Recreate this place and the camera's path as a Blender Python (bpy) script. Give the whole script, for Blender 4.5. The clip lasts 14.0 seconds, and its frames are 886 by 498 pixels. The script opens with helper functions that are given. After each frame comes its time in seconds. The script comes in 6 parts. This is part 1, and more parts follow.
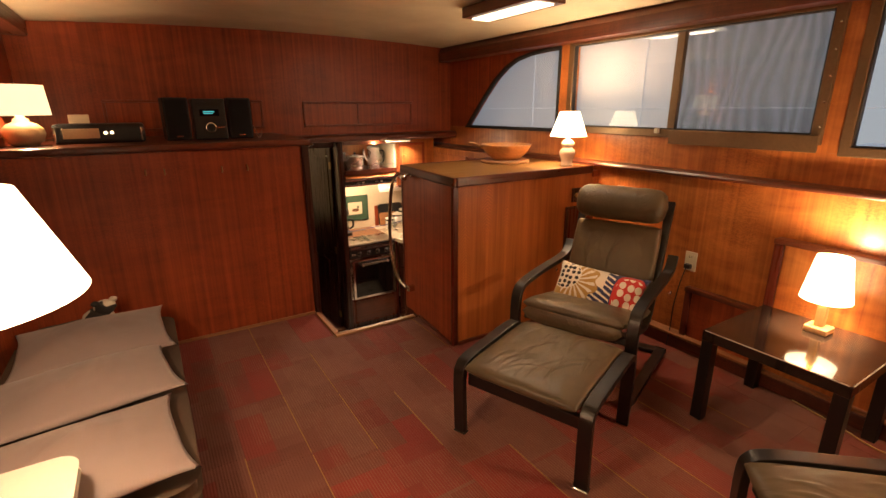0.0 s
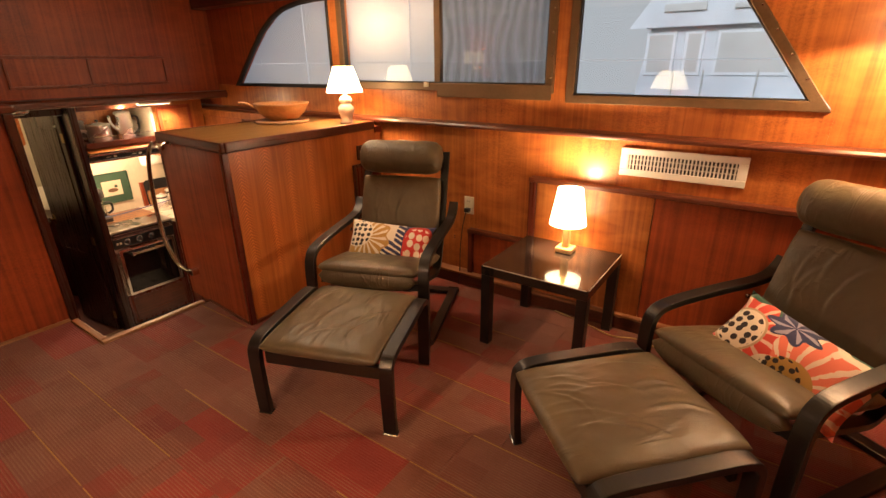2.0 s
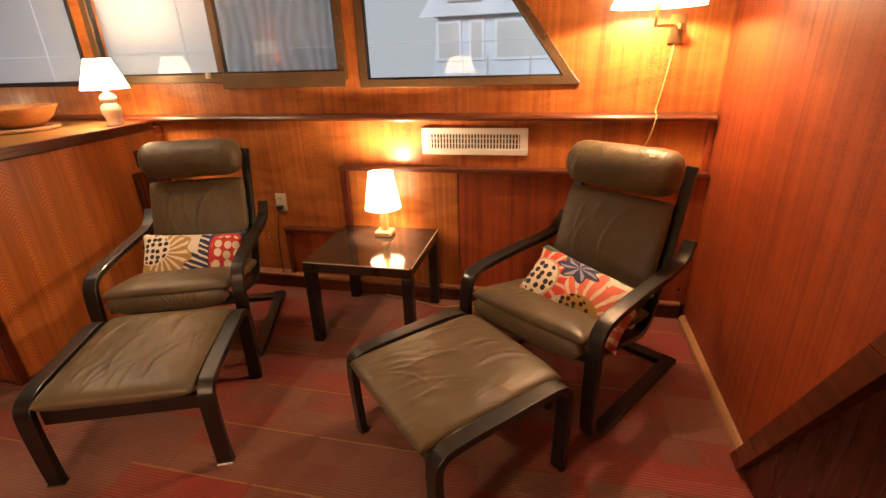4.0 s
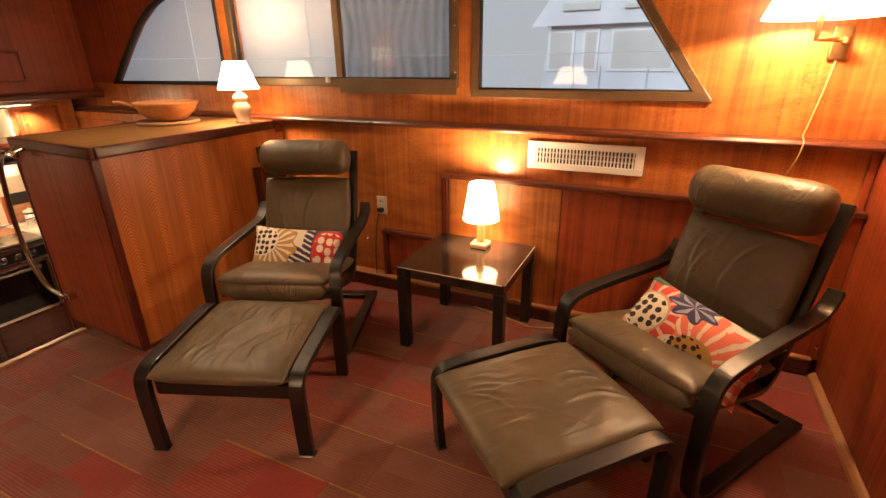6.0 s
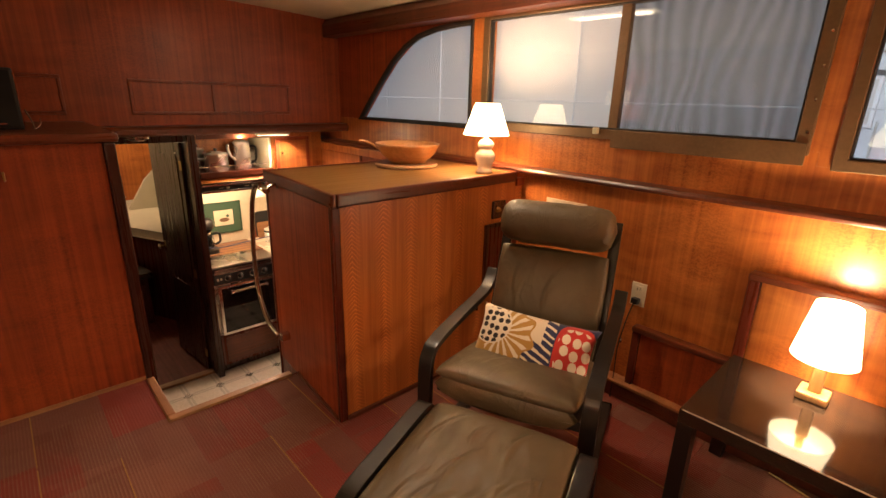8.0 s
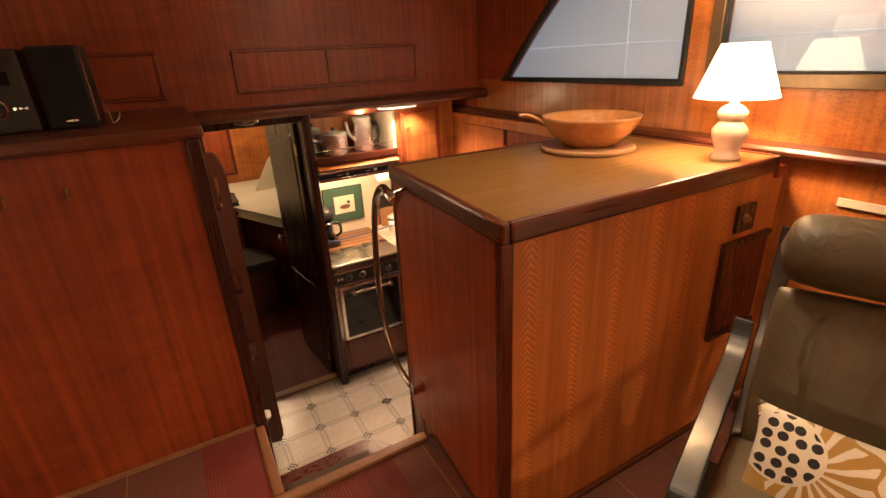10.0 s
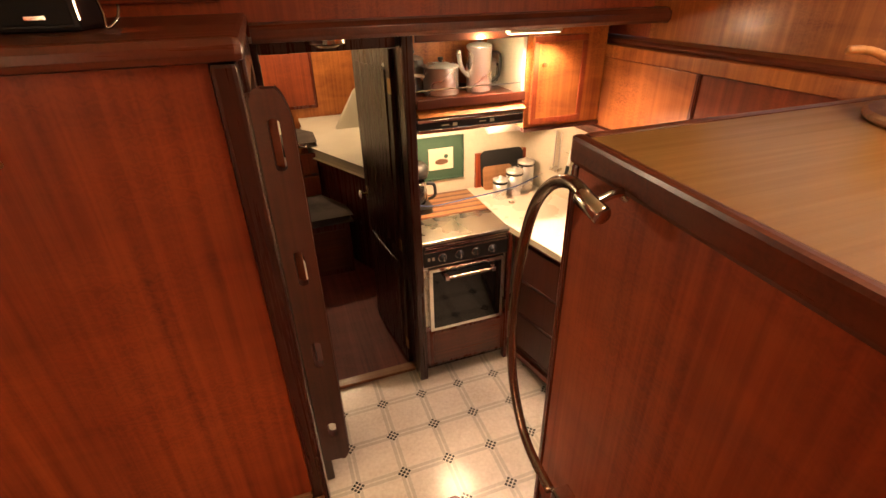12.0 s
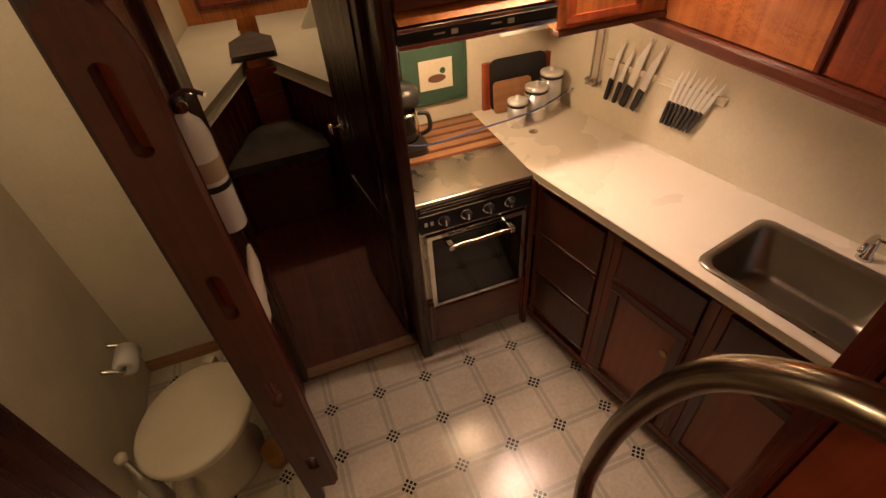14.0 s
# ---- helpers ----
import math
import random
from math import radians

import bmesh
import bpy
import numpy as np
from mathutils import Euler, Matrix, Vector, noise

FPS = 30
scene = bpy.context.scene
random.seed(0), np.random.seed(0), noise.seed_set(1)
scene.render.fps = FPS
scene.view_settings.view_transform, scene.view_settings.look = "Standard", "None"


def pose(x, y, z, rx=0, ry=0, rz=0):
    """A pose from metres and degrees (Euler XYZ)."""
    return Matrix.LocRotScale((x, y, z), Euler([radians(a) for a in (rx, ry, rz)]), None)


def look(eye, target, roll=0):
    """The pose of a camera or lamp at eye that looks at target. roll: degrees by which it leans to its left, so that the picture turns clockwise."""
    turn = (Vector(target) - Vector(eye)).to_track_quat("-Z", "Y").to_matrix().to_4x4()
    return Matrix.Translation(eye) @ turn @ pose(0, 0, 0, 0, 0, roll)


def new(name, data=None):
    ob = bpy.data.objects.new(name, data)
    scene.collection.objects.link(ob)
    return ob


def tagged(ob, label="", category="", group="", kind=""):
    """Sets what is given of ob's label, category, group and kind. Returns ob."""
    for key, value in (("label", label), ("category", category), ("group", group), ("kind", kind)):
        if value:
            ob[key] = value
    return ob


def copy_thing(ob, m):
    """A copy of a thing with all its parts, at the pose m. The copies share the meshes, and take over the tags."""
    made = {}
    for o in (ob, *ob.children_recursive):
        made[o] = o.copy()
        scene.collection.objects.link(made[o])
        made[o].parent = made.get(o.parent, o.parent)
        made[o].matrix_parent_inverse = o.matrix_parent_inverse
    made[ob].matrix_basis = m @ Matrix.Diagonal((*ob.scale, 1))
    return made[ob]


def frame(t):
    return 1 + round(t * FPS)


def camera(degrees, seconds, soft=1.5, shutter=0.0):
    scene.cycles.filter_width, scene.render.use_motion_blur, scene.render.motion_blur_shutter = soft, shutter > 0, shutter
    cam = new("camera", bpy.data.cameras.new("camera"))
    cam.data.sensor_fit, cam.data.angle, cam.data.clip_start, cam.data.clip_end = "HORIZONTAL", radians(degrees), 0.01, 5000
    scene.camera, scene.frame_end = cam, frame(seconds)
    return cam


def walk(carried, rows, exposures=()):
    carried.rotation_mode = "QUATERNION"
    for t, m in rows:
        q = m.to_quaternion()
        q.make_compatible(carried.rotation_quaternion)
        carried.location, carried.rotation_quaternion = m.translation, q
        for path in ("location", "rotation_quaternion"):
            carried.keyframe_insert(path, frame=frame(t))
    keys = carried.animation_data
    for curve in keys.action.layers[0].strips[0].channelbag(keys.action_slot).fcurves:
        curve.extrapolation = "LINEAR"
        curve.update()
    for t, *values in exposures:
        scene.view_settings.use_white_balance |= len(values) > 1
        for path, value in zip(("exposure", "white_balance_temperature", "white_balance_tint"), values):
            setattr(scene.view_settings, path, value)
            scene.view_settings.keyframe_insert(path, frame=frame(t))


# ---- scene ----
cam = camera(86.2, 14.0)
PATH = [
    (0, (-0.082, -0.203, 1.413), (0.926, 1.427, 0.842), -0.3),
    (0.5, (-0.066, -0.212, 1.426), (1.085, 1.305, 0.813), -0.3),
    (1, (-0.031, -0.232, 1.421), (1.308, 1.106, 0.777), -0.0),
    (1.5, (-0.002, -0.245, 1.412), (1.453, 0.957, 0.749), -0.6),
    (2, (0.029, -0.264, 1.399), (1.556, 0.8, 0.668), -0.6),
    (2.5, (0.046, -0.275, 1.382), (1.64, 0.65, 0.604), -0.9),
    (3, (0.06, -0.3, 1.365), (1.719, 0.483, 0.568), -1.9),
    (3.5, (0.069, -0.323, 1.369), (1.806, 0.288, 0.588), -2.0),
    (3.7, (0.067, -0.326, 1.369), (1.83, 0.21, 0.592), -2.1),
    (4.6, (0.075, -0.312, 1.370), (1.880, 0.020, 0.600), -1.4),
    (5.8, (0.092, -0.271, 1.371), (1.836, 0.367, 0.627), -0.2),
    (6, (0.124, -0.267, 1.377), (1.808, 0.519, 0.637), -0.6),
    (6.5, (0.173, -0.206, 1.373), (1.707, 0.822, 0.605), -1.3),
    (7, (0.229, -0.035, 1.397), (1.714, 1.104, 0.694), 0.1),
    (7.5, (0.291, 0.161, 1.392), (1.746, 1.352, 0.711), 1.2),
    (8, (0.443, 0.402, 1.4), (1.749, 1.791, 0.797), 1.5),
    (8.5, (0.559, 0.592, 1.385), (1.702, 2.095, 0.726), 1.1),
    (9, (0.64, 0.812, 1.387), (1.712, 2.374, 0.745), 1.3),
    (9.2, (0.683, 0.892, 1.396), (1.71, 2.476, 0.732), 0.2),
    (11.3, (0.789, 1.694, 1.34), (1.435, 3.37, 0.459), -2.2),
    (11.5, (0.8, 1.782, 1.311), (1.395, 3.467, 0.413), -1.8),
    (12, (0.877, 2.006, 1.289), (1.449, 3.66, 0.321), -1.3),
    (12.5, (0.924, 2.196, 1.245), (1.462, 3.754, 0.112), 0.1),
    (13, (0.921, 2.42, 1.232), (1.507, 3.903, 0.025), -2.2),
    (13.5, (0.993, 2.583, 1.214), (1.522, 3.972, -0.124), -3.7),
    (14, (1.124, 2.677, 1.183), (1.585, 4.104, -0.14), -4.5),
]
EXPOSURES = [(0, -0.1), (1, 0.05), (1.5, 0.08), (3, 0.17), (6, 0.15), (7.5, 0.02), (8.5, -0.12), (9.2, -0.14), (11.3, 0.50), (12, 0.40), (12.5, 0.18), (13, -0.27), (13.5, -0.60), (14, -0.84)]
walk(cam, [(t, look(eye, target, roll)) for t, eye, target, roll in PATH], EXPOSURES)

# ---- world and lights ----
world = bpy.data.worlds.new("world")
scene.world = world
world.use_nodes = True
wn = world.node_tree.nodes
sky = wn.new("ShaderNodeTexSky")
sky.sky_type, sky.sun_disc, sky.sun_elevation, sky.sun_rotation = "NISHITA", False, radians(27), radians(275)
world.node_tree.links.new(sky.outputs[0], wn["Background"].inputs[0])
wn["Background"].inputs[1].default_value = 0.12


def lamp(name, kind, place, watts, colour, size, target=None):
    data = bpy.data.lights.new(name, kind)
    data.energy, data.color = watts, colour
    if kind == "AREA":
        data.shape, data.size, data.size_y = "RECTANGLE", size[0], size[1]
    elif kind == "SUN":
        data.angle = size
    else:
        data.shadow_soft_size = size
    if name == "galley_tube":
        data.spread = radians(125)
    ob = new(name, data)
    ob.matrix_world = look(place, target) if target else Matrix.Translation(place)
    return ob


WARM = (1.0, 0.64, 0.37)
lamp("bulb_counter_lamp", "POINT", (2.31, 2.085, 1.35), 32.0, WARM, 0.03)
lamp("bulb_table_lamp", "POINT", (2.35, 0.55, 0.764), 38.0, WARM, 0.03)
lamp("bulb_wall_lamp", "POINT", (2.30, -0.69, 1.565), 60, WARM, 0.03)
lamp("bulb_port_wall_lamp", "POINT", (-0.37, 0.74, 1.168), 60.0, WARM, 0.03)
lamp("bulb_shelf_lamp", "POINT", (-0.62, 3.22, 1.46), 14.0, WARM, 0.03)
lamp("ceiling_tube", "AREA", (1.77, 2.07, 1.915), 9.5, (1.0, 0.73, 0.50), (0.10, 0.5), (1.77, 2.07, 0.0))
# extra fill beside the strip lamp, added to brighten the pots
lamp("pot_shelf_fill", "POINT", (1.80, 4.06, 1.085), 4.0, (1.0, 0.72, 0.42), 0.02)
lamp("galley_tube", "AREA", (2.03, 4.03, 1.10), 15.0, (1.0, 0.66, 0.48), (0.30, 0.05), (2.0, 3.6, 0.0))
lamp("hood_bulb", "POINT", (1.75, 4.33, 0.66), 24.0, WARM, 0.03)
# unseen lamp assumed in the head's ceiling, without a fixture
lamp("head_unseen_lamp", "POINT", (0.40, 3.70, 1.02), 13.0, (1.0, 0.72, 0.46), 0.06)
# unseen fill added to brighten the berth and its forward wall
lamp("berth_fill", "POINT", (1.15, 6.4, 1.15), 19.0, (1.0, 0.70, 0.44), 0.06)
lamp("daylight", "SUN", (-4, 1, 6), 2.0, (0.9, 0.95, 1.0), radians(20), (6, 0, 1))


# ---- materials ----
def nodes_of(name):
    m = bpy.data.materials.new(name)
    m.use_nodes = True
    nt = m.node_tree
    return m, nt, nt.nodes, nt.links, nt.nodes["Principled BSDF"]


def put(node, **values):
    for k, v in values.items():
        node.inputs[k.replace("_", " ")].default_value = v
    return node


def ramp(nt, fac, stops):
    r = nt.nodes.new("ShaderNodeValToRGB")
    nt.links.new(fac, r.inputs[0])
    el = r.color_ramp.elements
    while len(el) < len(stops):
        el.new(0.5)
    for e, (p, c) in zip(el, stops):
        e.position, e.color = p, (*c, 1)
    return r.outputs[0]


def mixc(nt, fac, a, b, mode="MIX"):
    m = nt.nodes.new("ShaderNodeMix")
    m.data_type, m.blend_type = "RGBA", mode
    for sock, v in ((m.inputs[0], fac), (m.inputs[6], a), (m.inputs[7], b)):
        if isinstance(v, (int, float)):
            sock.default_value = v
        elif isinstance(v, tuple):
            sock.default_value = (*v, 1)
        else:
            nt.links.new(v, sock)
    return m.outputs[2]


def calc(nt, op, *args):
    m = nt.nodes.new("ShaderNodeMath")
    m.operation = op
    for i, v in enumerate(args):
        if isinstance(v, (int, float)):
            m.inputs[i].default_value = v
        else:
            nt.links.new(v, m.inputs[i])
    return m.outputs[0]


def coords(nt, scale=(1, 1, 1), kind="Object", turn=(0, 0, 0)):
    tc = nt.nodes.new("ShaderNodeTexCoord")
    mp = nt.nodes.new("ShaderNodeMapping")
    mp.inputs["Scale"].default_value = scale
    mp.inputs["Rotation"].default_value = turn
    nt.links.new(tc.outputs[kind], mp.inputs[0])
    return mp.outputs[0]


def noise_tex(nt, vec, scale, detail=4, rough=0.55, distort=0.0):
    n = nt.nodes.new("ShaderNodeTexNoise")
    nt.links.new(vec, n.inputs["Vector"])
    put(n, Scale=scale, Detail=detail, Roughness=rough, Distortion=distort)
    return n.outputs[0]


def bump(nt, bsdf, height, strength, distance=0.002):
    b = nt.nodes.new("ShaderNodeBump")
    b.inputs["Strength"].default_value, b.inputs["Distance"].default_value = strength, distance
    nt.links.new(height, b.inputs["Height"])
    nt.links.new(b.outputs[0], bsdf.inputs["Normal"])


def veneer(name, dark, light, grain="z", rough=0.32, vary=0.25, figure=0.35, coat=0.15):
    """Varnished ribbon-stripe veneer: fine pores, broad stripes, cross figure and slow patches."""
    m, nt, n, l, b = nodes_of(name)
    s = {"x": (0.9, 34, 34), "y": (34, 0.9, 34), "z": (34, 34, 0.9)}[grain]
    broad = {"x": (0.35, 30, 30), "y": (30, 0.35, 30), "z": (30, 30, 0.35)}[grain]
    fig = {"x": (9, 3, 3), "y": (3, 9, 3), "z": (3, 3, 9)}[grain]
    fine = noise_tex(nt, coords(nt, s), 1.6, 6, 0.62, 0.15)
    wide = noise_tex(nt, coords(nt, broad), 1.3, 3, 0.5, 0.4)
    cross = noise_tex(nt, coords(nt, fig), 1.2, 3, 0.5, 0.9)
    slow = noise_tex(nt, coords(nt), 1.1, 2)
    f = calc(nt, "ADD", calc(nt, "MULTIPLY", fine, 0.46), calc(nt, "MULTIPLY", wide, 0.46))
    f = calc(nt, "ADD", f, 0.06)
    f = calc(nt, "ADD", f, calc(nt, "MULTIPLY", calc(nt, "SUBTRACT", cross, 0.5), figure))
    base = ramp(nt, f, [(0.34, dark), (0.52, tuple(0.5 * (a + c) for a, c in zip(dark, light))), (0.69, light)])
    # curly flame figure, in patches
    curl = n.new("ShaderNodeTexWave")
    curl.wave_type, curl.bands_direction = "BANDS", grain.upper()
    l.new(coords(nt), curl.inputs["Vector"])
    put(curl, Scale=16.0, Distortion=12.0, Detail=3.0, Detail_Scale=3.0)
    where = noise_tex(nt, coords(nt), 2.4, 2)
    curly = calc(nt, "MULTIPLY", ramp(nt, where, [(0.42, (0, 0, 0)), (0.62, (1, 1, 1))]), curl.outputs[1])
    base = mixc(nt, calc(nt, "MULTIPLY", curly, figure * 0.75), base, tuple(min(1.0, c * 1.35) for c in light))
    base = mixc(nt, vary, base, ramp(nt, slow, [(0.3, (0.55, 0.45, 0.42)), (0.7, (1.0, 1.0, 1.0))]), "MULTIPLY")
    l.new(base, b.inputs["Base Color"])
    l.new(ramp(nt, fine, [(0.2, (rough + 0.12,) * 3), (0.8, (rough - 0.05,) * 3)]), b.inputs["Roughness"])
    put(b, Coat_Weight=coat, Coat_Roughness=0.18)
    bump(nt, b, fine, 0.10, 0.001)
    return m


def chevron_panel(name, dark, light):
    """Golden veneer whose light stripes are crossed by small chevrons."""
    m, nt, n, l, b = nodes_of(name)
    sep = n.new("ShaderNodeSeparateXYZ")
    l.new(coords(nt), sep.inputs[0])
    x, z = sep.outputs[0], sep.outputs[2]
    fine = noise_tex(nt, coords(nt, (34, 34, 0.9)), 1.6, 6, 0.62, 0.15)
    wob = noise_tex(nt, coords(nt, (5, 5, 2.0)), 1.0, 3)
    xx = calc(nt, "ADD", x, calc(nt, "MULTIPLY", wob, 0.05))
    tri = calc(nt, "ABSOLUTE", calc(nt, "SUBTRACT", calc(nt, "FRACT", calc(nt, "DIVIDE", xx, 0.155)), 0.5))
    vee = calc(nt, "SINE", calc(nt, "ADD", calc(nt, "MULTIPLY", calc(nt, "ADD", z, calc(nt, "MULTIPLY", tri, 0.13)), 2 * math.pi / 0.019), calc(nt, "MULTIPLY", noise_tex(nt, coords(nt, (16, 16, 7)), 1.0, 3), 15.0)))
    column = ramp(nt, calc(nt, "ADD", tri, calc(nt, "MULTIPLY", noise_tex(nt, coords(nt, (9, 9, 2.2)), 1.0, 3), 0.35)), [(0.12, (1, 1, 1)), (0.50, (0, 0, 0))])
    base = ramp(nt, calc(nt, "ADD", calc(nt, "MULTIPLY", fine, 0.7), calc(nt, "MULTIPLY", wob, 0.3)), [(0.3, dark), (0.7, light)])
    mark = calc(nt, "MULTIPLY", calc(nt, "MULTIPLY", column, ramp(nt, vee, [(0.0, (0.15, 0.15, 0.15)), (0.9, (1, 1, 1))])), 0.70)
    l.new(mixc(nt, mark, base, tuple(min(1.0, c * 1.5) for c in light)), b.inputs["Base Color"])
    l.new(ramp(nt, fine, [(0.2, (0.42,) * 3), (0.8, (0.30,) * 3)]), b.inputs["Roughness"])
    put(b, Coat_Weight=0.12, Coat_Roughness=0.2)
    bump(nt, b, fine, 0.10, 0.001)
    return m


def plain(name, colour, rough=0.5, metal=0.0, vary=0.12, scale=18.0, relief=0.05, coat=0.0, sheen=0.0):
    """A painted, moulded or metal surface with slow stains and fine relief."""
    m, nt, n, l, b = nodes_of(name)
    v = coords(nt)
    slow, fine = noise_tex(nt, v, 3.0, 3), noise_tex(nt, v, scale * 4, 4)
    low = tuple(c * (1 - vary * 1.6) for c in colour)
    base = ramp(nt, calc(nt, "ADD", calc(nt, "MULTIPLY", slow, 0.7), calc(nt, "MULTIPLY", fine, 0.3)), [(0.3, low), (0.65, colour)])
    l.new(base, b.inputs["Base Color"])
    l.new(ramp(nt, slow, [(0.3, (min(1, rough * 1.25),) * 3), (0.7, (rough * 0.85,) * 3)]), b.inputs["Roughness"])
    put(b, Metallic=metal, Coat_Weight=coat, Sheen_Weight=sheen)
    bump(nt, b, fine, relief, 0.001)
    return m


def leather():
    m, nt, n, l, b = nodes_of("brown_leather")
    v = coords(nt)
    slow, crease = noise_tex(nt, v, 5.0, 4, 0.6, 0.6), noise_tex(nt, coords(nt, (1, 0.35, 1)), 26.0, 4, 0.55, 1.6)
    vor = n.new("ShaderNodeTexVoronoi")
    l.new(v, vor.inputs["Vector"])
    vor.inputs["Scale"].default_value = 260
    l.new(ramp(nt, slow, [(0.3, (0.086, 0.065, 0.037)), (0.7, (0.120, 0.092, 0.052))]), b.inputs["Base Color"])
    l.new(ramp(nt, slow, [(0.3, (0.46,) * 3), (0.7, (0.36,) * 3)]), b.inputs["Roughness"])
    put(b, Specular_IOR_Level=0.4)
    # long soft folds that run one way, broken up in patches, and finer creases across them
    ridge = calc(nt, "ABSOLUTE", calc(nt, "SUBTRACT", noise_tex(nt, coords(nt, (3.2, 0.7, 2.0), "Object", (0, 0, 0.35)), 3.4, 3, 0.5, 0.9), 0.5))
    fold = ramp(nt, ridge, [(0.0, (1, 1, 1)), (0.055, (0.25,) * 3), (0.12, (0, 0, 0))])
    where = ramp(nt, noise_tex(nt, v, 3.5, 2), [(0.42, (0, 0, 0)), (0.60, (1, 1, 1))])
    h = calc(nt, "ADD", calc(nt, "MULTIPLY", calc(nt, "MULTIPLY", fold, where), 1.6), calc(nt, "MULTIPLY", crease, 0.45))
    h = calc(nt, "ADD", h, calc(nt, "MULTIPLY", vor.outputs[0], 0.22))
    bump(nt, b, h, 0.30, 0.004)
    return m


def carpet():
    """Ribbed carpet planks, patched in reds, maroons and taupes that run across the joints."""
    m, nt, n, l, b = nodes_of("carpet_plank")
    oi = n.new("ShaderNodeObjectInfo")
    pos = n.new("ShaderNodeNewGeometry")
    sep = n.new("ShaderNodeSeparateXYZ")
    l.new(pos.outputs["Position"], sep.inputs[0])
    x, y = sep.outputs[0], sep.outputs[1]

    def cells(w, ln, shift):
        """A random value for each patch of a staggered grid, w wide and about ln long."""
        ix = calc(nt, "FLOOR", calc(nt, "DIVIDE", calc(nt, "ADD", x, shift), w))
        wn1 = n.new("ShaderNodeTexWhiteNoise")
        wn1.noise_dimensions = "1D"
        l.new(calc(nt, "ADD", ix, shift * 7), wn1.inputs["W"])
        iy = calc(nt, "FLOOR", calc(nt, "ADD", calc(nt, "DIVIDE", y, ln), calc(nt, "MULTIPLY", wn1.outputs[0], 5.0)))
        wn2 = n.new("ShaderNodeTexWhiteNoise")
        wn2.noise_dimensions = "2D"
        cb = n.new("ShaderNodeCombineXYZ")
        l.new(ix, cb.inputs[0])
        l.new(iy, cb.inputs[1])
        l.new(cb.outputs[0], wn2.inputs["Vector"])
        return wn2.outputs[0]

    fine, coarse = cells(0.125, 0.31, 0.045), cells(0.25, 0.50, 0.172)
    soft = noise_tex(nt, coords(nt, (2.6, 1.6, 1)), 1.0, 3, 0.55)
    blur = noise_tex(nt, coords(nt, (5, 2.2, 1)), 1.0, 2)
    pick = calc(nt, "ADD", calc(nt, "ADD", calc(nt, "MULTIPLY", fine, 0.22), calc(nt, "MULTIPLY", coarse, 0.46)), calc(nt, "MULTIPLY", blur, 0.32))
    hue = ramp(nt, pick, [(0.28, (0.235, 0.032, 0.024)), (0.37, (0.205, 0.038, 0.028)), (0.42, (0.165, 0.052, 0.036)),
                          (0.50, (0.19, 0.070, 0.050)), (0.60, (0.20, 0.080, 0.056)), (0.68, (0.165, 0.060, 0.042)), (0.74, (0.20, 0.034, 0.026)), (0.86, (0.135, 0.028, 0.024))])
    v = coords(nt)
    rib = calc(nt, "SINE", calc(nt, "MULTIPLY", x, 2 * math.pi / 0.0115))
    fuzz = noise_tex(nt, v, 420, 3, 0.7)
    fleck = noise_tex(nt, coords(nt, (30, 5, 1)), 3.0, 3, 0.6)
    c = mixc(nt, 0.35, hue, ramp(nt, soft, [(0.3, (0.80, 0.74, 0.74)), (0.7, (1.5, 1.42, 1.38))]), "MULTIPLY")
    striped = ramp(nt, cells(0.25, 0.33, 0.11), [(0.25, (0, 0, 0)), (0.45, (1, 1, 1))])
    light = calc(nt, "MULTIPLY", calc(nt, "GREATER_THAN", rib, 0.35), calc(nt, "MULTIPLY", striped, 0.45))
    c = mixc(nt, calc(nt, "MULTIPLY", light, ramp(nt, fleck, [(0.3, (0.2,) * 3), (0.6, (1, 1, 1))])), c, (0.30, 0.165, 0.108))
    c = mixc(nt, 0.4, c, ramp(nt, fuzz, [(0.3, (0.5, 0.5, 0.5)), (0.7, (1.2, 1.2, 1.2))]), "MULTIPLY")
    c = mixc(nt, 0.25, c, ramp(nt, oi.outputs["Random"], [(0.0, (0.78,) * 3), (1.0, (1.18,) * 3)]), "MULTIPLY")
    l.new(c, b.inputs["Base Color"])
    put(b, Roughness=0.95, Sheen_Weight=0.1)
    bump(nt, b, calc(nt, "ADD", calc(nt, "MULTIPLY", rib, 0.5), fuzz), 0.6, 0.002)
    return m


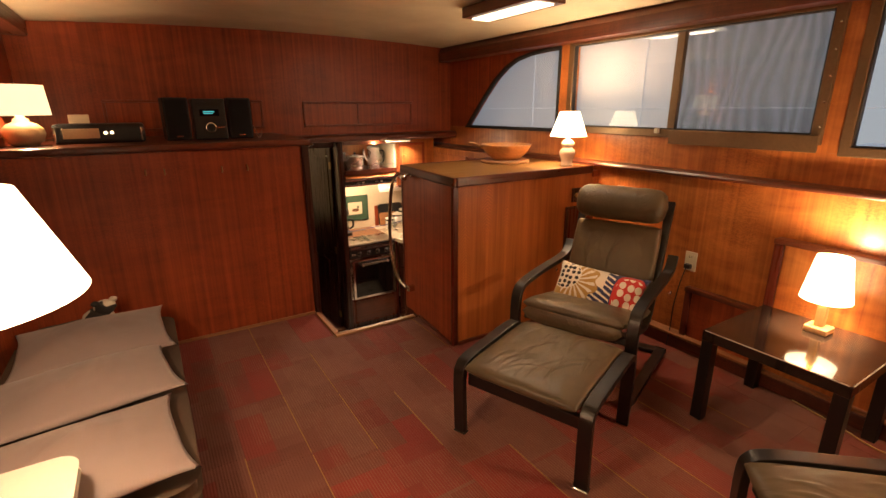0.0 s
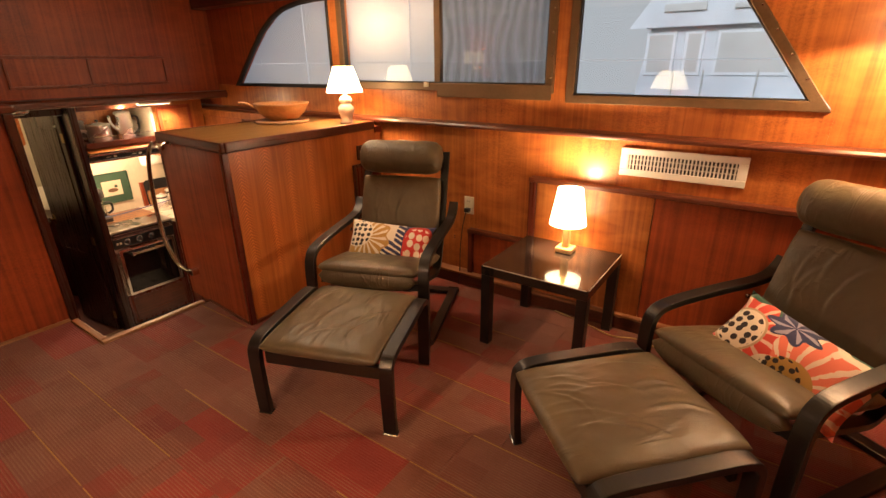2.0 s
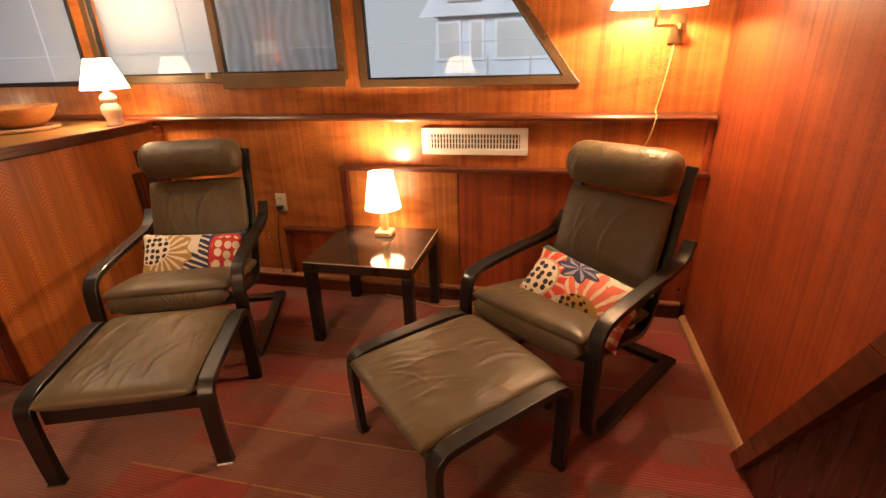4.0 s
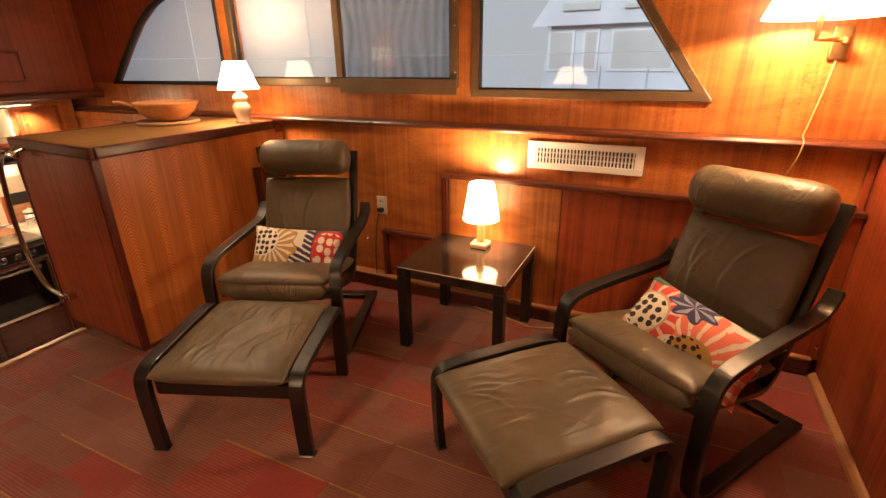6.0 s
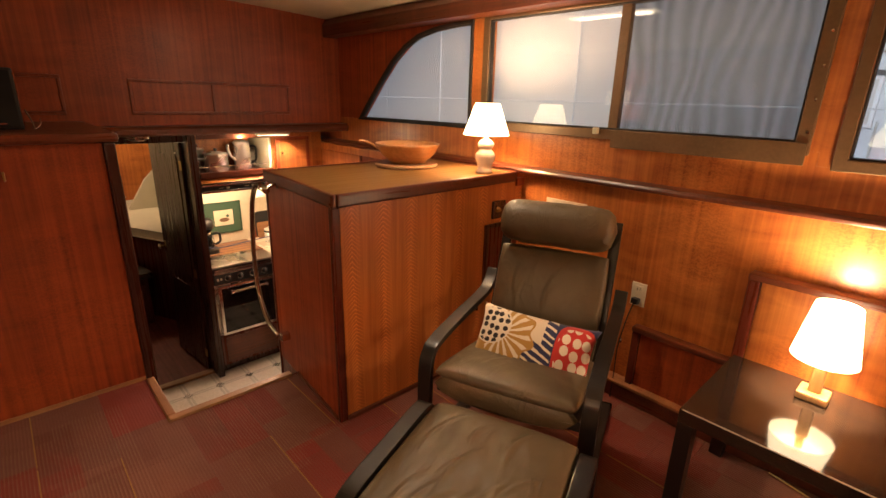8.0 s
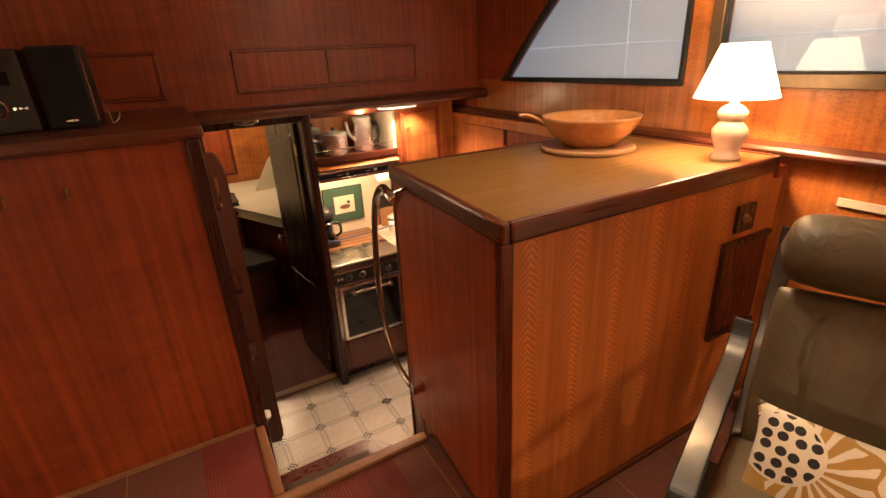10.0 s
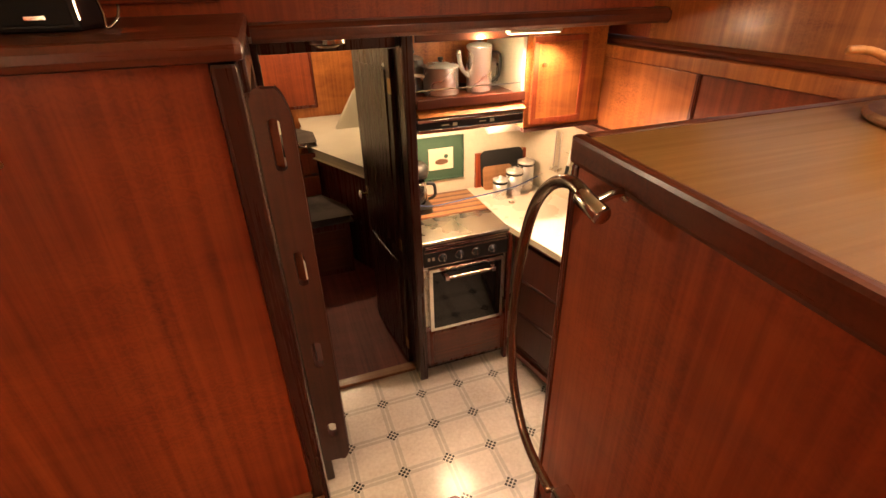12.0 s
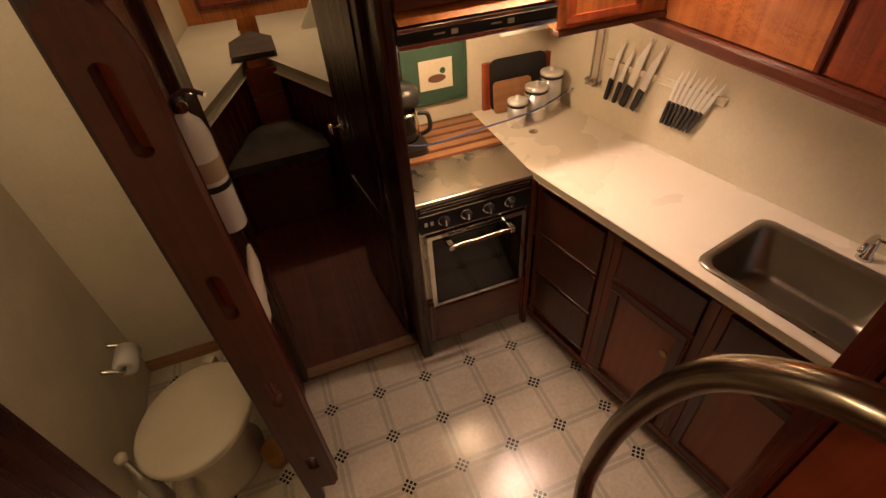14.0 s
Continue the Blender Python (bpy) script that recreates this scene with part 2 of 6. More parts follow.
def vinyl():
    """Sheet vinyl: cream squares, grey-green double bands and clusters of small dark squares where they cross."""
    m, nt, n, l, b = nodes_of("vinyl_floor")
    pos = n.new("ShaderNodeNewGeometry")
    sep = n.new("ShaderNodeSeparateXYZ")
    l.new(pos.outputs["Position"], sep.inputs[0])
    p = 0.2355

    def near(out, at):
        f = calc(nt, "FRACT", calc(nt, "ADD", calc(nt, "DIVIDE", calc(nt, "SUBTRACT", out, at), p), 100.5))
        return calc(nt, "MULTIPLY", calc(nt, "SUBTRACT", f, 0.5), p)

    u, w = near(sep.outputs[0], 1.408), near(sep.outputs[1], 3.762)
    au, aw = calc(nt, "ABSOLUTE", u), calc(nt, "ABSOLUTE", w)
    stain = noise_tex(nt, coords(nt), 4.0, 4, 0.6)
    mottle = noise_tex(nt, coords(nt), 60.0, 3)
    cream = ramp(nt, calc(nt, "ADD", calc(nt, "MULTIPLY", stain, 0.6), calc(nt, "MULTIPLY", mottle, 0.4)), [(0.3, (0.50, 0.44, 0.34)), (0.65, (0.70, 0.64, 0.53))])

    def band(a):
        inner = calc(nt, "LESS_THAN", calc(nt, "ABSOLUTE", calc(nt, "SUBTRACT", a, 0.0125)), 0.0085)
        return inner

    bands = calc(nt, "MAXIMUM", band(au), band(aw))
    c = mixc(nt, calc(nt, "MULTIPLY", bands, 0.50), cream, (0.33, 0.32, 0.26))
    # a three by three cluster of dark squares, set on its corner
    ru = calc(nt, "MULTIPLY", calc(nt, "ADD", u, w), 0.7071)
    rw = calc(nt, "MULTIPLY", calc(nt, "SUBTRACT", u, w), 0.7071)
    inside = calc(nt, "MULTIPLY", calc(nt, "LESS_THAN", calc(nt, "ABSOLUTE", ru), 0.0270), calc(nt, "LESS_THAN", calc(nt, "ABSOLUTE", rw), 0.0270))

    def cell(a):
        f = calc(nt, "FRACT", calc(nt, "ADD", calc(nt, "DIVIDE", a, 0.0180), 10.5))
        return calc(nt, "LESS_THAN", calc(nt, "ABSOLUTE", calc(nt, "SUBTRACT", f, 0.5)), 0.36)

    c = mixc(nt, inside, c, cream)
    dots = calc(nt, "MULTIPLY", inside, calc(nt, "MULTIPLY", cell(ru), cell(rw)))
    c = mixc(nt, dots, c, (0.018, 0.022, 0.020))
    l.new(c, b.inputs["Base Color"])
    put(b, Roughness=0.17, Specular_IOR_Level=0.5)
    h = calc(nt, "ADD", noise_tex(nt, coords(nt), 46, 4, 0.65), calc(nt, "MULTIPLY", bands, -0.25))
    bump(nt, b, h, 0.30, 0.003)
    return m


def glow(name, colour, strength, body=None):
    m, nt, n, l, b = nodes_of(name)
    put(b, Base_Color=(*(body or colour), 1), Emission_Color=(*colour, 1), Emission_Strength=strength, Roughness=0.8)
    return m


def lampshade(name, colour, strength):
    """Lit fabric shade: translucent cloth that also gives off its bulb's light, brighter at mid height."""
    m, nt, n, l, b = nodes_of(name)
    weave = noise_tex(nt, coords(nt, (1, 1, 6)), 160, 2)
    l.new(ramp(nt, weave, [(0.3, tuple(c * 0.85 for c in colour)), (0.7, colour)]), b.inputs["Base Color"])
    l.new(ramp(nt, weave, [(0.3, tuple(c * 0.93 for c in colour)), (0.7, colour)]), b.inputs["Emission Color"])
    put(b, Emission_Strength=strength, Roughness=0.85)
    bump(nt, b, weave, 0.2, 0.001)
    return m


def glass():
    m, nt, n, l, b = nodes_of("window_glass")
    put(b, Base_Color=(0.96, 0.98, 1.0, 1), Roughness=0.02, Transmission_Weight=1.0, IOR=1.45)
    return m


def clear_glass():
    m, nt, n, l, b = nodes_of("clear_glass")
    put(b, Base_Color=(0.93, 0.97, 0.95, 1), Roughness=0.03, Transmission_Weight=1.0, IOR=1.45)
    return m


def insect_screen():
    """Fine insect mesh whose two layers beat into wavy bands."""
    m, nt, n, l, b = nodes_of("insect_screen")
    v = coords(nt, (1, 1, 0.42))
    w = n.new("ShaderNodeTexWave")
    w.wave_type, w.bands_direction = "BANDS", "Y"
    l.new(v, w.inputs["Vector"])
    put(w, Scale=4.6, Distortion=14.0, Detail=1.0, Detail_Scale=0.8)
    tr = n.new("ShaderNodeBsdfTransparent")
    mx = n.new("ShaderNodeMixShader")
    l.new(ramp(nt, w.outputs[0], [(0.0, (0.36,) * 3), (1.0, (0.22,) * 3)]), mx.inputs[0])
    put(b, Base_Color=(0.10, 0.11, 0.12, 1), Roughness=0.7)
    l.new(tr.outputs[0], mx.inputs[1])
    l.new(b.outputs[0], mx.inputs[2])
    l.new(mx.outputs[0], n["Material Output"].inputs[0])
    return m


def flower_print(name, kind):
    """Printed cotton with bold flower shapes, in the cushion's own width and height."""
    m, nt, n, l, b = nodes_of(name)
    tc = n.new("ShaderNodeTexCoord")
    sep = n.new("ShaderNodeSeparateXYZ")
    l.new(tc.outputs["Object"], sep.inputs[0])
    x, z = sep.outputs[0], sep.outputs[2]

    def flat(scale):
        cb = n.new("ShaderNodeCombineXYZ")
        l.new(calc(nt, "MULTIPLY", x, scale[0]), cb.inputs[0])
        l.new(calc(nt, "MULTIPLY", z, scale[1]), cb.inputs[1])
        return cb.outputs[0]

    def dist(cx, cz, sx=1.0, sz=1.0):
        dx = calc(nt, "MULTIPLY", calc(nt, "SUBTRACT", x, cx), sx)
        dz = calc(nt, "MULTIPLY", calc(nt, "SUBTRACT", z, cz), sz)
        return calc(nt, "SQRT", calc(nt, "ADD", calc(nt, "MULTIPLY", dx, dx), calc(nt, "MULTIPLY", dz, dz))), calc(nt, "ARCTAN2", dz, dx)

    def spots(scale, size, seed=0.3):
        vo = n.new("ShaderNodeTexVoronoi")
        vo.feature, vo.voronoi_dimensions = "F1", "2D"
        l.new(flat(scale), vo.inputs["Vector"])
        put(vo, Scale=1.0, Randomness=seed)
        return calc(nt, "LESS_THAN", vo.outputs["Distance"], size)

    wob = noise_tex(nt, flat((14, 14)), 1.0, 2)

    def petals(angle, d, count, width):
        s = calc(nt, "SINE", calc(nt, "ADD", calc(nt, "MULTIPLY", angle, count), calc(nt, "MULTIPLY", wob, 3.0)))
        return calc(nt, "GREATER_THAN", s, width)

    WHITE, RED, NAVY, OCHRE, DARK, PINK, GREEN = (0.72, 0.66, 0.55), (0.50, 0.035, 0.03), (0.028, 0.035, 0.10), (0.42, 0.25, 0.065), (0.022, 0.018, 0.02), (0.62, 0.16, 0.11), (0.03, 0.10, 0.07)
    c = None
    if kind == "a":
        d, a = dist(-0.13, 0.02)
        lobes = calc(nt, "ADD", d, calc(nt, "MULTIPLY", calc(nt, "SINE", calc(nt, "MULTIPLY", a, 9)), 0.012))
        c = mixc(nt, calc(nt, "LESS_THAN", x, 0.04), NAVY, WHITE)
        streak = calc(nt, "SINE", calc(nt, "ADD", calc(nt, "MULTIPLY", calc(nt, "ADD", z, calc(nt, "MULTIPLY", x, 0.45)), 2 * math.pi / 0.030), calc(nt, "MULTIPLY", wob, 5.0)))
        c = mixc(nt, calc(nt, "MULTIPLY", calc(nt, "GREATER_THAN", streak, 0.45), calc(nt, "LESS_THAN", x, 0.085)), c, WHITE)
        c = mixc(nt, calc(nt, "MULTIPLY", calc(nt, "LESS_THAN", dist(0.0, -0.05, 0.8, 0.6)[0], 0.045), calc(nt, "LESS_THAN", streak, 0.3)), c, NAVY)
        c = mixc(nt, calc(nt, "LESS_THAN", dist(-0.045, -0.075, 1.6, 0.6)[0], 0.02), c, GREEN)
        c = mixc(nt, calc(nt, "LESS_THAN", lobes, 0.135), c, OCHRE)
        c = mixc(nt, calc(nt, "MULTIPLY", calc(nt, "LESS_THAN", lobes, 0.125), petals(a, d, 17, 0.25)), c, WHITE)
        c = mixc(nt, calc(nt, "LESS_THAN", x, calc(nt, "ADD", -0.20, calc(nt, "MULTIPLY", z, -0.3))), c, OCHRE)
        d2, a2 = dist(-0.175, 0.045)
        c = mixc(nt, calc(nt, "LESS_THAN", d2, 0.082), c, WHITE)
        c = mixc(nt, calc(nt, "MULTIPLY", calc(nt, "LESS_THAN", d2, 0.076), spots((33, 33), 0.36, 0.35)), c, DARK)
        sq = calc(nt, "ADD", calc(nt, "POWER", calc(nt, "ABSOLUTE", calc(nt, "DIVIDE", calc(nt, "SUBTRACT", x, 0.165), 0.076)), 3.5), calc(nt, "POWER", calc(nt, "ABSOLUTE", calc(nt, "DIVIDE", z, 0.122)), 3.5))
        c = mixc(nt, calc(nt, "LESS_THAN", sq, 1.0), c, RED)
        c = mixc(nt, calc(nt, "MULTIPLY", calc(nt, "LESS_THAN", sq, 0.62), spots((25, 19), 0.40, 0.3)), c, WHITE)
    else:
        CORAL = (0.72, 0.19, 0.125)
        d, a = dist(0.055, -0.095)
        dl, al = dist(-0.165, -0.015)
        # coral petals with white streaks round an ochre heart
        long_streaks = calc(nt, "MULTIPLY", petals(a, d, 19, 0.45), calc(nt, "GREATER_THAN", noise_tex(nt, flat((38, 38)), 1.0, 2), 0.40))
        c = mixc(nt, long_streaks, CORAL, (0.74, 0.62, 0.50))
        tips = calc(nt, "ADD", d, calc(nt, "MULTIPLY", calc(nt, "SINE", calc(nt, "MULTIPLY", a, 11)), 0.012))
        c = mixc(nt, calc(nt, "GREATER_THAN", tips, 0.205), c, WHITE)
        c = mixc(nt, calc(nt, "GREATER_THAN", tips, 0.232), c, GREEN)
        # red flower with a spotted white heart
        edge = calc(nt, "ADD", dl, calc(nt, "MULTIPLY", calc(nt, "SINE", calc(nt, "MULTIPLY", al, 8)), 0.010))
        left = calc(nt, "LESS_THAN", edge, 0.132)
        c = mixc(nt, left, c, (0.60, 0.065, 0.045))
        c = mixc(nt, calc(nt, "MULTIPLY", left, petals(al, dl, 15, 0.62)), c, (0.72, 0.50, 0.40))
        # navy and lilac flower
        d3, a3 = dist(-0.035, 0.088, 0.85, 1.25)
        lobed = calc(nt, "ADD", d3, calc(nt, "MULTIPLY", calc(nt, "SINE", calc(nt, "MULTIPLY", a3, 7)), 0.014))
        c = mixc(nt, calc(nt, "LESS_THAN", lobed, 0.070), c, NAVY)
        c = mixc(nt, calc(nt, "MULTIPLY", calc(nt, "LESS_THAN", lobed, 0.060), petals(a3, d3, 7, 0.35)), c, (0.30, 0.30, 0.42))
        c = mixc(nt, calc(nt, "LESS_THAN", dl, 0.088), c, (0.45, 0.35, 0.22))
        c = mixc(nt, calc(nt, "LESS_THAN", dl, 0.080), c, WHITE)
        c = mixc(nt, calc(nt, "MULTIPLY", calc(nt, "LESS_THAN", dl, 0.075), spots((30, 30), 0.36, 0.5)), c, DARK)
        d4, a4 = dist(0.055, -0.085, 1.0, 1.05)
        c = mixc(nt, calc(nt, "LESS_THAN", dist(0.0, -0.10, 0.9, 1.0)[0], 0.062), c, WHITE)
        c = mixc(nt, calc(nt, "LESS_THAN", d4, 0.082), c, OCHRE)
        c = mixc(nt, calc(nt, "MULTIPLY", calc(nt, "LESS_THAN", dist(0.03, -0.085)[0], 0.070), spots((38, 38), 0.33, 0.5)), c, DARK)
    weave = noise_tex(nt, coords(nt), 500, 2)
    l.new(c, b.inputs["Base Color"])
    put(b, Roughness=0.9, Sheen_Weight=0.1)
    bump(nt, b, weave, 0.3, 0.001)
    return m


MAHOGANY = veneer("mahogany_veneer", (0.16, 0.025, 0.008), (0.40, 0.082, 0.022), figure=0.3, rough=0.38, coat=0.06)
MAHOGANY_WARM = veneer("golden_mahogany_veneer", (0.24, 0.062, 0.014), (0.55, 0.195, 0.046), figure=0.5)
CHEVRON = chevron_panel("chevron_mahogany", (0.34, 0.095, 0.023), (0.64, 0.235, 0.060))
MAHOGANY_LONG = veneer("mahogany_rail_wood", (0.055, 0.014, 0.008), (0.16, 0.042, 0.018), "y", rough=0.28)
MAHOGANY_CROSS = veneer("mahogany_cross_wood", (0.055, 0.014, 0.008), (0.16, 0.042, 0.018), "x", rough=0.28)
DARKWOOD = veneer("dark_mahogany_post", (0.026, 0.008, 0.005), (0.056, 0.015, 0.009), rough=0.25)
DARKPANEL = veneer("dark_mahogany_panel", (0.072, 0.012, 0.007), (0.135, 0.024, 0.011), rough=0.25)
GOLDPANEL = veneer("golden_sliding_panel", (0.25, 0.072, 0.018), (0.48, 0.165, 0.045), "z", figure=0.7)
CABFRAME = veneer("cabinet_frame_wood", (0.105, 0.024, 0.012), (0.165, 0.042, 0.019), rough=0.36, vary=0.2, figure=0.1, coat=0.05)
CABDOOR = veneer("cabinet_door_wood", (0.20, 0.052, 0.022), (0.27, 0.078, 0.032), rough=0.4, vary=0.2, figure=0.15, coat=0.05)
CABDARK = veneer("dark_drawer_wood", (0.048, 0.013, 0.008), (0.072, 0.019, 0.011), rough=0.36, vary=0.2, figure=0.1, coat=0.05)
REDPANEL = veneer("red_mahogany_sliding_panel", (0.125, 0.022, 0.009), (0.30, 0.065, 0.020), "z", figure=0.3)
GRABWOOD = veneer("worn_mahogany_board", (0.052, 0.009, 0.005), (0.105, 0.019, 0.009), rough=0.40, coat=0.0)
BERTHFLOOR = veneer("red_mahogany_sole", (0.10, 0.018, 0.012), (0.22, 0.044, 0.028), "y", rough=0.55, coat=0.0)
TEAKTOP = veneer("teak_counter_top", (0.20, 0.098, 0.026), (0.265, 0.138, 0.040), "x", rough=0.34, vary=0.15, figure=0.1)
PALEWOOD = veneer("pale_trim_wood", (0.26, 0.12, 0.05), (0.42, 0.23, 0.11), "x", rough=0.45)
PALEWOOD_Y = veneer("pale_trim_wood_long", (0.22, 0.09, 0.035), (0.38, 0.18, 0.08), "y", rough=0.45)
BOWLWOOD = veneer("turned_bowl_wood", (0.36, 0.14, 0.04), (0.58, 0.27, 0.09), "x", rough=0.38, vary=0.15)
LAMPWOOD = veneer("pale_lamp_wood", (0.45, 0.26, 0.10), (0.62, 0.40, 0.18), rough=0.45)
CEILING = plain("ivory_headliner", (0.62, 0.55, 0.38), 0.7, 0, 0.10, 30, 0.25)
CREAM = plain("cream_wall_paint", (0.66, 0.60, 0.46), 0.5, 0, 0.12)
LAMINATE = plain("cream_laminate", (0.74, 0.68, 0.57), 0.28, 0, 0.02)
BLACKWOOD = plain("black_brown_lacquer", (0.012, 0.010, 0.009), 0.33, 0, 0.3, 30, 0.12, 0.2)
TABLETOP = plain("glossy_black_brown_top", (0.030, 0.021, 0.016), 0.10, 0, 0.3, 10, 0.02, 0.5)
WORN = plain("worn_white_edge", (0.45, 0.40, 0.33), 0.6)
LEATHER = leather()
CARPET = carpet()
SEAM = plain("yellow_carpet_thread", (0.42, 0.24, 0.075), 0.9, 0, 0.3)
VINYL = vinyl()
BLACK = plain("black_plastic", (0.012, 0.012, 0.013), 0.42, 0, 0.2)
BLACKGLASS = plain("black_oven_glass", (0.006, 0.006, 0.006), 0.06, 0, 0.1, 10, 0.0)
STEEL = plain("brushed_steel", (0.56, 0.53, 0.48), 0.27, 1.0, 0.06, 60, 0.06)
CHROME = plain("chrome", (0.72, 0.70, 0.66), 0.12, 1.0, 0.05)
POTSTEEL = plain("polished_pot_steel", (0.86, 0.86, 0.85), 0.26, 0.8, 0.1, 40, 0.03)
BLADE = plain("brushed_bright_blade", (0.86, 0.85, 0.82), 0.42, 0.65, 0.05, 60, 0.05)
PEWTER = plain("aged_bronze_tube", (0.36, 0.29, 0.22), 0.24, 1.0, 0.2)
BRASS = plain("aged_brass", (0.50, 0.34, 0.14), 0.3, 1.0, 0.2)
BRONZE = plain("bronze_window_frame", (0.20, 0.125, 0.065), 0.42, 0.55, 0.25)
GASKET = plain("black_rubber_gasket", (0.016, 0.014, 0.013), 0.6)
WHITE = plain("white_enamel", (0.74, 0.72, 0.66), 0.35, 0, 0.06)
IVORY = plain("ivory_plastic", (0.62, 0.56, 0.42), 0.4, 0, 0.06)
CERAMIC = plain("glazed_ceramic", (0.72, 0.56, 0.44), 0.16, 0, 0.1, 6, 0.02, 0.4)
STONEWARE = plain("beige_stoneware", (0.50, 0.38, 0.24), 0.45, 0, 0.2, 30, 0.2)
LINEN = plain("taupe_linen", (0.275, 0.222, 0.222), 0.92, 0, 0.12, 90, 0.35, 0, 0.2)
SOFA = plain("brown_sofa_cloth", (0.095, 0.062, 0.042), 0.95, 0, 0.2, 90, 0.4)
GREYCARPET = plain("grey_carpet", (0.105, 0.080, 0.066), 0.98, 0, 0.5, 60, 0.9)
MATTRESS = plain("white_mattress_cloth", (0.68, 0.64, 0.54), 0.9, 0, 0.08, 60, 0.2)
GREENMAT = plain("dark_green_mat_board", (0.030, 0.075, 0.045), 0.7)
PAPER = plain("cream_paper", (0.66, 0.58, 0.44), 0.8)
DUCKBROWN = plain("brown_ink", (0.14, 0.065, 0.03), 0.8)
BLUE = plain("blue_cord", (0.07, 0.10, 0.26), 0.7)
YELLOWCORD = plain("yellowed_cord", (0.55, 0.40, 0.16), 0.5)
SHADE = lampshade("lit_white_shade", (1.0, 0.76, 0.46), 9.0)
SHADE_SOFT = lampshade("lit_cream_shade", (1.0, 0.78, 0.46), 1.5)
TUBE = glow("lit_diffuser", (1.0, 0.84, 0.58), 3.5)
GLASS = glass()
CLEAR = clear_glass()
SCREEN = insect_screen()
PLUSH = plain("black_white_plush", (0.6, 0.57, 0.5), 0.95, 0, 0.1, 40, 0.8)
ptree = PLUSH.node_tree
patch = ramp(ptree, noise_tex(ptree, coords(ptree), 16.0, 1), [(0.50, (0.02, 0.02, 0.02)), (0.53, (0.6, 0.57, 0.5))])
ptree.links.new(patch, ptree.nodes["Principled BSDF"].inputs["Base Color"])
PRINT_A = flower_print("ochre_navy_red_print", "a")
PRINT_B = flower_print("coral_flower_print", "b")
BACKDROP = glow("pale_daylight_backdrop", (0.86, 0.91, 0.96), 0.46, (0.02, 0.02, 0.02))
# daylight on the cover and its poles is put in as emission
COVER = glow("daylight_glow_plastic_sheet", (0.68, 0.79, 0.92), 0.26, (0.36, 0.36, 0.355))
COVERLINE = glow("daylight_glow_cover_pole", (0.86, 0.93, 1.0), 0.42, (0.2, 0.2, 0.2))
# boat colours kept close together, so the haze is part of the paint
BOATWHITE = plain("hazed_pale_boat_paint", (0.66, 0.69, 0.72), 0.5)
BOATGREY = plain("hazed_beige_boat_window", (0.57, 0.56, 0.53), 0.5)
BOATFRAME = plain("hazed_white_boat_frame", (0.76, 0.78, 0.80), 0.5)
DISPLAY = glow("blue_green_display", (0.10, 0.62, 0.66), 0.9)


# ---- builders ----
def mesh_of(bm, name, material, smooth=False):
    bmesh.ops.recalc_face_normals(bm, faces=bm.faces)
    me = bpy.data.meshes.new(name)
    bm.to_mesh(me)
    bm.free()
    me.materials.append(material)
    if smooth:
        me.polygons.foreach_set("use_smooth", [True] * len(me.polygons))
    return me


def soften(bm, width, segments=2, angle=40):
    bmesh.ops.remove_doubles(bm, verts=bm.verts, dist=1e-5)
    edges = [e for e in bm.edges if len(e.link_faces) == 2 and e.calc_face_angle(0) > radians(angle)]
    if width and edges:
        bmesh.ops.bevel(bm, geom=edges, offset=width, segments=segments, profile=0.6, affect="EDGES", clamp_overlap=True)
    return bm


def part(name, bm, material, parent, label="", smooth=False):
    ob = new(name, mesh_of(bm, name, material, smooth))
    ob.parent = parent
    return tagged(ob, label)


def thing(name, label, category, m=None, group="", kind=""):
    ob = new(name)
    ob.empty_display_size = 0.1
    if m is not None:
        ob.matrix_world = m
    return tagged(ob, label, category, group, kind)


def solid(name, bm, material, label, category, m=None, smooth=False, kind="", group=""):
    ob = new(name, mesh_of(bm, name, material, smooth))
    if m is not None:
        ob.matrix_world = m
    return tagged(ob, label, category, group, kind)


def setting(name, bm, material, label, category, smooth=False):
    return solid(name, bm, material, label, category, kind="structure", smooth=smooth)


def box(x0, x1, y0, y1, z0, z1, bevel=0.0, bm=None):
    own = bm is None
    bm = bm or bmesh.new()
    vs = [bm.verts.new((x, y, z)) for x in (x0, x1) for y in (y0, y1) for z in (z0, z1)]
    for q in ((0, 1, 3, 2), (4, 6, 7, 5), (0, 4, 5, 1), (2, 3, 7, 6), (0, 2, 6, 4), (1, 5, 7, 3)):
        bm.faces.new([vs[i] for i in q])
    if own and bevel:
        soften(bm, bevel)
    return bm


def prism(points, axis, a, b, bevel=0.0, bm=None):
    """A flat outline of two coordinates, drawn out along the third axis from a to b."""
    own = bm is None
    bm = bm or bmesh.new()

    def at(p, c):
        return {"x": (c, p[0], p[1]), "y": (p[0], c, p[1]), "z": (p[0], p[1], c)}[axis]

    lo, hi = [bm.verts.new(at(p, a)) for p in points], [bm.verts.new(at(p, b)) for p in points]
    bm.faces.new(lo)
    bm.faces.new(hi[::-1])
    for i in range(len(points)):
        j = (i + 1) % len(points)
        bm.faces.new((lo[i], lo[j], hi[j], hi[i]))
    if own and bevel:
        soften(bm, bevel)
    return bm


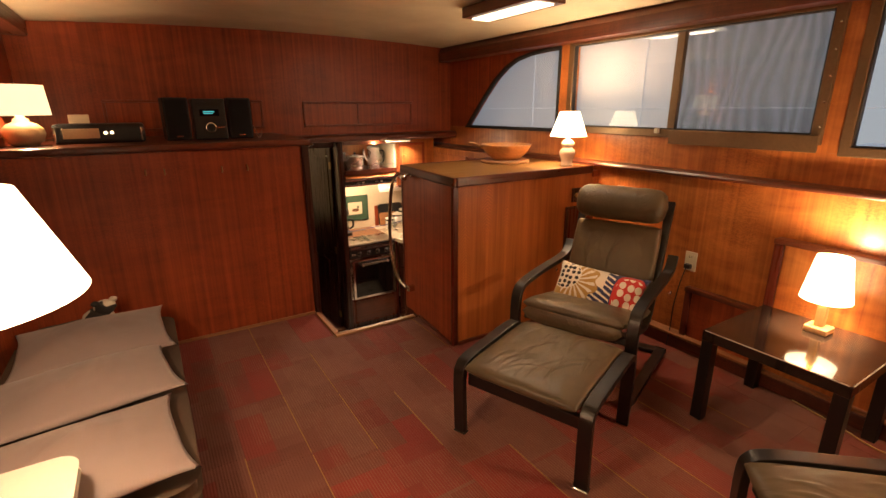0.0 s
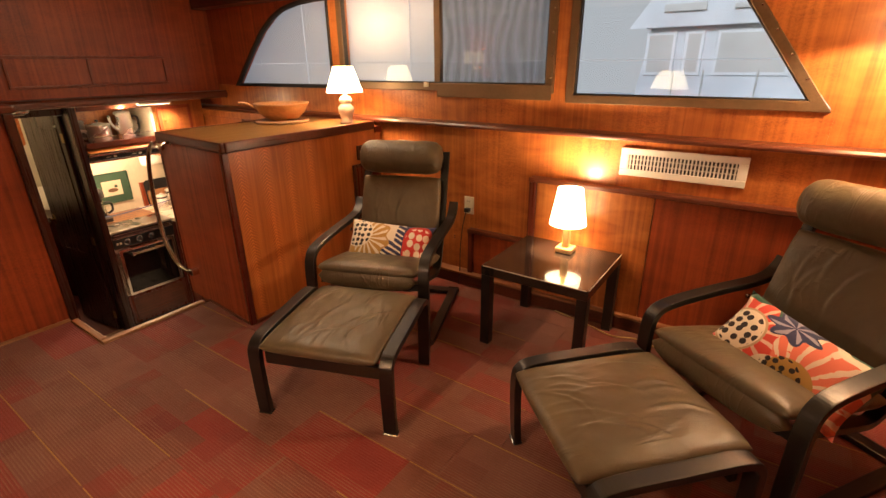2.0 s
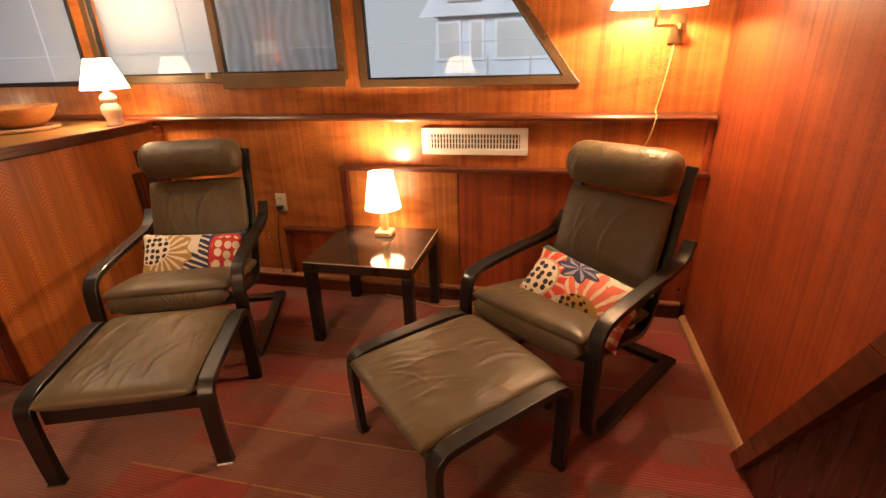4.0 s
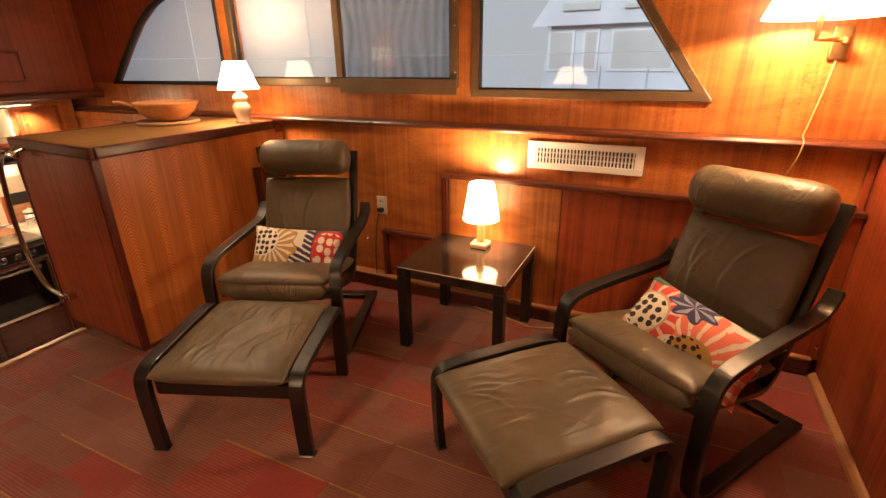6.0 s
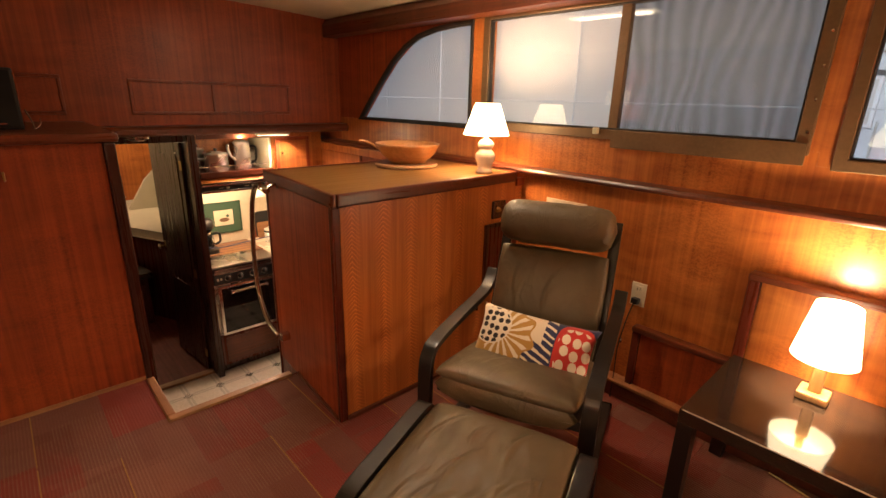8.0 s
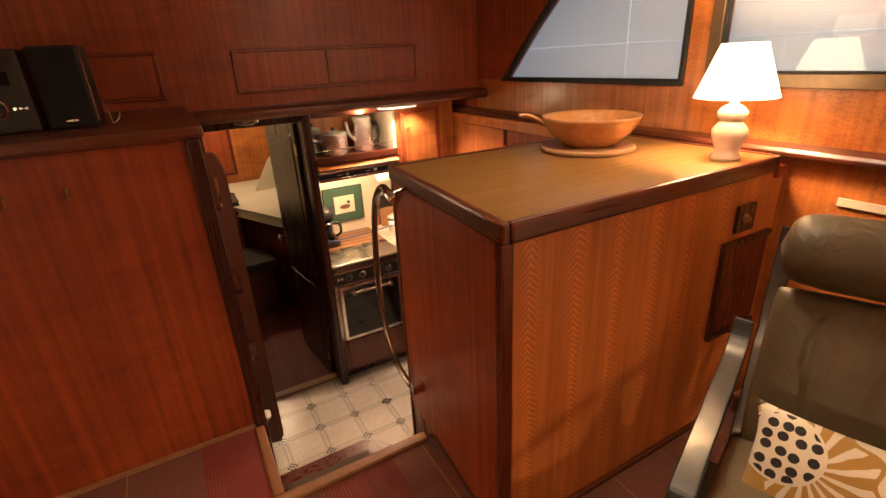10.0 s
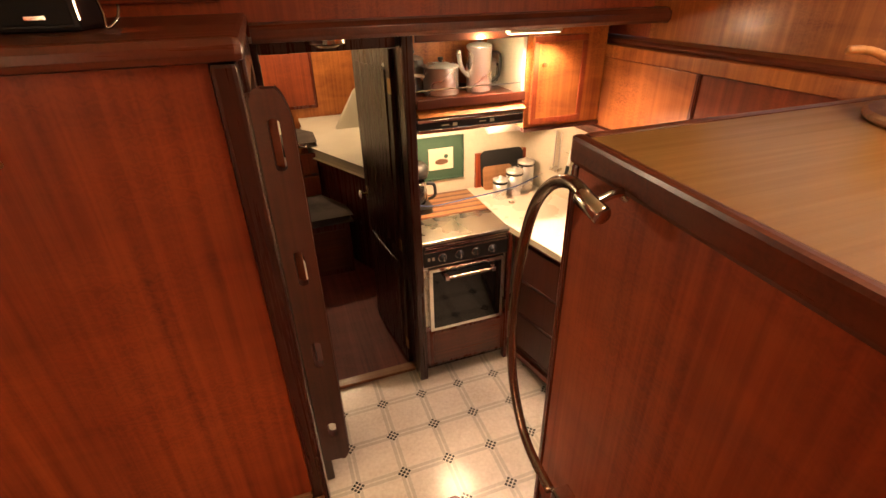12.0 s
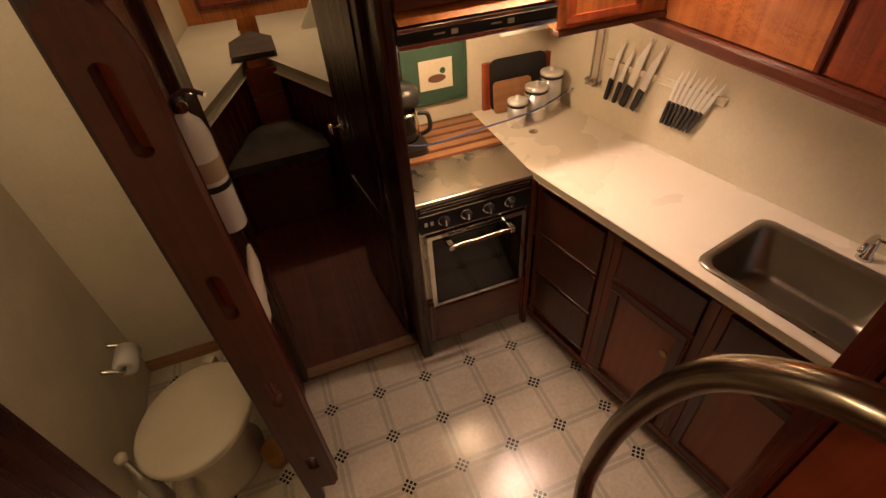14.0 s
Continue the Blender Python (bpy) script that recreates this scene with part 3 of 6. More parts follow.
def lathe(profile, seg=32, centre=(0, 0, 0), bm=None, squash=1.0):
    bm = bm or bmesh.new()
    rings = []
    for r, z in profile:
        if r < 1e-6:
            rings.append([bm.verts.new((centre[0], centre[1], centre[2] + z))])
        else:
            rings.append([bm.verts.new((centre[0] + r * math.cos(2 * math.pi * i / seg), centre[1] + squash * r * math.sin(2 * math.pi * i / seg), centre[2] + z)) for i in range(seg)])
    for a, b in zip(rings, rings[1:]):
        for i in range(seg):
            j = (i + 1) % seg
            q = [a[i % len(a)], a[j % len(a)], b[j % len(b)], b[i % len(b)]]
            q = [v for k, v in enumerate(q) if v not in q[:k]]
            if len(q) > 2:
                bm.faces.new(q)
    return bm


def smooth_path(points, steps=6):
    pts = [Vector(p) for p in points]
    out = []
    for i in range(len(pts) - 1):
        p0, p1, p2, p3 = pts[max(i - 1, 0)], pts[i], pts[i + 1], pts[min(i + 2, len(pts) - 1)]
        for k in range(steps):
            t = k / steps
            out.append(0.5 * ((2 * p1) + (p2 - p0) * t + (2 * p0 - 5 * p1 + 4 * p2 - p3) * t * t + (3 * p1 - p0 - 3 * p2 + p3) * t ** 3))
    return out + [pts[-1]]


def tube(points, radius, seg=12, bm=None, steps=6, curved=True):
    bm = bm or bmesh.new()
    path = smooth_path(points, steps) if curved else [Vector(p) for p in points]
    up, rings = None, []
    for i, p in enumerate(path):
        d = (path[min(i + 1, len(path) - 1)] - path[max(i - 1, 0)]).normalized()
        side = (up if up is not None else (Vector((0, 0, 1)) if abs(d.z) < 0.9 else Vector((1, 0, 0)))).cross(d).normalized()
        up = d.cross(side).normalized()
        rings.append([bm.verts.new(p + radius * (math.cos(2 * math.pi * k / seg) * side + math.sin(2 * math.pi * k / seg) * up)) for k in range(seg)])
    for a, b in zip(rings, rings[1:]):
        for i in range(seg):
            j = (i + 1) % seg
            bm.faces.new((a[i], a[j], b[j], b[i]))
    bm.faces.new(rings[0][::-1])
    bm.faces.new(rings[-1])
    return bm


def band(profile, x0, x1, thick, bevel=0.004, steps=7):
    """Bent laminated wood: a path in y and z, thick across it, from x0 to x1."""
    path = smooth_path([(0, p[0], p[1]) for p in profile], steps)
    outline_a, outline_b = [], []
    for i, p in enumerate(path):
        d = path[min(i + 1, len(path) - 1)] - path[max(i - 1, 0)]
        nrm = Vector((0, -d.z, d.y)).normalized() * thick / 2
        outline_a.append(p + nrm)
        outline_b.append(p - nrm)
    bm = bmesh.new()
    rows = [[bm.verts.new((x, q.y, q.z)) for q in (a, b) for x in (x0, x1)] for a, b in zip(outline_a, outline_b)]
    for r, s in zip(rows, rows[1:]):
        for i, j in ((0, 1), (1, 3), (3, 2), (2, 0)):
            bm.faces.new((r[i], r[j], s[j], s[i]))
    for r in (rows[0], rows[-1]):
        bm.faces.new((r[0], r[1], r[3], r[2]))
    soften(bm, bevel, 2, 50)
    return bm


def pad(w, d, h, nx=22, ny=22, edge=5.0, crown=0.35, wrinkle=0.0, seed=0, corner=0.08, folds=0):
    """A stuffed pad lying flat, centred at the origin: full in the middle, thin at its seams, with creases."""
    bm = bmesh.new()
    tops, lows = [], []
    dice = random.Random(int(seed * 10) + 3)
    creases = [(dice.uniform(-0.32, 0.32) * w, dice.uniform(-0.34, 0.34) * d, radians(dice.gauss(78, 20)), dice.uniform(0.05, 0.13), dice.uniform(0.0022, 0.0050), dice.uniform(0.006, 0.010)) for _ in range(folds)]

    def crease(x, y):
        """Soft sharp-backed folds of the cover."""
        lift = 0.0
        for cx, cy, a, ln, amp, wide in creases:
            p, q = (x - cx) * math.cos(a) + (y - cy) * math.sin(a), (y - cy) * math.cos(a) - (x - cx) * math.sin(a)
            q += 0.25 * p * p / ln
            lift += amp * math.exp(-(p / ln) ** 2) * (math.exp(-(q / wide) ** 2) - 0.45 * math.exp(-((q - 1.9 * wide) / (1.4 * wide)) ** 2))
        return lift

    for j in range(ny + 1):
        rt, rl = [], []
        for i in range(nx + 1):
            u, v = 2 * i / nx - 1, 2 * j / ny - 1
            full = (1 - abs(u) ** edge) * (1 - abs(v) ** edge)
            t = max(0.0, full) ** 0.45
            k = 1 - corner * (abs(u) * abs(v)) ** 4
            x, y = u * w / 2 * k, v * d / 2 * k
            bulge = (1 - crown) + crown * (1 - u * u) * (1 - v * v)
            wr = wrinkle * full * (noise.noise(Vector((x * 9 + seed, y * 9, seed))) + 0.5 * noise.noise(Vector((x * 26 + seed, y * 14, 3.0))))
            rt.append(bm.verts.new((x, y, h / 2 * t * bulge + wr + full * crease(x, y))))
            rl.append(rt[-1] if i in (0, nx) or j in (0, ny) else bm.verts.new((x, y, -h / 2 * t * bulge)))
        tops.append(rt)
        lows.append(rl)
    for j in range(ny):
        for i in range(nx):
            bm.faces.new((tops[j][i], tops[j][i + 1], tops[j + 1][i + 1], tops[j + 1][i]))
            bm.faces.new((lows[j][i], lows[j + 1][i], lows[j + 1][i + 1], lows[j][i + 1]))
    return bm


def moved(bm, m):
    bmesh.ops.transform(bm, matrix=m, verts=bm.verts)
    return bm


def rounded(w, d, r, n=6):
    pts = []
    for cx, cy, a0 in ((w / 2 - r, d / 2 - r, 0), (-w / 2 + r, d / 2 - r, 90), (-w / 2 + r, -d / 2 + r, 180), (w / 2 - r, -d / 2 + r, 270)):
        for k in range(n + 1):
            a = radians(a0 + 90 * k / n)
            pts.append((cx + r * math.cos(a), cy + r * math.sin(a)))
    return pts

# ---- saloon: structure ----
XW = 2.57          # starboard wall above the ledge
XL, YA, YB, YU = -0.72, -1.05, 2.955, 3.93   # port wall, aft wall, low bulkhead, upper bulkhead
GF = -0.83         # galley floor

floor = setting("floor", box(XL - 0.05, 0.805, YA - 0.05, YB + 0.03, -0.12, -0.008), DARKPANEL, "saloon floor under red carpet planks", "floor")
box_floor = box(0.805, XW + 0.05, YA - 0.05, 2.53, -0.12, -0.008)
floor_b = setting("floor_by_companionway", box_floor, DARKPANEL, "saloon floor under red carpet planks", "floor")

bm = bmesh.new()
nx, ny = 24, 4
rows = []
for lift in (0.0, 0.04):
    rows.append([[bm.verts.new((XL - 0.1 + (XW + 0.2 - XL + 0.1) * i / nx, YA - 0.1 + (YU + 0.25 - YA) * j / ny,
                 1.998 - 0.045 * ((XL - 0.1 + (XW + 0.3 - XL) * i / nx - 1.0) / 1.55) ** 2 + lift)) for i in range(nx + 1)] for j in range(ny + 1)])
for r in rows:
    for j in range(ny):
        for i in range(nx):
            bm.faces.new((r[j][i], r[j][i + 1], r[j + 1][i + 1], r[j + 1][i]))
setting("ceiling", bm, CEILING, "ivory cambered headliner ceiling", "ceiling", True)

setting("wall_port", box(XL - 0.05, XL, YA, 4.0, -0.1, 2.02), MAHOGANY, "mahogany veneered cabin side wall", "wall")
setting("wall_aft", box(XL - 0.05, XW + 0.1, YA - 0.05, YA, -0.1, 2.02), MAHOGANY, "mahogany veneered aft bulkhead", "wall")

# starboard wall: low part, upper part with its window openings
setting("wall_starboard_low", box(2.55, 2.62, YA, 2.74, 0.0, 1.04), MAHOGANY_WARM, "golden mahogany veneer below a ledge", "wall")
bm = bmesh.new()
prism([(YA, 1.04), (YA, 2.02), (0.0895, 2.02), (0.0895, 1.83), (-0.44, 1.19), (-0.4405, 1.04)], "x", XW, XW + 0.06, bm=bm)
prism([(-0.44, 1.04), (-0.44, 1.205), (0.74, 1.205), (0.74, 1.255), (2.40, 1.255), (2.40, 1.242), (3.93, 1.242), (3.93, 1.04)], "x", XW, XW + 0.06, bm=bm)
prism([(0.09, 1.8305), (0.09, 2.02), (3.93, 2.02), (3.93, 1.8405), (2.5505, 1.8405), (2.5505, 1.8305)], "x", XW, XW + 0.06, bm=bm)
prism([(0.70, 1.2055), (0.70, 1.83), (0.78, 1.83), (0.78, 1.2555), (0.7395, 1.2555), (0.7395, 1.2055)], "x", XW, XW + 0.06, bm=bm)
prism([(2.33, 1.2555), (2.33, 1.83), (2.45, 1.83), (2.45, 1.2425), (2.4005, 1.2425), (2.4005, 1.2555)], "x", XW, XW + 0.06, bm=bm)
setting("wall_starboard", bm, MAHOGANY_WARM, "golden mahogany veneer around the cabin windows", "wall")
# this cheek's darker, redder veneer mostly stands in for weaker light
bm = prism([(3.93, 1.2425), (3.93, 1.84), (2.55, 1.84), (2.70, 1.822), (2.90, 1.80), (3.05, 1.755), (3.22, 1.65), (3.38, 1.51), (3.52, 1.37), (3.648, 1.2425)], "x", XW, XW + 0.06)
prism([(3.9305, 1.0665), (3.9305, 1.3), (4.80, 1.3), (4.80, 1.0665)], "x", XW, XW + 0.06, bm=bm)
setting("wall_starboard_fwd", bm, MAHOGANY, "mahogany cheek forward of the curved window, weaker light put into redder veneer", "wall")
setting("trim_ledge", prism([(2.50, 1.032), (2.497, 1.045), (2.505, 1.058), (2.565, 1.066), (2.565, 1.032)], "y", YA + 0.01, 4.3, 0.003), MAHOGANY_LONG, "rounded mahogany ledge along the side wall", "ledge")
setting("trim_ceiling_beam", prism([(2.44, 1.835), (2.44, 1.91), (2.47, 1.96), (2.565, 1.96), (2.565, 1.835)], "y", YA + 0.01, 3.925, 0.006), MAHOGANY_LONG, "mahogany fascia under the ceiling edge", "beam")
setting("trim_port_beam", box(XL + 0.003, XL + 0.13, YA + 0.01, 3.92, 1.86, 1.955, 0.008), MAHOGANY_LONG, "mahogany fascia under the ceiling edge", "beam")

# boxed lower section with its mouldings
setting("wall_panel_a", box(2.50, 2.548, 0.172, 0.80, 0.08, 0.765), MAHOGANY_WARM, "figured mahogany boxed panel", "panel")
setting("wall_panel_b", box(2.502, 2.548, YA + 0.002, 0.168, 0.08, 0.765), MAHOGANY, "mahogany boxed panel", "panel")
setting("wall_panel_c", box(2.515, 2.548, 0.855, 1.225, 0.08, 0.37), MAHOGANY, "low mahogany boxed panel", "panel")
setting("trim_box_top", box(2.475, 2.547, YA + 0.004, 0.845, 0.767, 0.792, 0.006), MAHOGANY_LONG, "mahogany moulding", "trim")
setting("trim_box_end", box(2.488, 2.547, 0.803, 0.845, 0.08, 0.765, 0.006), DARKPANEL, "mahogany moulding", "trim")
setting("trim_low_box_top", box(2.495, 2.547, 0.85, 1.265, 0.372, 0.398, 0.006), MAHOGANY_LONG, "dark mahogany moulding", "trim")
setting("trim_low_box_end", box(2.500, 2.547, 1.23, 1.262, 0.08, 0.37, 0.005), DARKPANEL, "dark mahogany moulding", "trim")
setting("baseboard", box(2.478, 2.546, YA + 0.03, 1.98, 0.001, 0.075, 0.008), MAHOGANY_LONG, "dark mahogany skirting", "skirting")
setting("trim_baseboard_cap", box(2.470, 2.546, YA + 0.03, 1.98, 0.078, 0.094, 0.006), PALEWOOD_Y, "worn skirting cap", "trim")
setting("trim_aft_floor", prism([(YA + 0.001, 0.001), (YA + 0.03, 0.001), (YA + 0.026, 0.018), (YA + 0.012, 0.03), (YA + 0.001, 0.032)], "x", 1.48, 2.47, 0.002), PALEWOOD, "pale quarter-round floor trim", "trim")
setting("trim_aft_corner", box(2.535, 2.568, YA + 0.001, YA + 0.03, 0.10, 1.03, 0.006), MAHOGANY, "corner bead", "trim")

# low bulkhead with its shelf
setting("wall_bulkhead", box(XL, 0.786, YB, YB + 0.03, -0.1, 1.182), MAHOGANY, "ribbon-stripe mahogany bulkhead panel", "wall")
setting("shelf_bulkhead", box(XL, 0.848, 2.928, YU - 0.002, 1.184, 1.226, 0.014), MAHOGANY_CROSS, "deep mahogany shelf above the bulkhead", "shelf")
setting("trim_bulkhead_end", box(0.788, 0.832, 2.938, 3.02, GF, 1.183, 0.008), DARKWOOD, "dark mahogany end post", "post")
setting("trim_bulkhead_floor", box(XL, 0.786, YB - 0.012, YB - 0.001, 0.001, 0.020, 0.003), PALEWOOD, "pale floor bead", "trim")
setting("wall_well_port", box(0.785, 0.805, 2.535, 2.935, GF, -0.125), DARKPANEL, "dark side of the step well", "wall")
setting("wall_well_aft", box(0.805, 1.36, 2.50, 2.528, GF, -0.125), DARKPANEL, "dark riser under the saloon floor", "wall")
setting("trim_threshold", box(0.785, 1.362, 2.505, 2.545, -0.055, 0.012, 0.005), PALEWOOD, "worn pale threshold strip", "threshold")
setting("trim_threshold_side", box(0.783, 0.818, 2.548, 2.936, -0.055, 0.012, 0.005), PALEWOOD_Y, "worn pale threshold strip", "threshold")

# upper bulkhead with framed lockers and the nosing below
setting("wall_bulkhead_upper", box(XL, XW + 0.05, YU, YU + 0.03, 1.15, 2.02), MAHOGANY, "mahogany bulkhead above the galley", "wall")
setting("trim_header", prism([(3.83, 1.135), (3.815, 1.15), (3.815, 1.175), (3.835, 1.192), (3.928, 1.195), (3.928, 1.135)], "x", 0.852, XW - 0.003, 0.003), MAHOGANY_CROSS, "rounded mahogany header over the companionway", "beam")


def locker(x0, x1, z0, z1, splits, label):
    t = thing("locker_door", label, "locker", Matrix.Translation((0, 0, 0)))
    part("panel", box(x0 + 0.02, x1 - 0.02, YU - 0.008, YU - 0.002, z0 + 0.02, z1 - 0.02), MAHOGANY, t)
    for a, b, c, d in ((x0, x1, z0, z0 + 0.018), (x0, x1, z1 - 0.018, z1)):
        part("rail", box(a, b, YU - 0.018, YU - 0.002, c, d, 0.005), REDPANEL, t)
    for x in (x0, *splits, x1 - 0.018):
        part("stile", box(x, x + 0.018, YU - 0.017, YU - 0.002, z0 + 0.0185, z1 - 0.0185, 0.005), REDPANEL, t)


locker(-0.28, 0.777, 1.262, 1.478, (), "recessed mahogany locker with dark mouldings")
locker(1.10, 2.135, 1.262, 1.472, (1.58,), "pair of mahogany sliding lockers with dark mouldings")


# ---- windows ----
def window(name, glass_pts, label, frame_w=0.04, frame_mat=None, proud=0.02):
    """A fixed light: bronze frame along the outline, rubber and one pane."""
    frame_mat = frame_mat or BRONZE
    t = thing(name, label, "window", kind="structure")
    n = len(glass_pts)
    c = Vector((sum(p[0] for p in glass_pts) / n, sum(p[1] for p in glass_pts) / n))

    def offset(d):
        out = []
        for i in range(n):
            p0, p1, p2 = Vector(glass_pts[i - 1]), Vector(glass_pts[i]), Vector(glass_pts[(i + 1) % n])
            e0, e1 = (p1 - p0).normalized(), (p2 - p1).normalized()
            n0, n1 = Vector((e0.y, -e0.x)), Vector((e1.y, -e1.x))
            if n0.dot(p1 - c) < 0:
                n0 = -n0
            if n1.dot(p1 - c) < 0:
                n1 = -n1
            k = (n0 + n1).normalized()
            out.append(p1 + k * d / max(0.45, k.dot(n0)))
        return out

    def ring(inner, outer, x0, x1):
        bm = bmesh.new()
        vs = [[bm.verts.new((x, p[0], p[1])) for p in pts] for pts, x in ((inner, x0), (outer, x0), (outer, x1), (inner, x1))]
        for i in range(n):
            j = (i + 1) % n
            for a, b in ((0, 1), (1, 2), (2, 3), (3, 0)):
                bm.faces.new((vs[a][i], vs[a][j], vs[b][j], vs[b][i]))
        return soften(bm, 0.003, 1, 60)

    part("window_frame", ring([Vector(p) for p in glass_pts], offset(frame_w), XW - proud, XW + 0.03), frame_mat, t)
    part("gasket", ring(offset(-0.007), offset(0.001), XW - proud + 0.006, XW + 0.022), GASKET, t, "black rubber gasket")
    pane = part("pane", prism(glass_pts, "x", XW + 0.012, XW + 0.017), GLASS, t, "clear window pane")
    pane.visible_shadow = False
    return t


window("window_1", [(2.47, 1.255), (2.47, 1.815), (2.60, 1.815), (2.78, 1.803), (2.94, 1.775), (3.08, 1.72), (3.22, 1.63), (3.36, 1.505), (3.50, 1.37), (3.62, 1.252)],
       "curved forward cabin window with a dark frame", 0.02, GASKET, 0.012)
w2 = window("window_2", [(0.815, 1.285), (0.815, 1.82), (2.315, 1.82), (2.315, 1.285)], "sliding cabin window in a bronze frame", 0.045)
part("meeting_stile", box(XW - 0.006, XW + 0.03, 1.51, 1.555, 1.286, 1.82, 0.004), BRONZE, w2)
part("sliding_sash", box(XW - 0.030, XW - 0.021, 0.775, 1.52, 1.205, 1.284, 0.003), BRONZE, w2, "deep bronze sill rail")
part("latch", box(XW - 0.045, XW - 0.022, 1.585, 1.61, 1.262, 1.292, 0.004), IVORY, w2, "small worn catch")
part("insect_screen", box(XW + 0.022, XW + 0.0225, 0.82, 1.512, 1.287, 1.818), SCREEN, w2, "grey insect mesh with wavy bands")
for k in range(5):
    part("screw", lathe([(0.006, 0), (0.005, 0.003), (0, 0.004)], 10), CHROME, w2).matrix_basis = pose(XW - 0.0205, 0.785, 1.32 + 0.11 * k, 0, -90, 0)
w3 = window("window_3", [(0.655, 1.238), (0.655, 1.82), (0.082, 1.82), (-0.345, 1.238)], "fixed after cabin window with a raked end", 0.042)
for k in range(6):
    part("screw", lathe([(0.006, 0), (0.005, 0.003), (0, 0.004)], 10), CHROME, w3).matrix_basis = pose(XW - 0.0205, 0.03 - 0.07 * k, 1.80 - 0.095 * k, 0, -90, 0)

# outside the windows: a pale cover and the neighbouring boat's cabin
setting("backdrop", box(14.0, 14.05, -20, 24, -3, 12), BACKDROP, "pale hazy daylight beyond the windows", "backdrop")
nb = thing("neighbour_boat", "pale white cabin of a neighbouring boat", "boat")
part("hull", box(7.7, 9.4, -5.0, 2.6, -3.0, 0.55), BOATWHITE, nb)
part("deck", box(7.6, 9.5, -5.1, 2.7, 0.55, 0.86, 0.04), BOATWHITE, nb)
part("cabin_side", prism([(-4.5, 0.86), (1.68, 0.86), (1.55, 1.86), (-4.5, 1.90)], "x", 8.05, 9.2, 0.01), BOATWHITE, nb)
part("cabin_roof", prism([(-4.6, 1.91), (1.78, 1.865), (1.45, 2.32), (-4.6, 2.62)], "x", 7.9, 9.3, 0.03), BOATWHITE, nb)
for y0, y1 in ((1.19, 1.60), (0.83, 1.08), (-0.22, 0.68), (-1.35, -0.42)):
    w = part("window", box(8.02, 8.048, y0, y1, 1.20, 1.79, 0.01), BOATFRAME, nb, "white window frame")
    part("pane", box(8.012, 8.019, y0 + 0.045, y1 - 0.045, 1.245, 1.745), BOATGREY, w, "hazy beige-grey pane")
part("roof_hatch", box(7.86, 7.898, 0.85, 1.38, 2.03, 2.13, 0.01), BOATGREY, nb, "beige roof vent")
part("roof_hatch", box(7.86, 7.898, 0.28, 0.52, 2.03, 2.09, 0.01), BOATGREY, nb, "beige roof vent")
for y in (1.12, 0.74, 0.10):
    part("stanchion", tube([(7.75, y, 0.86), (7.75, y, 1.28)], 0.012, 8, curved=False), BOATGREY, nb)
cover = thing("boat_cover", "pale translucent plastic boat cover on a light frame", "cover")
# sheet and poles glow by themselves in place of daylight
part("sheet", box(2.655, 2.659, 0.78, 5.2, 1.07, 3.4), COVER, cover, "translucent white sheet, daylight put in as glow")
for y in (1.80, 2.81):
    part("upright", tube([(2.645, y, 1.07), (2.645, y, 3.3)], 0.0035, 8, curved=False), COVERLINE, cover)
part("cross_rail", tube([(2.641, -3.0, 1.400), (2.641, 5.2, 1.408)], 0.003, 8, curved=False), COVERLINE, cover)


# ---- cabinet that divides the saloon from the galley ----
pen = thing("divider_cabinet", "mahogany divider cabinet with golden top and dark edging", "cabinet")
def askew(x0, x1, y0, y1, z0, z1, bevel=0.0):
    """A box beside the companionway, whose long side leans to starboard going forward."""
    bm = box(x0, x1, y0, y1, z0, z1, bevel)
    for v in bm.verts:
        v.co.x += 0.076 * (v.co.y - 2.0)
    return bm


part("end_panel", askew(1.354, 1.385, 2.032, 2.738, 0.0, 0.984), MAHOGANY, pen)
part("front_panel", box(1.388, 2.548, 2.012, 2.045, 0.0, 0.984), CHEVRON, pen, "figured golden mahogany panel")
part("back_panel", box(1.445, 2.548, 2.72, 2.745, GF, 0.984), DARKPANEL, pen)
part("well_panel", askew(1.356, 1.384, 2.032, 2.738, GF, -0.003), DARKPANEL, pen)
part("corner_post", box(1.350, 1.3875, 2.003, 2.031, 0.0, 0.984, 0.006), DARKPANEL, pen)
part("end_post", askew(1.350, 1.386, 2.7385, 2.762, GF, 0.984, 0.006), DARKPANEL, pen)
part("end_lip", box(1.446, 1.460, 2.7455, 2.760, GF, 0.984, 0.002), IVORY, pen, "pale worn lip")
part("top", prism([(1.374, 2.0185), (2.462, 2.0185), (2.462, 2.742), (1.429, 2.742)], "z", 0.998, 1.036), TEAKTOP, pen, "golden teak laminate top")
part("edging", askew(1.346, 1.372, 1.994, 2.768, 0.985, 1.040, 0.009), MAHOGANY_LONG, pen, "rounded dark mahogany edging")
for a in ((1.3725, 2.475, 1.994, 2.0175), (1.4305, 2.475, 2.7425, 2.768), (2.4625, 2.485, 2.0185, 2.742)):
    part("edging", box(*a, 0.985, 1.040, 0.009), MAHOGANY_CROSS, pen, "rounded dark mahogany edging")
part("top_filler", box(2.4855, 2.548, 2.0, 2.72, 0.96, 1.0), MAHOGANY, pen)
part("floor_bead", askew(1.345, 1.361, 2.032, 2.50, 0.001, 0.016, 0.003), MAHOGANY_LONG, pen)
part("floor_bead", box(1.39, 2.47, 1.996, 2.0115, 0.001, 0.02, 0.003), MAHOGANY_CROSS, pen)

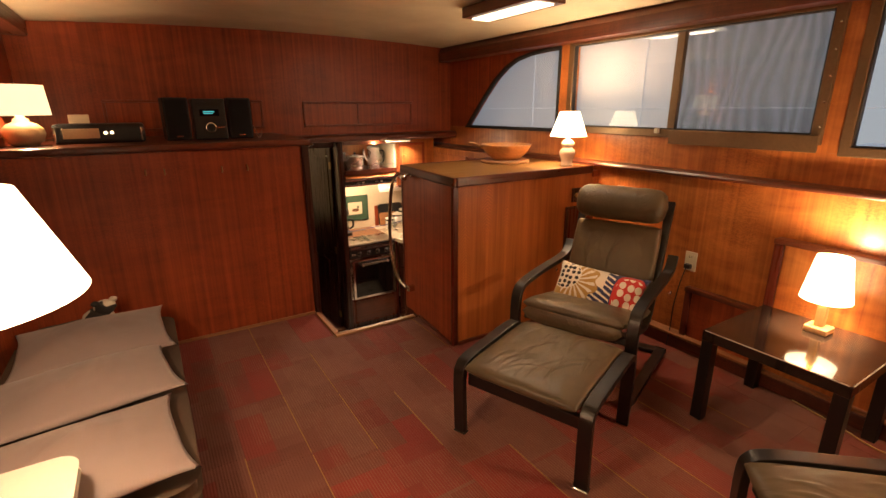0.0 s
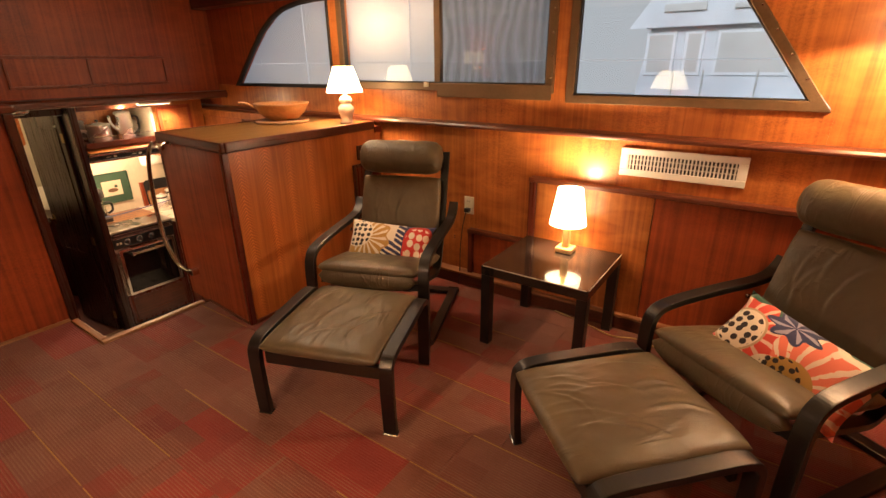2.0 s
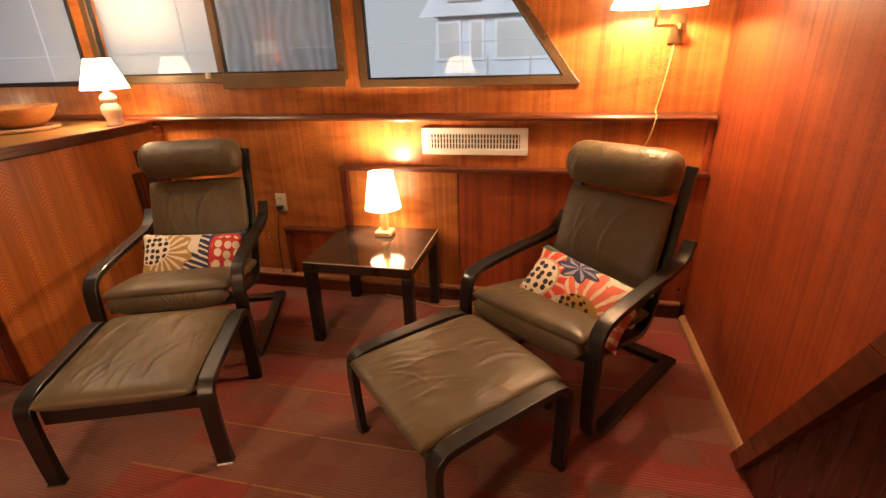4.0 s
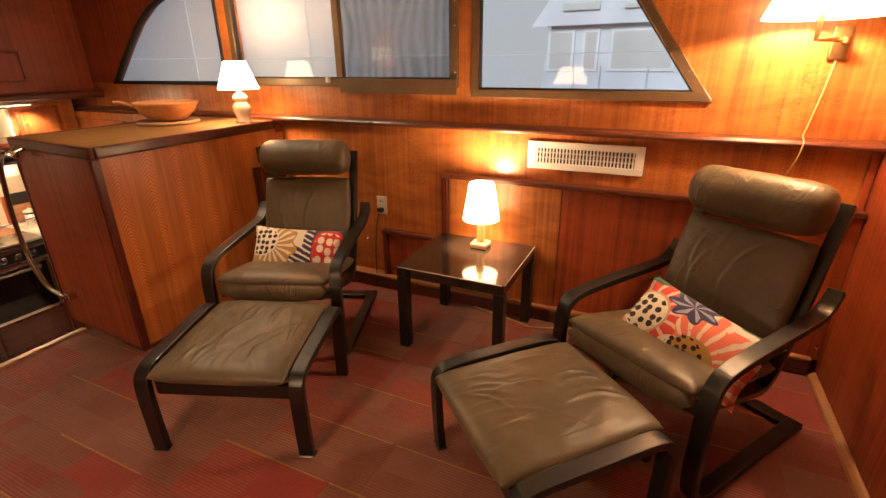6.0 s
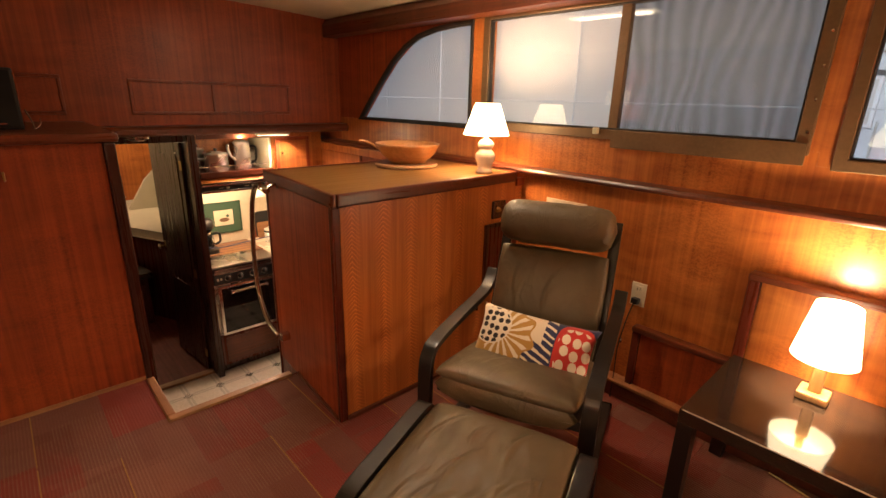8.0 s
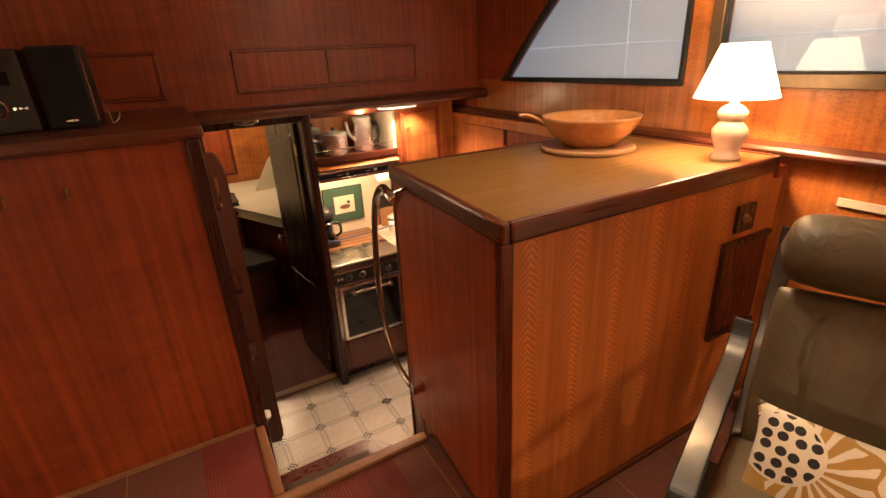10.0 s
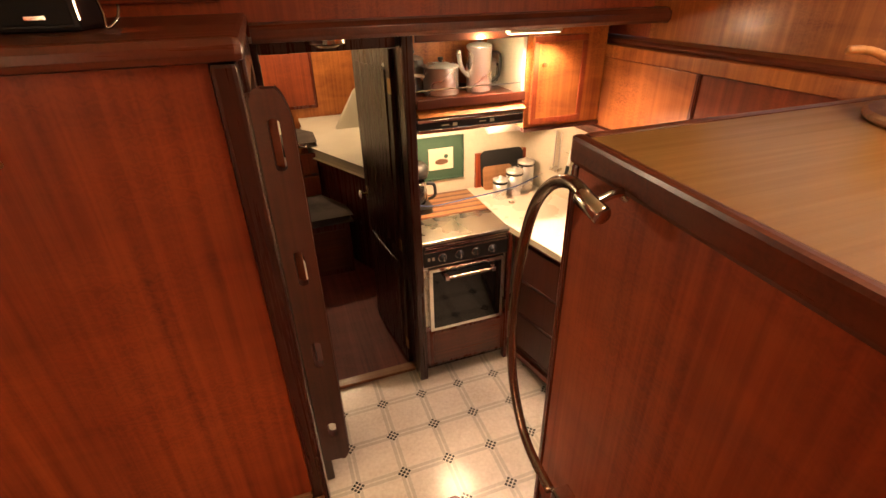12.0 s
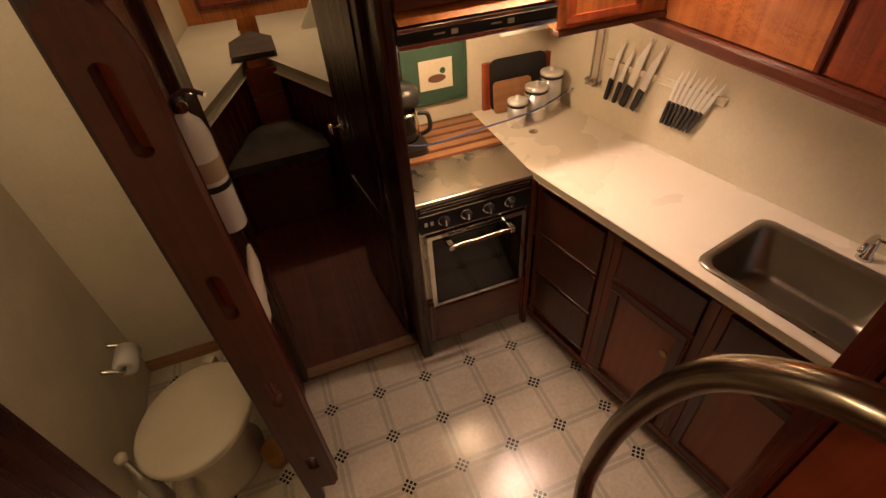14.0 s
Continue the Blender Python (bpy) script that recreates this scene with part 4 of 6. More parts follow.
part("latch_plate", box(2.30, 2.40, 1.999, 2.0115, 0.80, 0.895, 0.004), DARKWOOD, pen, "dark latch plate")
part("latch", lathe([(0.016, 0), (0.015, 0.006), (0.008, 0.010), (0.011, 0.018), (0, 0.021)], 16), BRASS, pen, "small brass latch").matrix_basis = pose(2.335, 1.9988, 0.85, 90)
hatch = part("hatch", box(2.25, 2.52, 2.003, 2.0115, 0.40, 0.775, 0.003), DARKPANEL, pen, "dark mahogany hatch")
for a in ((2.25, 2.52, 0.755, 0.775), (2.25, 2.52, 0.40, 0.42), (2.25, 2.27, 0.4205, 0.7545)):
    part("hatch_moulding", box(a[0], a[1], 1.994, 2.0028, a[2], a[3], 0.003), DARKWOOD, hatch)

rail = thing("grab_rail", "bowed bronze grab rail on chromed brackets", "grab rail")
part("tube", tube([(1.332, 2.60, 0.985), (1.338, 2.66, 0.990), (1.346, 2.735, 0.955), (1.353, 2.80, 0.875), (1.358, 2.845, 0.74), (1.361, 2.868, 0.60), (1.362, 2.872, 0.49), (1.361, 2.850, 0.36), (1.359, 2.79, 0.255), (1.358, 2.72, 0.205), (1.357, 2.62, 0.188)], 0.0125, 14), PEWTER, rail, smooth=True)
part("end_cap", lathe([(0, 0), (0.014, 0), (0.0165, 0.004), (0.0165, 0.062), (0.015, 0.066), (0.0125, 0.066)], 20), CHROME, rail, "polished bronze end cap", True).matrix_basis = look((1.330, 2.552, 0.972), (1.3290, 2.5, 0.9627))
part("bracket", tube([(1.398, 2.590, 0.990), (1.37, 2.588, 0.990), (1.334, 2.584, 0.982)], 0.008, 10), CHROME, rail, "chromed bracket", True)
bracket_plate = part("bracket_plate", lathe([(0.021, 0), (0.020, 0.005), (0.011, 0.009), (0, 0.009)], 20), CHROME, rail, smooth=True)
bracket_plate.matrix_basis = pose(1.4035, 2.590, 0.990, 0, -90, 4.3)
for dz in (-0.048, -0.060):
    part("screw", lathe([(0.006, 0), (0.005, 0.003), (0, 0.0035)], 10), CHROME, rail).matrix_basis = pose(1.4055, 2.588, 0.990 + dz, 0, -90, 4.3)
part("foot_plate", box(1.352, 1.400, 2.575, 2.612, 0.168, 0.208, 0.006), CHROME, rail, "bronze foot plate")


# ---- seating ----
def head_roll(w, rz, ry):
    """A stuffed leather roll along x: round, drawn in a little at its sewn ends, with soft creases."""
    bm = bmesh.new()
    rings, nu, nv = [], 30, 28
    for i in range(nu + 1):
        u = 2 * i / nu - 1
        k = max(0.0, 1 - abs(u) ** 9) ** 0.5
        row = []
        for j in range(nv):
            a = 2 * math.pi * j / nv
            c = 1 + 0.035 * noise.noise(Vector((u * 7, math.cos(a) * 1.6, math.sin(a) * 1.6))) + 0.02 * noise.noise(Vector((u * 30, math.cos(a) * 1.2, 4.0)))
            row.append(bm.verts.new((u * w / 2, ry * k * c * math.cos(a), rz * k * c * math.sin(a))))
        rings.append(row)
    for a, b in zip(rings, rings[1:]):
        for j in range(nv):
            bm.faces.new((a[j], a[(j + 1) % nv], b[(j + 1) % nv], b[j]))
    bmesh.ops.remove_doubles(bm, verts=bm.verts, dist=1e-5)
    return bm


def arm_chair(m, print_mat, pillow_label, pillow_pose):
    t = thing("lounge_armchair", "black bentwood lounge chair with brown leather cushions", "armchair", m @ Matrix.Diagonal((0.93, 1.0, 1.0, 1.0)), "lounge chairs")
    for s in (-1, 1):
        part("side_frame", band([(0.345, 0.014), (0.0, 0.014), (-0.27, 0.016), (-0.345, 0.045), (-0.372, 0.13), (-0.375, 0.30), (-0.372, 0.42), (-0.348, 0.485), (-0.27, 0.512), (-0.05, 0.522), (0.20, 0.525), (0.29, 0.548), (0.345, 0.605)],
                                 s * 0.325 - 0.029, s * 0.325 + 0.029, 0.026), BLACKWOOD, t)
        part("seat_frame", band([(-0.335, 0.345), (-0.20, 0.315), (0.05, 0.255), (0.13, 0.265), (0.185, 0.33), (0.26, 0.52), (0.355, 0.78), (0.395, 0.90)],
                                s * 0.262 - 0.024, s * 0.262 + 0.024, 0.026), BLACKWOOD, t)
        part("bolt", lathe([(0.011, 0), (0.011, 0.006), (0, 0.008)], 12), CHROME, t).matrix_basis = pose(s * 0.356, -0.02 + 0.24, 0.43, 0, s * 90, 0)
    part("floor_bar", box(-0.296, 0.296, 0.29, 0.35, 0.003, 0.027, 0.004), BLACKWOOD, t)
    part("front_bar", box(-0.238, 0.238, -0.33, -0.285, 0.315, 0.338, 0.004), BLACKWOOD, t)
    part("cross_bar", box(-0.238, 0.238, 0.04, 0.085, 0.238, 0.262, 0.004), BLACKWOOD, t)
    for k in range(4):
        y, z = 0.235 + 0.045 * k, 0.46 + 0.125 * k
        part("back_slat", moved(box(-0.238, 0.238, -0.02, 0.02, -0.006, 0.006), pose(0, y, z, 70)), BLACKWOOD, t)
    part("seat_cushion", moved(pad(0.575, 0.56, 0.095, 84, 84, 7, 0.25, 0.004, 1.0, 0.03, 10), pose(0, -0.115, 0.378, -12)), LEATHER, t, "creased brown leather seat cushion", True)
    part("seat_skirt", moved(pad(0.565, 0.06, 0.115, 16, 8, 4, 0.2, 0.002, 2.0), pose(0, -0.365, 0.387, -8)), LEATHER, t, smooth=True)
    part("back_cushion", moved(pad(0.525, 0.46, 0.085, 72, 72, 7, 0.25, 0.003, 4.0, 0.03, 6), pose(0, 0.205, 0.555, 70.5)), LEATHER, t, "brown leather back cushion", True)
    part("headrest", moved(head_roll(0.55, 0.097, 0.082), pose(0, 0.278, 0.885, -19)), LEATHER, t, "thick brown leather head roll", True)
    pl = solid("throw_pillow", moved(pad(0.452, 0.242, 0.12, 28, 18, 2.6, 0.45, 0.006, 9.0, -0.10), pose(0, 0, 0, 90)), print_mat, pillow_label, "pillow", m @ pillow_pose, True, group="printed pillows")
    return t


def foot_stool(m):
    t = thing("footstool", "black bentwood footstool with brown leather cushion", "footstool", m @ Matrix.Diagonal((0.94, 1.0, 1.0, 1.0)), "footstools")
    for s in (-1, 1):
        part("side_frame", band([(-0.255, 0.002), (-0.262, 0.12), (-0.266, 0.27), (-0.253, 0.330), (-0.19, 0.354), (0.0, 0.362), (0.18, 0.366), (0.233, 0.342), (0.244, 0.28), (0.242, 0.14), (0.238, 0.002)], s * 0.303 - 0.029, s * 0.303 + 0.029, 0.028), BLACKWOOD, t)
    part("front_bar", box(-0.273, 0.273, -0.245, -0.22, 0.245, 0.30, 0.004), BLACKWOOD, t)
    part("back_bar", box(-0.273, 0.273, 0.195, 0.22, 0.25, 0.305, 0.004), BLACKWOOD, t)
    part("cushion", moved(pad(0.545, 0.56, 0.085, 96, 96, 7, 0.2, 0.005, 12.0, 0.03, 16), pose(0, -0.014, 0.350, 1.0)), LEATHER, t, "creased brown leather cushion", True)
    return t


A1, A2 = -68.5, -124.0   # turns of the two chairs about the upright, front edge along local -y
foot_stool(pose(1.29, 1.142, 0.0, 0, 0, -69.3))
arm_chair(pose(1.935, 1.435, 0.0, 0, 0, A1), PRINT_A, "printed pillow with ochre, navy and red flowers", pose(0.02, -0.065, 0.455, -36, 3, 0))
foot_stool(pose(1.388, -0.032, 0.0, 0, 0, -134.0))
arm_chair(pose(1.955, -0.455, 0.0, 0, 0, A2), PRINT_B, "printed pillow with coral and red flowers", pose(0.080, -0.135, 0.462, -46, 9, 0))

table = thing("side_table", "square black-brown side table with glossy top", "table")
TX0, TX1, TY0, TY1 = 1.936, 2.474, 0.283, 0.832
part("tabletop", box(TX0, TX1, TY0, TY1, 0.40, 0.448, 0.003), TABLETOP, table, "glossy scuffed top")
for a in ((TX0 - 0.0015, TX0 + 0.003, TY0 + 0.01, TY1 - 0.01), (TX0 + 0.01, TX1 - 0.01, TY0 - 0.0015, TY0 + 0.003)):
    part("worn_edge", box(*a, 0.4470, 0.4495), WORN, table, "scuffed pale edge")
for x in (TX0 + 0.001, TX1 - 0.051):
    for y in (TY0 + 0.001, TY1 - 0.051):
        part("leg", box(x, x + 0.05, y, y + 0.05, 0.0, 0.399, 0.003), BLACKWOOD, table)


# ---- lamps ----
def shade_mesh(r0, r1, h, z):
    return lathe([(r0, z), (r1, z + h), (r1 - 0.002, z + h), (r0 - 0.002, z), (r0, z)], 48)


def jar_lamp(place):
    t = thing("table_lamp", "lit table lamp with pink-white ceramic jar base", "lamp", Matrix.Translation(place))
    part("base", lathe([(0, 0), (0.042, 0), (0.044, 0.012), (0.036, 0.02), (0.040, 0.045), (0.052, 0.075), (0.052, 0.098), (0.036, 0.118), (0.030, 0.124), (0.042, 0.135), (0.043, 0.152), (0.028, 0.168), (0.012, 0.175), (0.010, 0.20), (0, 0.20)], 32), CERAMIC, t, smooth=True)
    part("shade", shade_mesh(0.118, 0.062, 0.155, 0.195), SHADE, t, "lit white shade", True)


def column_lamp(place):
    t = thing("table_lamp", "lit table lamp with square wooden column base", "lamp", Matrix.Translation(place))
    part("foot", box(-0.045, 0.045, -0.045, 0.045, 0, 0.028, 0.008), LAMPWOOD, t)
    part("column", box(-0.018, 0.018, -0.018, 0.018, 0.028, 0.15, 0.005), LAMPWOOD, t)
    part("socket", lathe([(0.012, 0.15), (0.012, 0.20), (0, 0.20)], 14), BRASS, t)
    part("shade", shade_mesh(0.096, 0.064, 0.19, 0.155), SHADE, t, "lit white shade", True)


def drum_lamp(place):
    t = thing("table_lamp", "lit lamp with round beige stoneware base", "lamp", Matrix.Translation(place))
    part("base", lathe([(0, 0), (0.050, 0), (0.080, 0.025), (0.095, 0.06), (0.090, 0.09), (0.065, 0.115), (0.036, 0.126), (0.034, 0.142), (0.020, 0.148), (0.02, 0.18), (0, 0.18)], 36), STONEWARE, t, smooth=True)
    part("shade", shade_mesh(0.138, 0.128, 0.155, 0.160), SHADE_SOFT, t, "lit cream drum shade", True)


def swing_lamp(wall, sign, shade_at, name_label):
    """A swing-arm wall lamp; sign: the way in which it stands off the wall along x."""
    t = thing("wall_lamp", name_label, "wall lamp")
    wx, wy, wz = wall
    sx, sy, sz = shade_at
    part("wall_plate", box(min(wx, wx + sign * 0.018), max(wx, wx + sign * 0.018), wy - 0.032, wy + 0.032, wz - 0.07, wz + 0.05, 0.005), BRASS, t)
    part("arm", tube([(wx + sign * 0.015, wy, wz), (wx + sign * 0.05, wy, wz), (0.5 * (wx + sx), wy + 0.35 * (sy - wy), wz), (sx, sy, wz), (sx, sy, sz + 0.02)], 0.008, 10, curved=False), BRASS, t)
    part("knob", lathe([(0, -0.015), (0.015, -0.010), (0.015, 0.010), (0, 0.015)], 14), BRASS, t).matrix_basis = pose(wx + sign * 0.09, wy + 0.04 * (sy - wy), wz + 0.0)
    part("shade", lathe([(0.178, 0), (0.112, 0.165), (0.110, 0.165), (0.176, 0), (0.178, 0)], 48), SHADE, t, "lit white empire shade", True).matrix_basis = Matrix.Translation((sx, sy, sz))
    part("socket", lathe([(0.014, 0), (0.014, 0.05), (0, 0.05)], 12), BRASS, t).matrix_basis = Matrix.Translation((sx, sy, sz - 0.01))


jar_lamp((2.31, 2.085, 1.036))
column_lamp((2.35, 0.55, 0.449))
drum_lamp((-0.62, 3.22, 1.226))
swing_lamp((XW, -0.823, 1.433), -1, (2.30, -0.69, 1.50), "lit swing-arm brass wall lamp with white shade")
swing_lamp((XL, 0.95, 1.10), 1, (-0.37, 0.74, 1.135), "lit swing-arm brass wall lamp with white shade")
solid("lamp_cord", tube([(2.562, -0.823, 1.37), (2.562, -0.81, 1.25), (2.562, -0.79, 1.12), (2.552, -0.78, 1.075), (2.490, -0.775, 1.052), (2.492, -0.765, 0.98), (2.54, -0.74, 0.88)], 0.0035, 8), YELLOWCORD, "thin yellowed lamp cord down the wall", "cord", smooth=True)

def ceiling_light(x, y):
    t = thing("ceiling_light", "lit wood-framed ceiling light with pale diffuser", "ceiling light", Matrix.Translation((x, y, 0)))
    part("diffuser", box(-0.06, 0.06, -0.278, 0.278, 1.918, 1.945), TUBE, t, "glowing diffuser")
    for q in ((-0.115, -0.06, -0.308, 0.308), (0.06, 0.115, -0.308, 0.308), (-0.0595, 0.0595, -0.308, -0.278), (-0.0595, 0.0595, 0.278, 0.308)):
        part("frame", box(*q, 1.925, 1.985, 0.004), MAHOGANY_LONG, t)


ceiling_light(1.77, 2.0675)


# ---- things on the starboard wall ----
vent = thing("air_vent", "white metal air register with dark slots", "vent")
VY0, VY1, VZ0, VZ1 = -0.190, 0.370, 0.853, 0.992
# black sheet stands for the shade inside the duct
part("backing", box(2.546, 2.549, VY0 + 0.03, VY1 - 0.03, VZ0 + 0.025, VZ1 - 0.025), BLACK, vent, "black sheet in place of the duct's shade")
for a in ((VY0, VY1, VZ0, VZ0 + 0.032), (VY0, VY1, VZ1 - 0.032, VZ1), (VY0, VY0 + 0.04, VZ0 + 0.0325, VZ1 - 0.0325), (VY1 - 0.04, VY1, VZ0 + 0.0325, VZ1 - 0.0325)):
    part("frame", box(2.535, 2.5495, *a, 0.003), WHITE, vent)
slat = mesh_of(box(2.5385, 2.5445, -0.0035, 0.0035, VZ0 + 0.033, VZ1 - 0.033), "slat", WHITE)
for k in range(29):
    o = new("slat", slat)
    o.parent, o.location = vent, (0, VY0 + 0.048 + k * (VY1 - VY0 - 0.096) / 28, 0)
for z in (VZ0 + 0.055, VZ0 + 0.082):
    part("cross_slat", box(2.5448, 2.5458, VY0 + 0.04, VY1 - 0.04, z, z + 0.004), WHITE, vent)

outlet = thing("wall_outlet", "ivory double wall outlet with black plug", "outlet")
part("plate", box(2.543, 2.5495, 1.245, 1.315, 0.485, 0.60, 0.003), IVORY, outlet)
for z in (0.515, 0.57):
    part("socket", box(2.540, 2.5428, 1.263, 1.297, z - 0.016, z + 0.016, 0.003), IVORY, outlet)
    for y in (1.273, 1.287):
        part("slot", box(2.5392, 2.5398, y - 0.0015, y + 0.0015, z - 0.006, z + 0.006), BLACK, outlet)
plug = thing("power_plug", "dark lamp plug with trailing cord", "plug")
part("plug", box(2.508, 2.5388, 1.262, 1.298, 0.503, 0.530, 0.006), BLACK, plug)
part("cord", tube([(2.512, 1.28, 0.515), (2.505, 1.30, 0.42), (2.52, 1.33, 0.25), (2.50, 1.32, 0.12), (2.45, 1.30, 0.012)], 0.003, 8), BLACK, plug, smooth=True)
solid("floor_cord", tube([(2.465, 0.62, 0.012), (2.42, 0.40, 0.006), (2.38, 0.26, 0.006), (2.42, 0.12, 0.006), (2.36, -0.05, 0.006), (2.44, -0.20, 0.008)], 0.0035, 8), YELLOWCORD, "loose cord lying on the carpet", "cord", smooth=True)

steps = thing("aft_steps", "steep dark mahogany steps against the aft bulkhead", "steps")
part("stringer", prism([(1.53, 0.001), (1.47, 0.001), (0.95, 0.88), (1.01, 0.90)], "y", YA + 0.004, YA + 0.05, 0.005), MAHOGANY_CROSS, steps)
part("side_panel", prism([(1.465, 0.001), (0.93, 0.001), (0.93, 0.87)], "y", YA + 0.004, YA + 0.03), DARKWOOD, steps)


# ---- port side: sofa, table and the shelf above the bulkhead ----
def plush_body():
    bm = bmesh.new()
    for x, y, z, r, q in ((0, 0, 0.05, 0.06, 0.9), (0.03, -0.02, 0.115, 0.042, 0.9), (-0.07, -0.03, 0.03, 0.03, 0.7), (0.08, -0.03, 0.03, 0.03, 0.7), (0.0, -0.035, 0.145, 0.016, 1), (0.06, 0.0, 0.145, 0.016, 1)):
        lathe([(0, -r), (r * 0.6, -r * 0.8), (r, -r * 0.1), (r * 0.85, r * 0.5), (r * 0.4, r * 0.92), (0, r)], 14, (x, y, z), bm, q)
    return bm


sofa = thing("sofa", "low brown sofa with three taupe linen cushions", "sofa")
part("base", prism(rounded(0.58, 1.34, 0.05), "z", 0.05, 0.32, 0.02), SOFA, sofa).matrix_basis = Matrix.Translation((-0.405, 1.80, 0))
part("seat", prism(rounded(0.59, 1.35, 0.06), "z", 0.322, 0.38, 0.02), SOFA, sofa).matrix_basis = Matrix.Translation((-0.40, 1.80, 0))
for y in (1.2, 2.4):
    for x in (-0.66, -0.16):
        part("foot", box(x - 0.025, x + 0.025, y - 0.025, y + 0.025, 0.0, 0.049, 0.004), BLACKWOOD, sofa)
for k, (y, z, tilt, turn) in enumerate(((2.20, 0.446, 2, 4), (1.755, 0.452, -3, 8), (1.30, 0.446, -2, 6))):
    solid("sofa_pillow", pad(0.53, 0.450, 0.135, 44, 44, 2.3, 0.45, 0.008, 20.0 + k, -0.09, 6), LINEN, "plump taupe linen pillow lying on the sofa", "pillow", pose(-0.395, y, z, tilt, 0, turn), True, group="sofa pillows")
solid("plush_toy", plush_body(), PLUSH, "small black and white plush toy on the sofa", "toy", pose(-0.39, 2.44, 0.415) @ Matrix.Diagonal((1.15, 1.0, 0.85, 1.0)), True)
solid("folded_scarf", pad(0.24, 0.13, 0.07, 16, 10, 4, 0.2, 0.01, 31.0), GREYCARPET, "grey fringed scarf folded on the sofa", "scarf", pose(-0.47, 2.43, 0.425) @ Matrix.Diagonal((1.5, 1.1, 0.9, 1.0)), True)
solid("book", box(-0.06, 0.06, -0.04, 0.04, 0, 0.02, 0.002), STONEWARE, "small beige booklet at the sofa's end", "book", pose(-0.25, 2.45, 0.401, 0, 0, 8))
wt = thing("white_table", "small white table with rounded corners below a lamp", "table", pose(-0.515, 0.90, 0, 0, 0, 0))
part("tabletop", prism(rounded(0.36, 0.42, 0.05), "z", 0.575, 0.60, 0.004), WHITE, wt)
for x in (-0.12, 0.12):
    for y in (-0.17, 0.17):
        part("leg", lathe([(0, 0), (0.014, 0), (0.018, 0.574), (0, 0.574)], 14), BLACKWOOD, wt).matrix_basis = Matrix.Translation((x, y, 0))

drum = thing("radio", "black tabletop radio with beige dial panel", "radio")
part("body", box(-0.50, -0.06, 3.22, 3.42, 1.227, 1.336, 0.018), BLACK, drum)
part("dial", box(-0.455, -0.285, 3.214, 3.219, 1.256, 1.311, 0.002), STONEWARE, drum, "beige dial panel")
for x in (-0.255, -0.225):
    part("knob", lathe([(0.011, 0), (0.010, 0.012), (0, 0.012)], 14), CHROME, drum).matrix_basis = pose(x, 3.219, 1.286, 90)
for x in (-0.49, -0.08):
    part("handle", tube([(x, 3.20, 1.24), (x, 3.195, 1.28), (x, 3.20, 1.315)], 0.006, 8), CHROME, drum)
solid("paper_card", box(-0.05, 0.05, -0.002, 0.002, 0, 0.05), PAPER, "small beige card on the radio", "card", pose(-0.38, 3.36, 1.337, -12))


def speaker(x, turn):
    t = thing("stereo_speaker", "slim black bookshelf speaker with cloth front", "speaker", pose(x, 3.295, 1.227, 0, 0, turn), "stereo speakers")
    part("cabinet", box(-0.07, 0.07, -0.08, 0.08, 0, 0.255, 0.008), BLACK, t)
    part("grille", box(-0.060, 0.060, -0.086, -0.0805, 0.012, 0.245, 0.003), plain("speaker_cloth", (0.010, 0.010, 0.011), 0.95, 0, 0.2, 200, 0.6), t)
    part("badge", box(-0.018, 0.018, -0.0885, -0.0865, 0.022, 0.029), CHROME, t, "small silver badge")
    part("side_strip", box(0.0705, 0.074, -0.083, -0.070, 0.02, 0.235), CHROME, t)


speaker(0.115, 4)
speaker(0.487, -3)
stereo = thing("stereo_unit", "black compact stereo with lit blue display", "stereo", pose(0.302, 3.29, 1.227))
part("body", box(-0.095, 0.095, -0.085, 0.13, 0, 0.25, 0.008), BLACK, stereo)
part("display", box(-0.055, 0.055, -0.0885, -0.0855, 0.145, 0.185), BLACKGLASS, stereo)
part("display_text", box(-0.035, 0.02, -0.0892, -0.0886, 0.158, 0.163), DISPLAY, stereo, "blue-green lit characters")
part("display_text", box(-0.035, 0.03, -0.0892, -0.0886, 0.168, 0.173), DISPLAY, stereo, "blue-green lit characters")
part("tray", box(-0.075, 0.075, -0.0880, -0.0855, 0.205, 0.228, 0.002), GASKET, stereo)
kn = part("volume_knob", lathe([(0.030, 0), (0.030, 0.004), (0.022, 0.006), (0.020, 0.016), (0, 0.016)], 28), BLACK, stereo)
kn.matrix_basis = pose(0.0, -0.0855, 0.075, 90)
part("knob_ring", lathe([(0.031, 0.0), (0.031, 0.006), (0.026, 0.007), (0.026, 0.0)], 28), CHROME, kn)
for k in range(3):
    part("button", lathe([(0.005, 0), (0.005, 0.003), (0, 0.003)], 10), CHROME, stereo).matrix_basis = pose(0.045 + 0.015 * k, -0.0855, 0.075, 90)
solid("speaker_cable", tube([(0.57, 3.29, 1.31), (0.585, 3.26, 1.26), (0.59, 3.24, 1.230), (0.61, 3.25, 1.245), (0.615, 3.27, 1.27)], 0.003, 8), CHROME, "thin silver cable beside the speaker", "cable", smooth=True)

hook_bm = tube([(0, 0, 0.012), (0, -0.010, 0.006), (0, -0.016, -0.006), (0, -0.010, -0.018), (0, -0.022, -0.016)], 0.0042, 8)
hook = solid("coat_hook", hook_bm, BRASS, "small brass hook on the bulkhead", "hook", Matrix.Translation((0.445, YB - 0.001, 1.068)), True, group="bulkhead hooks")
for x, z in ((0.30, 1.068), (-0.002, 1.074), (-0.095, 1.078)):
    copy_thing(hook, Matrix.Translation((x, YB - 0.001, z)))

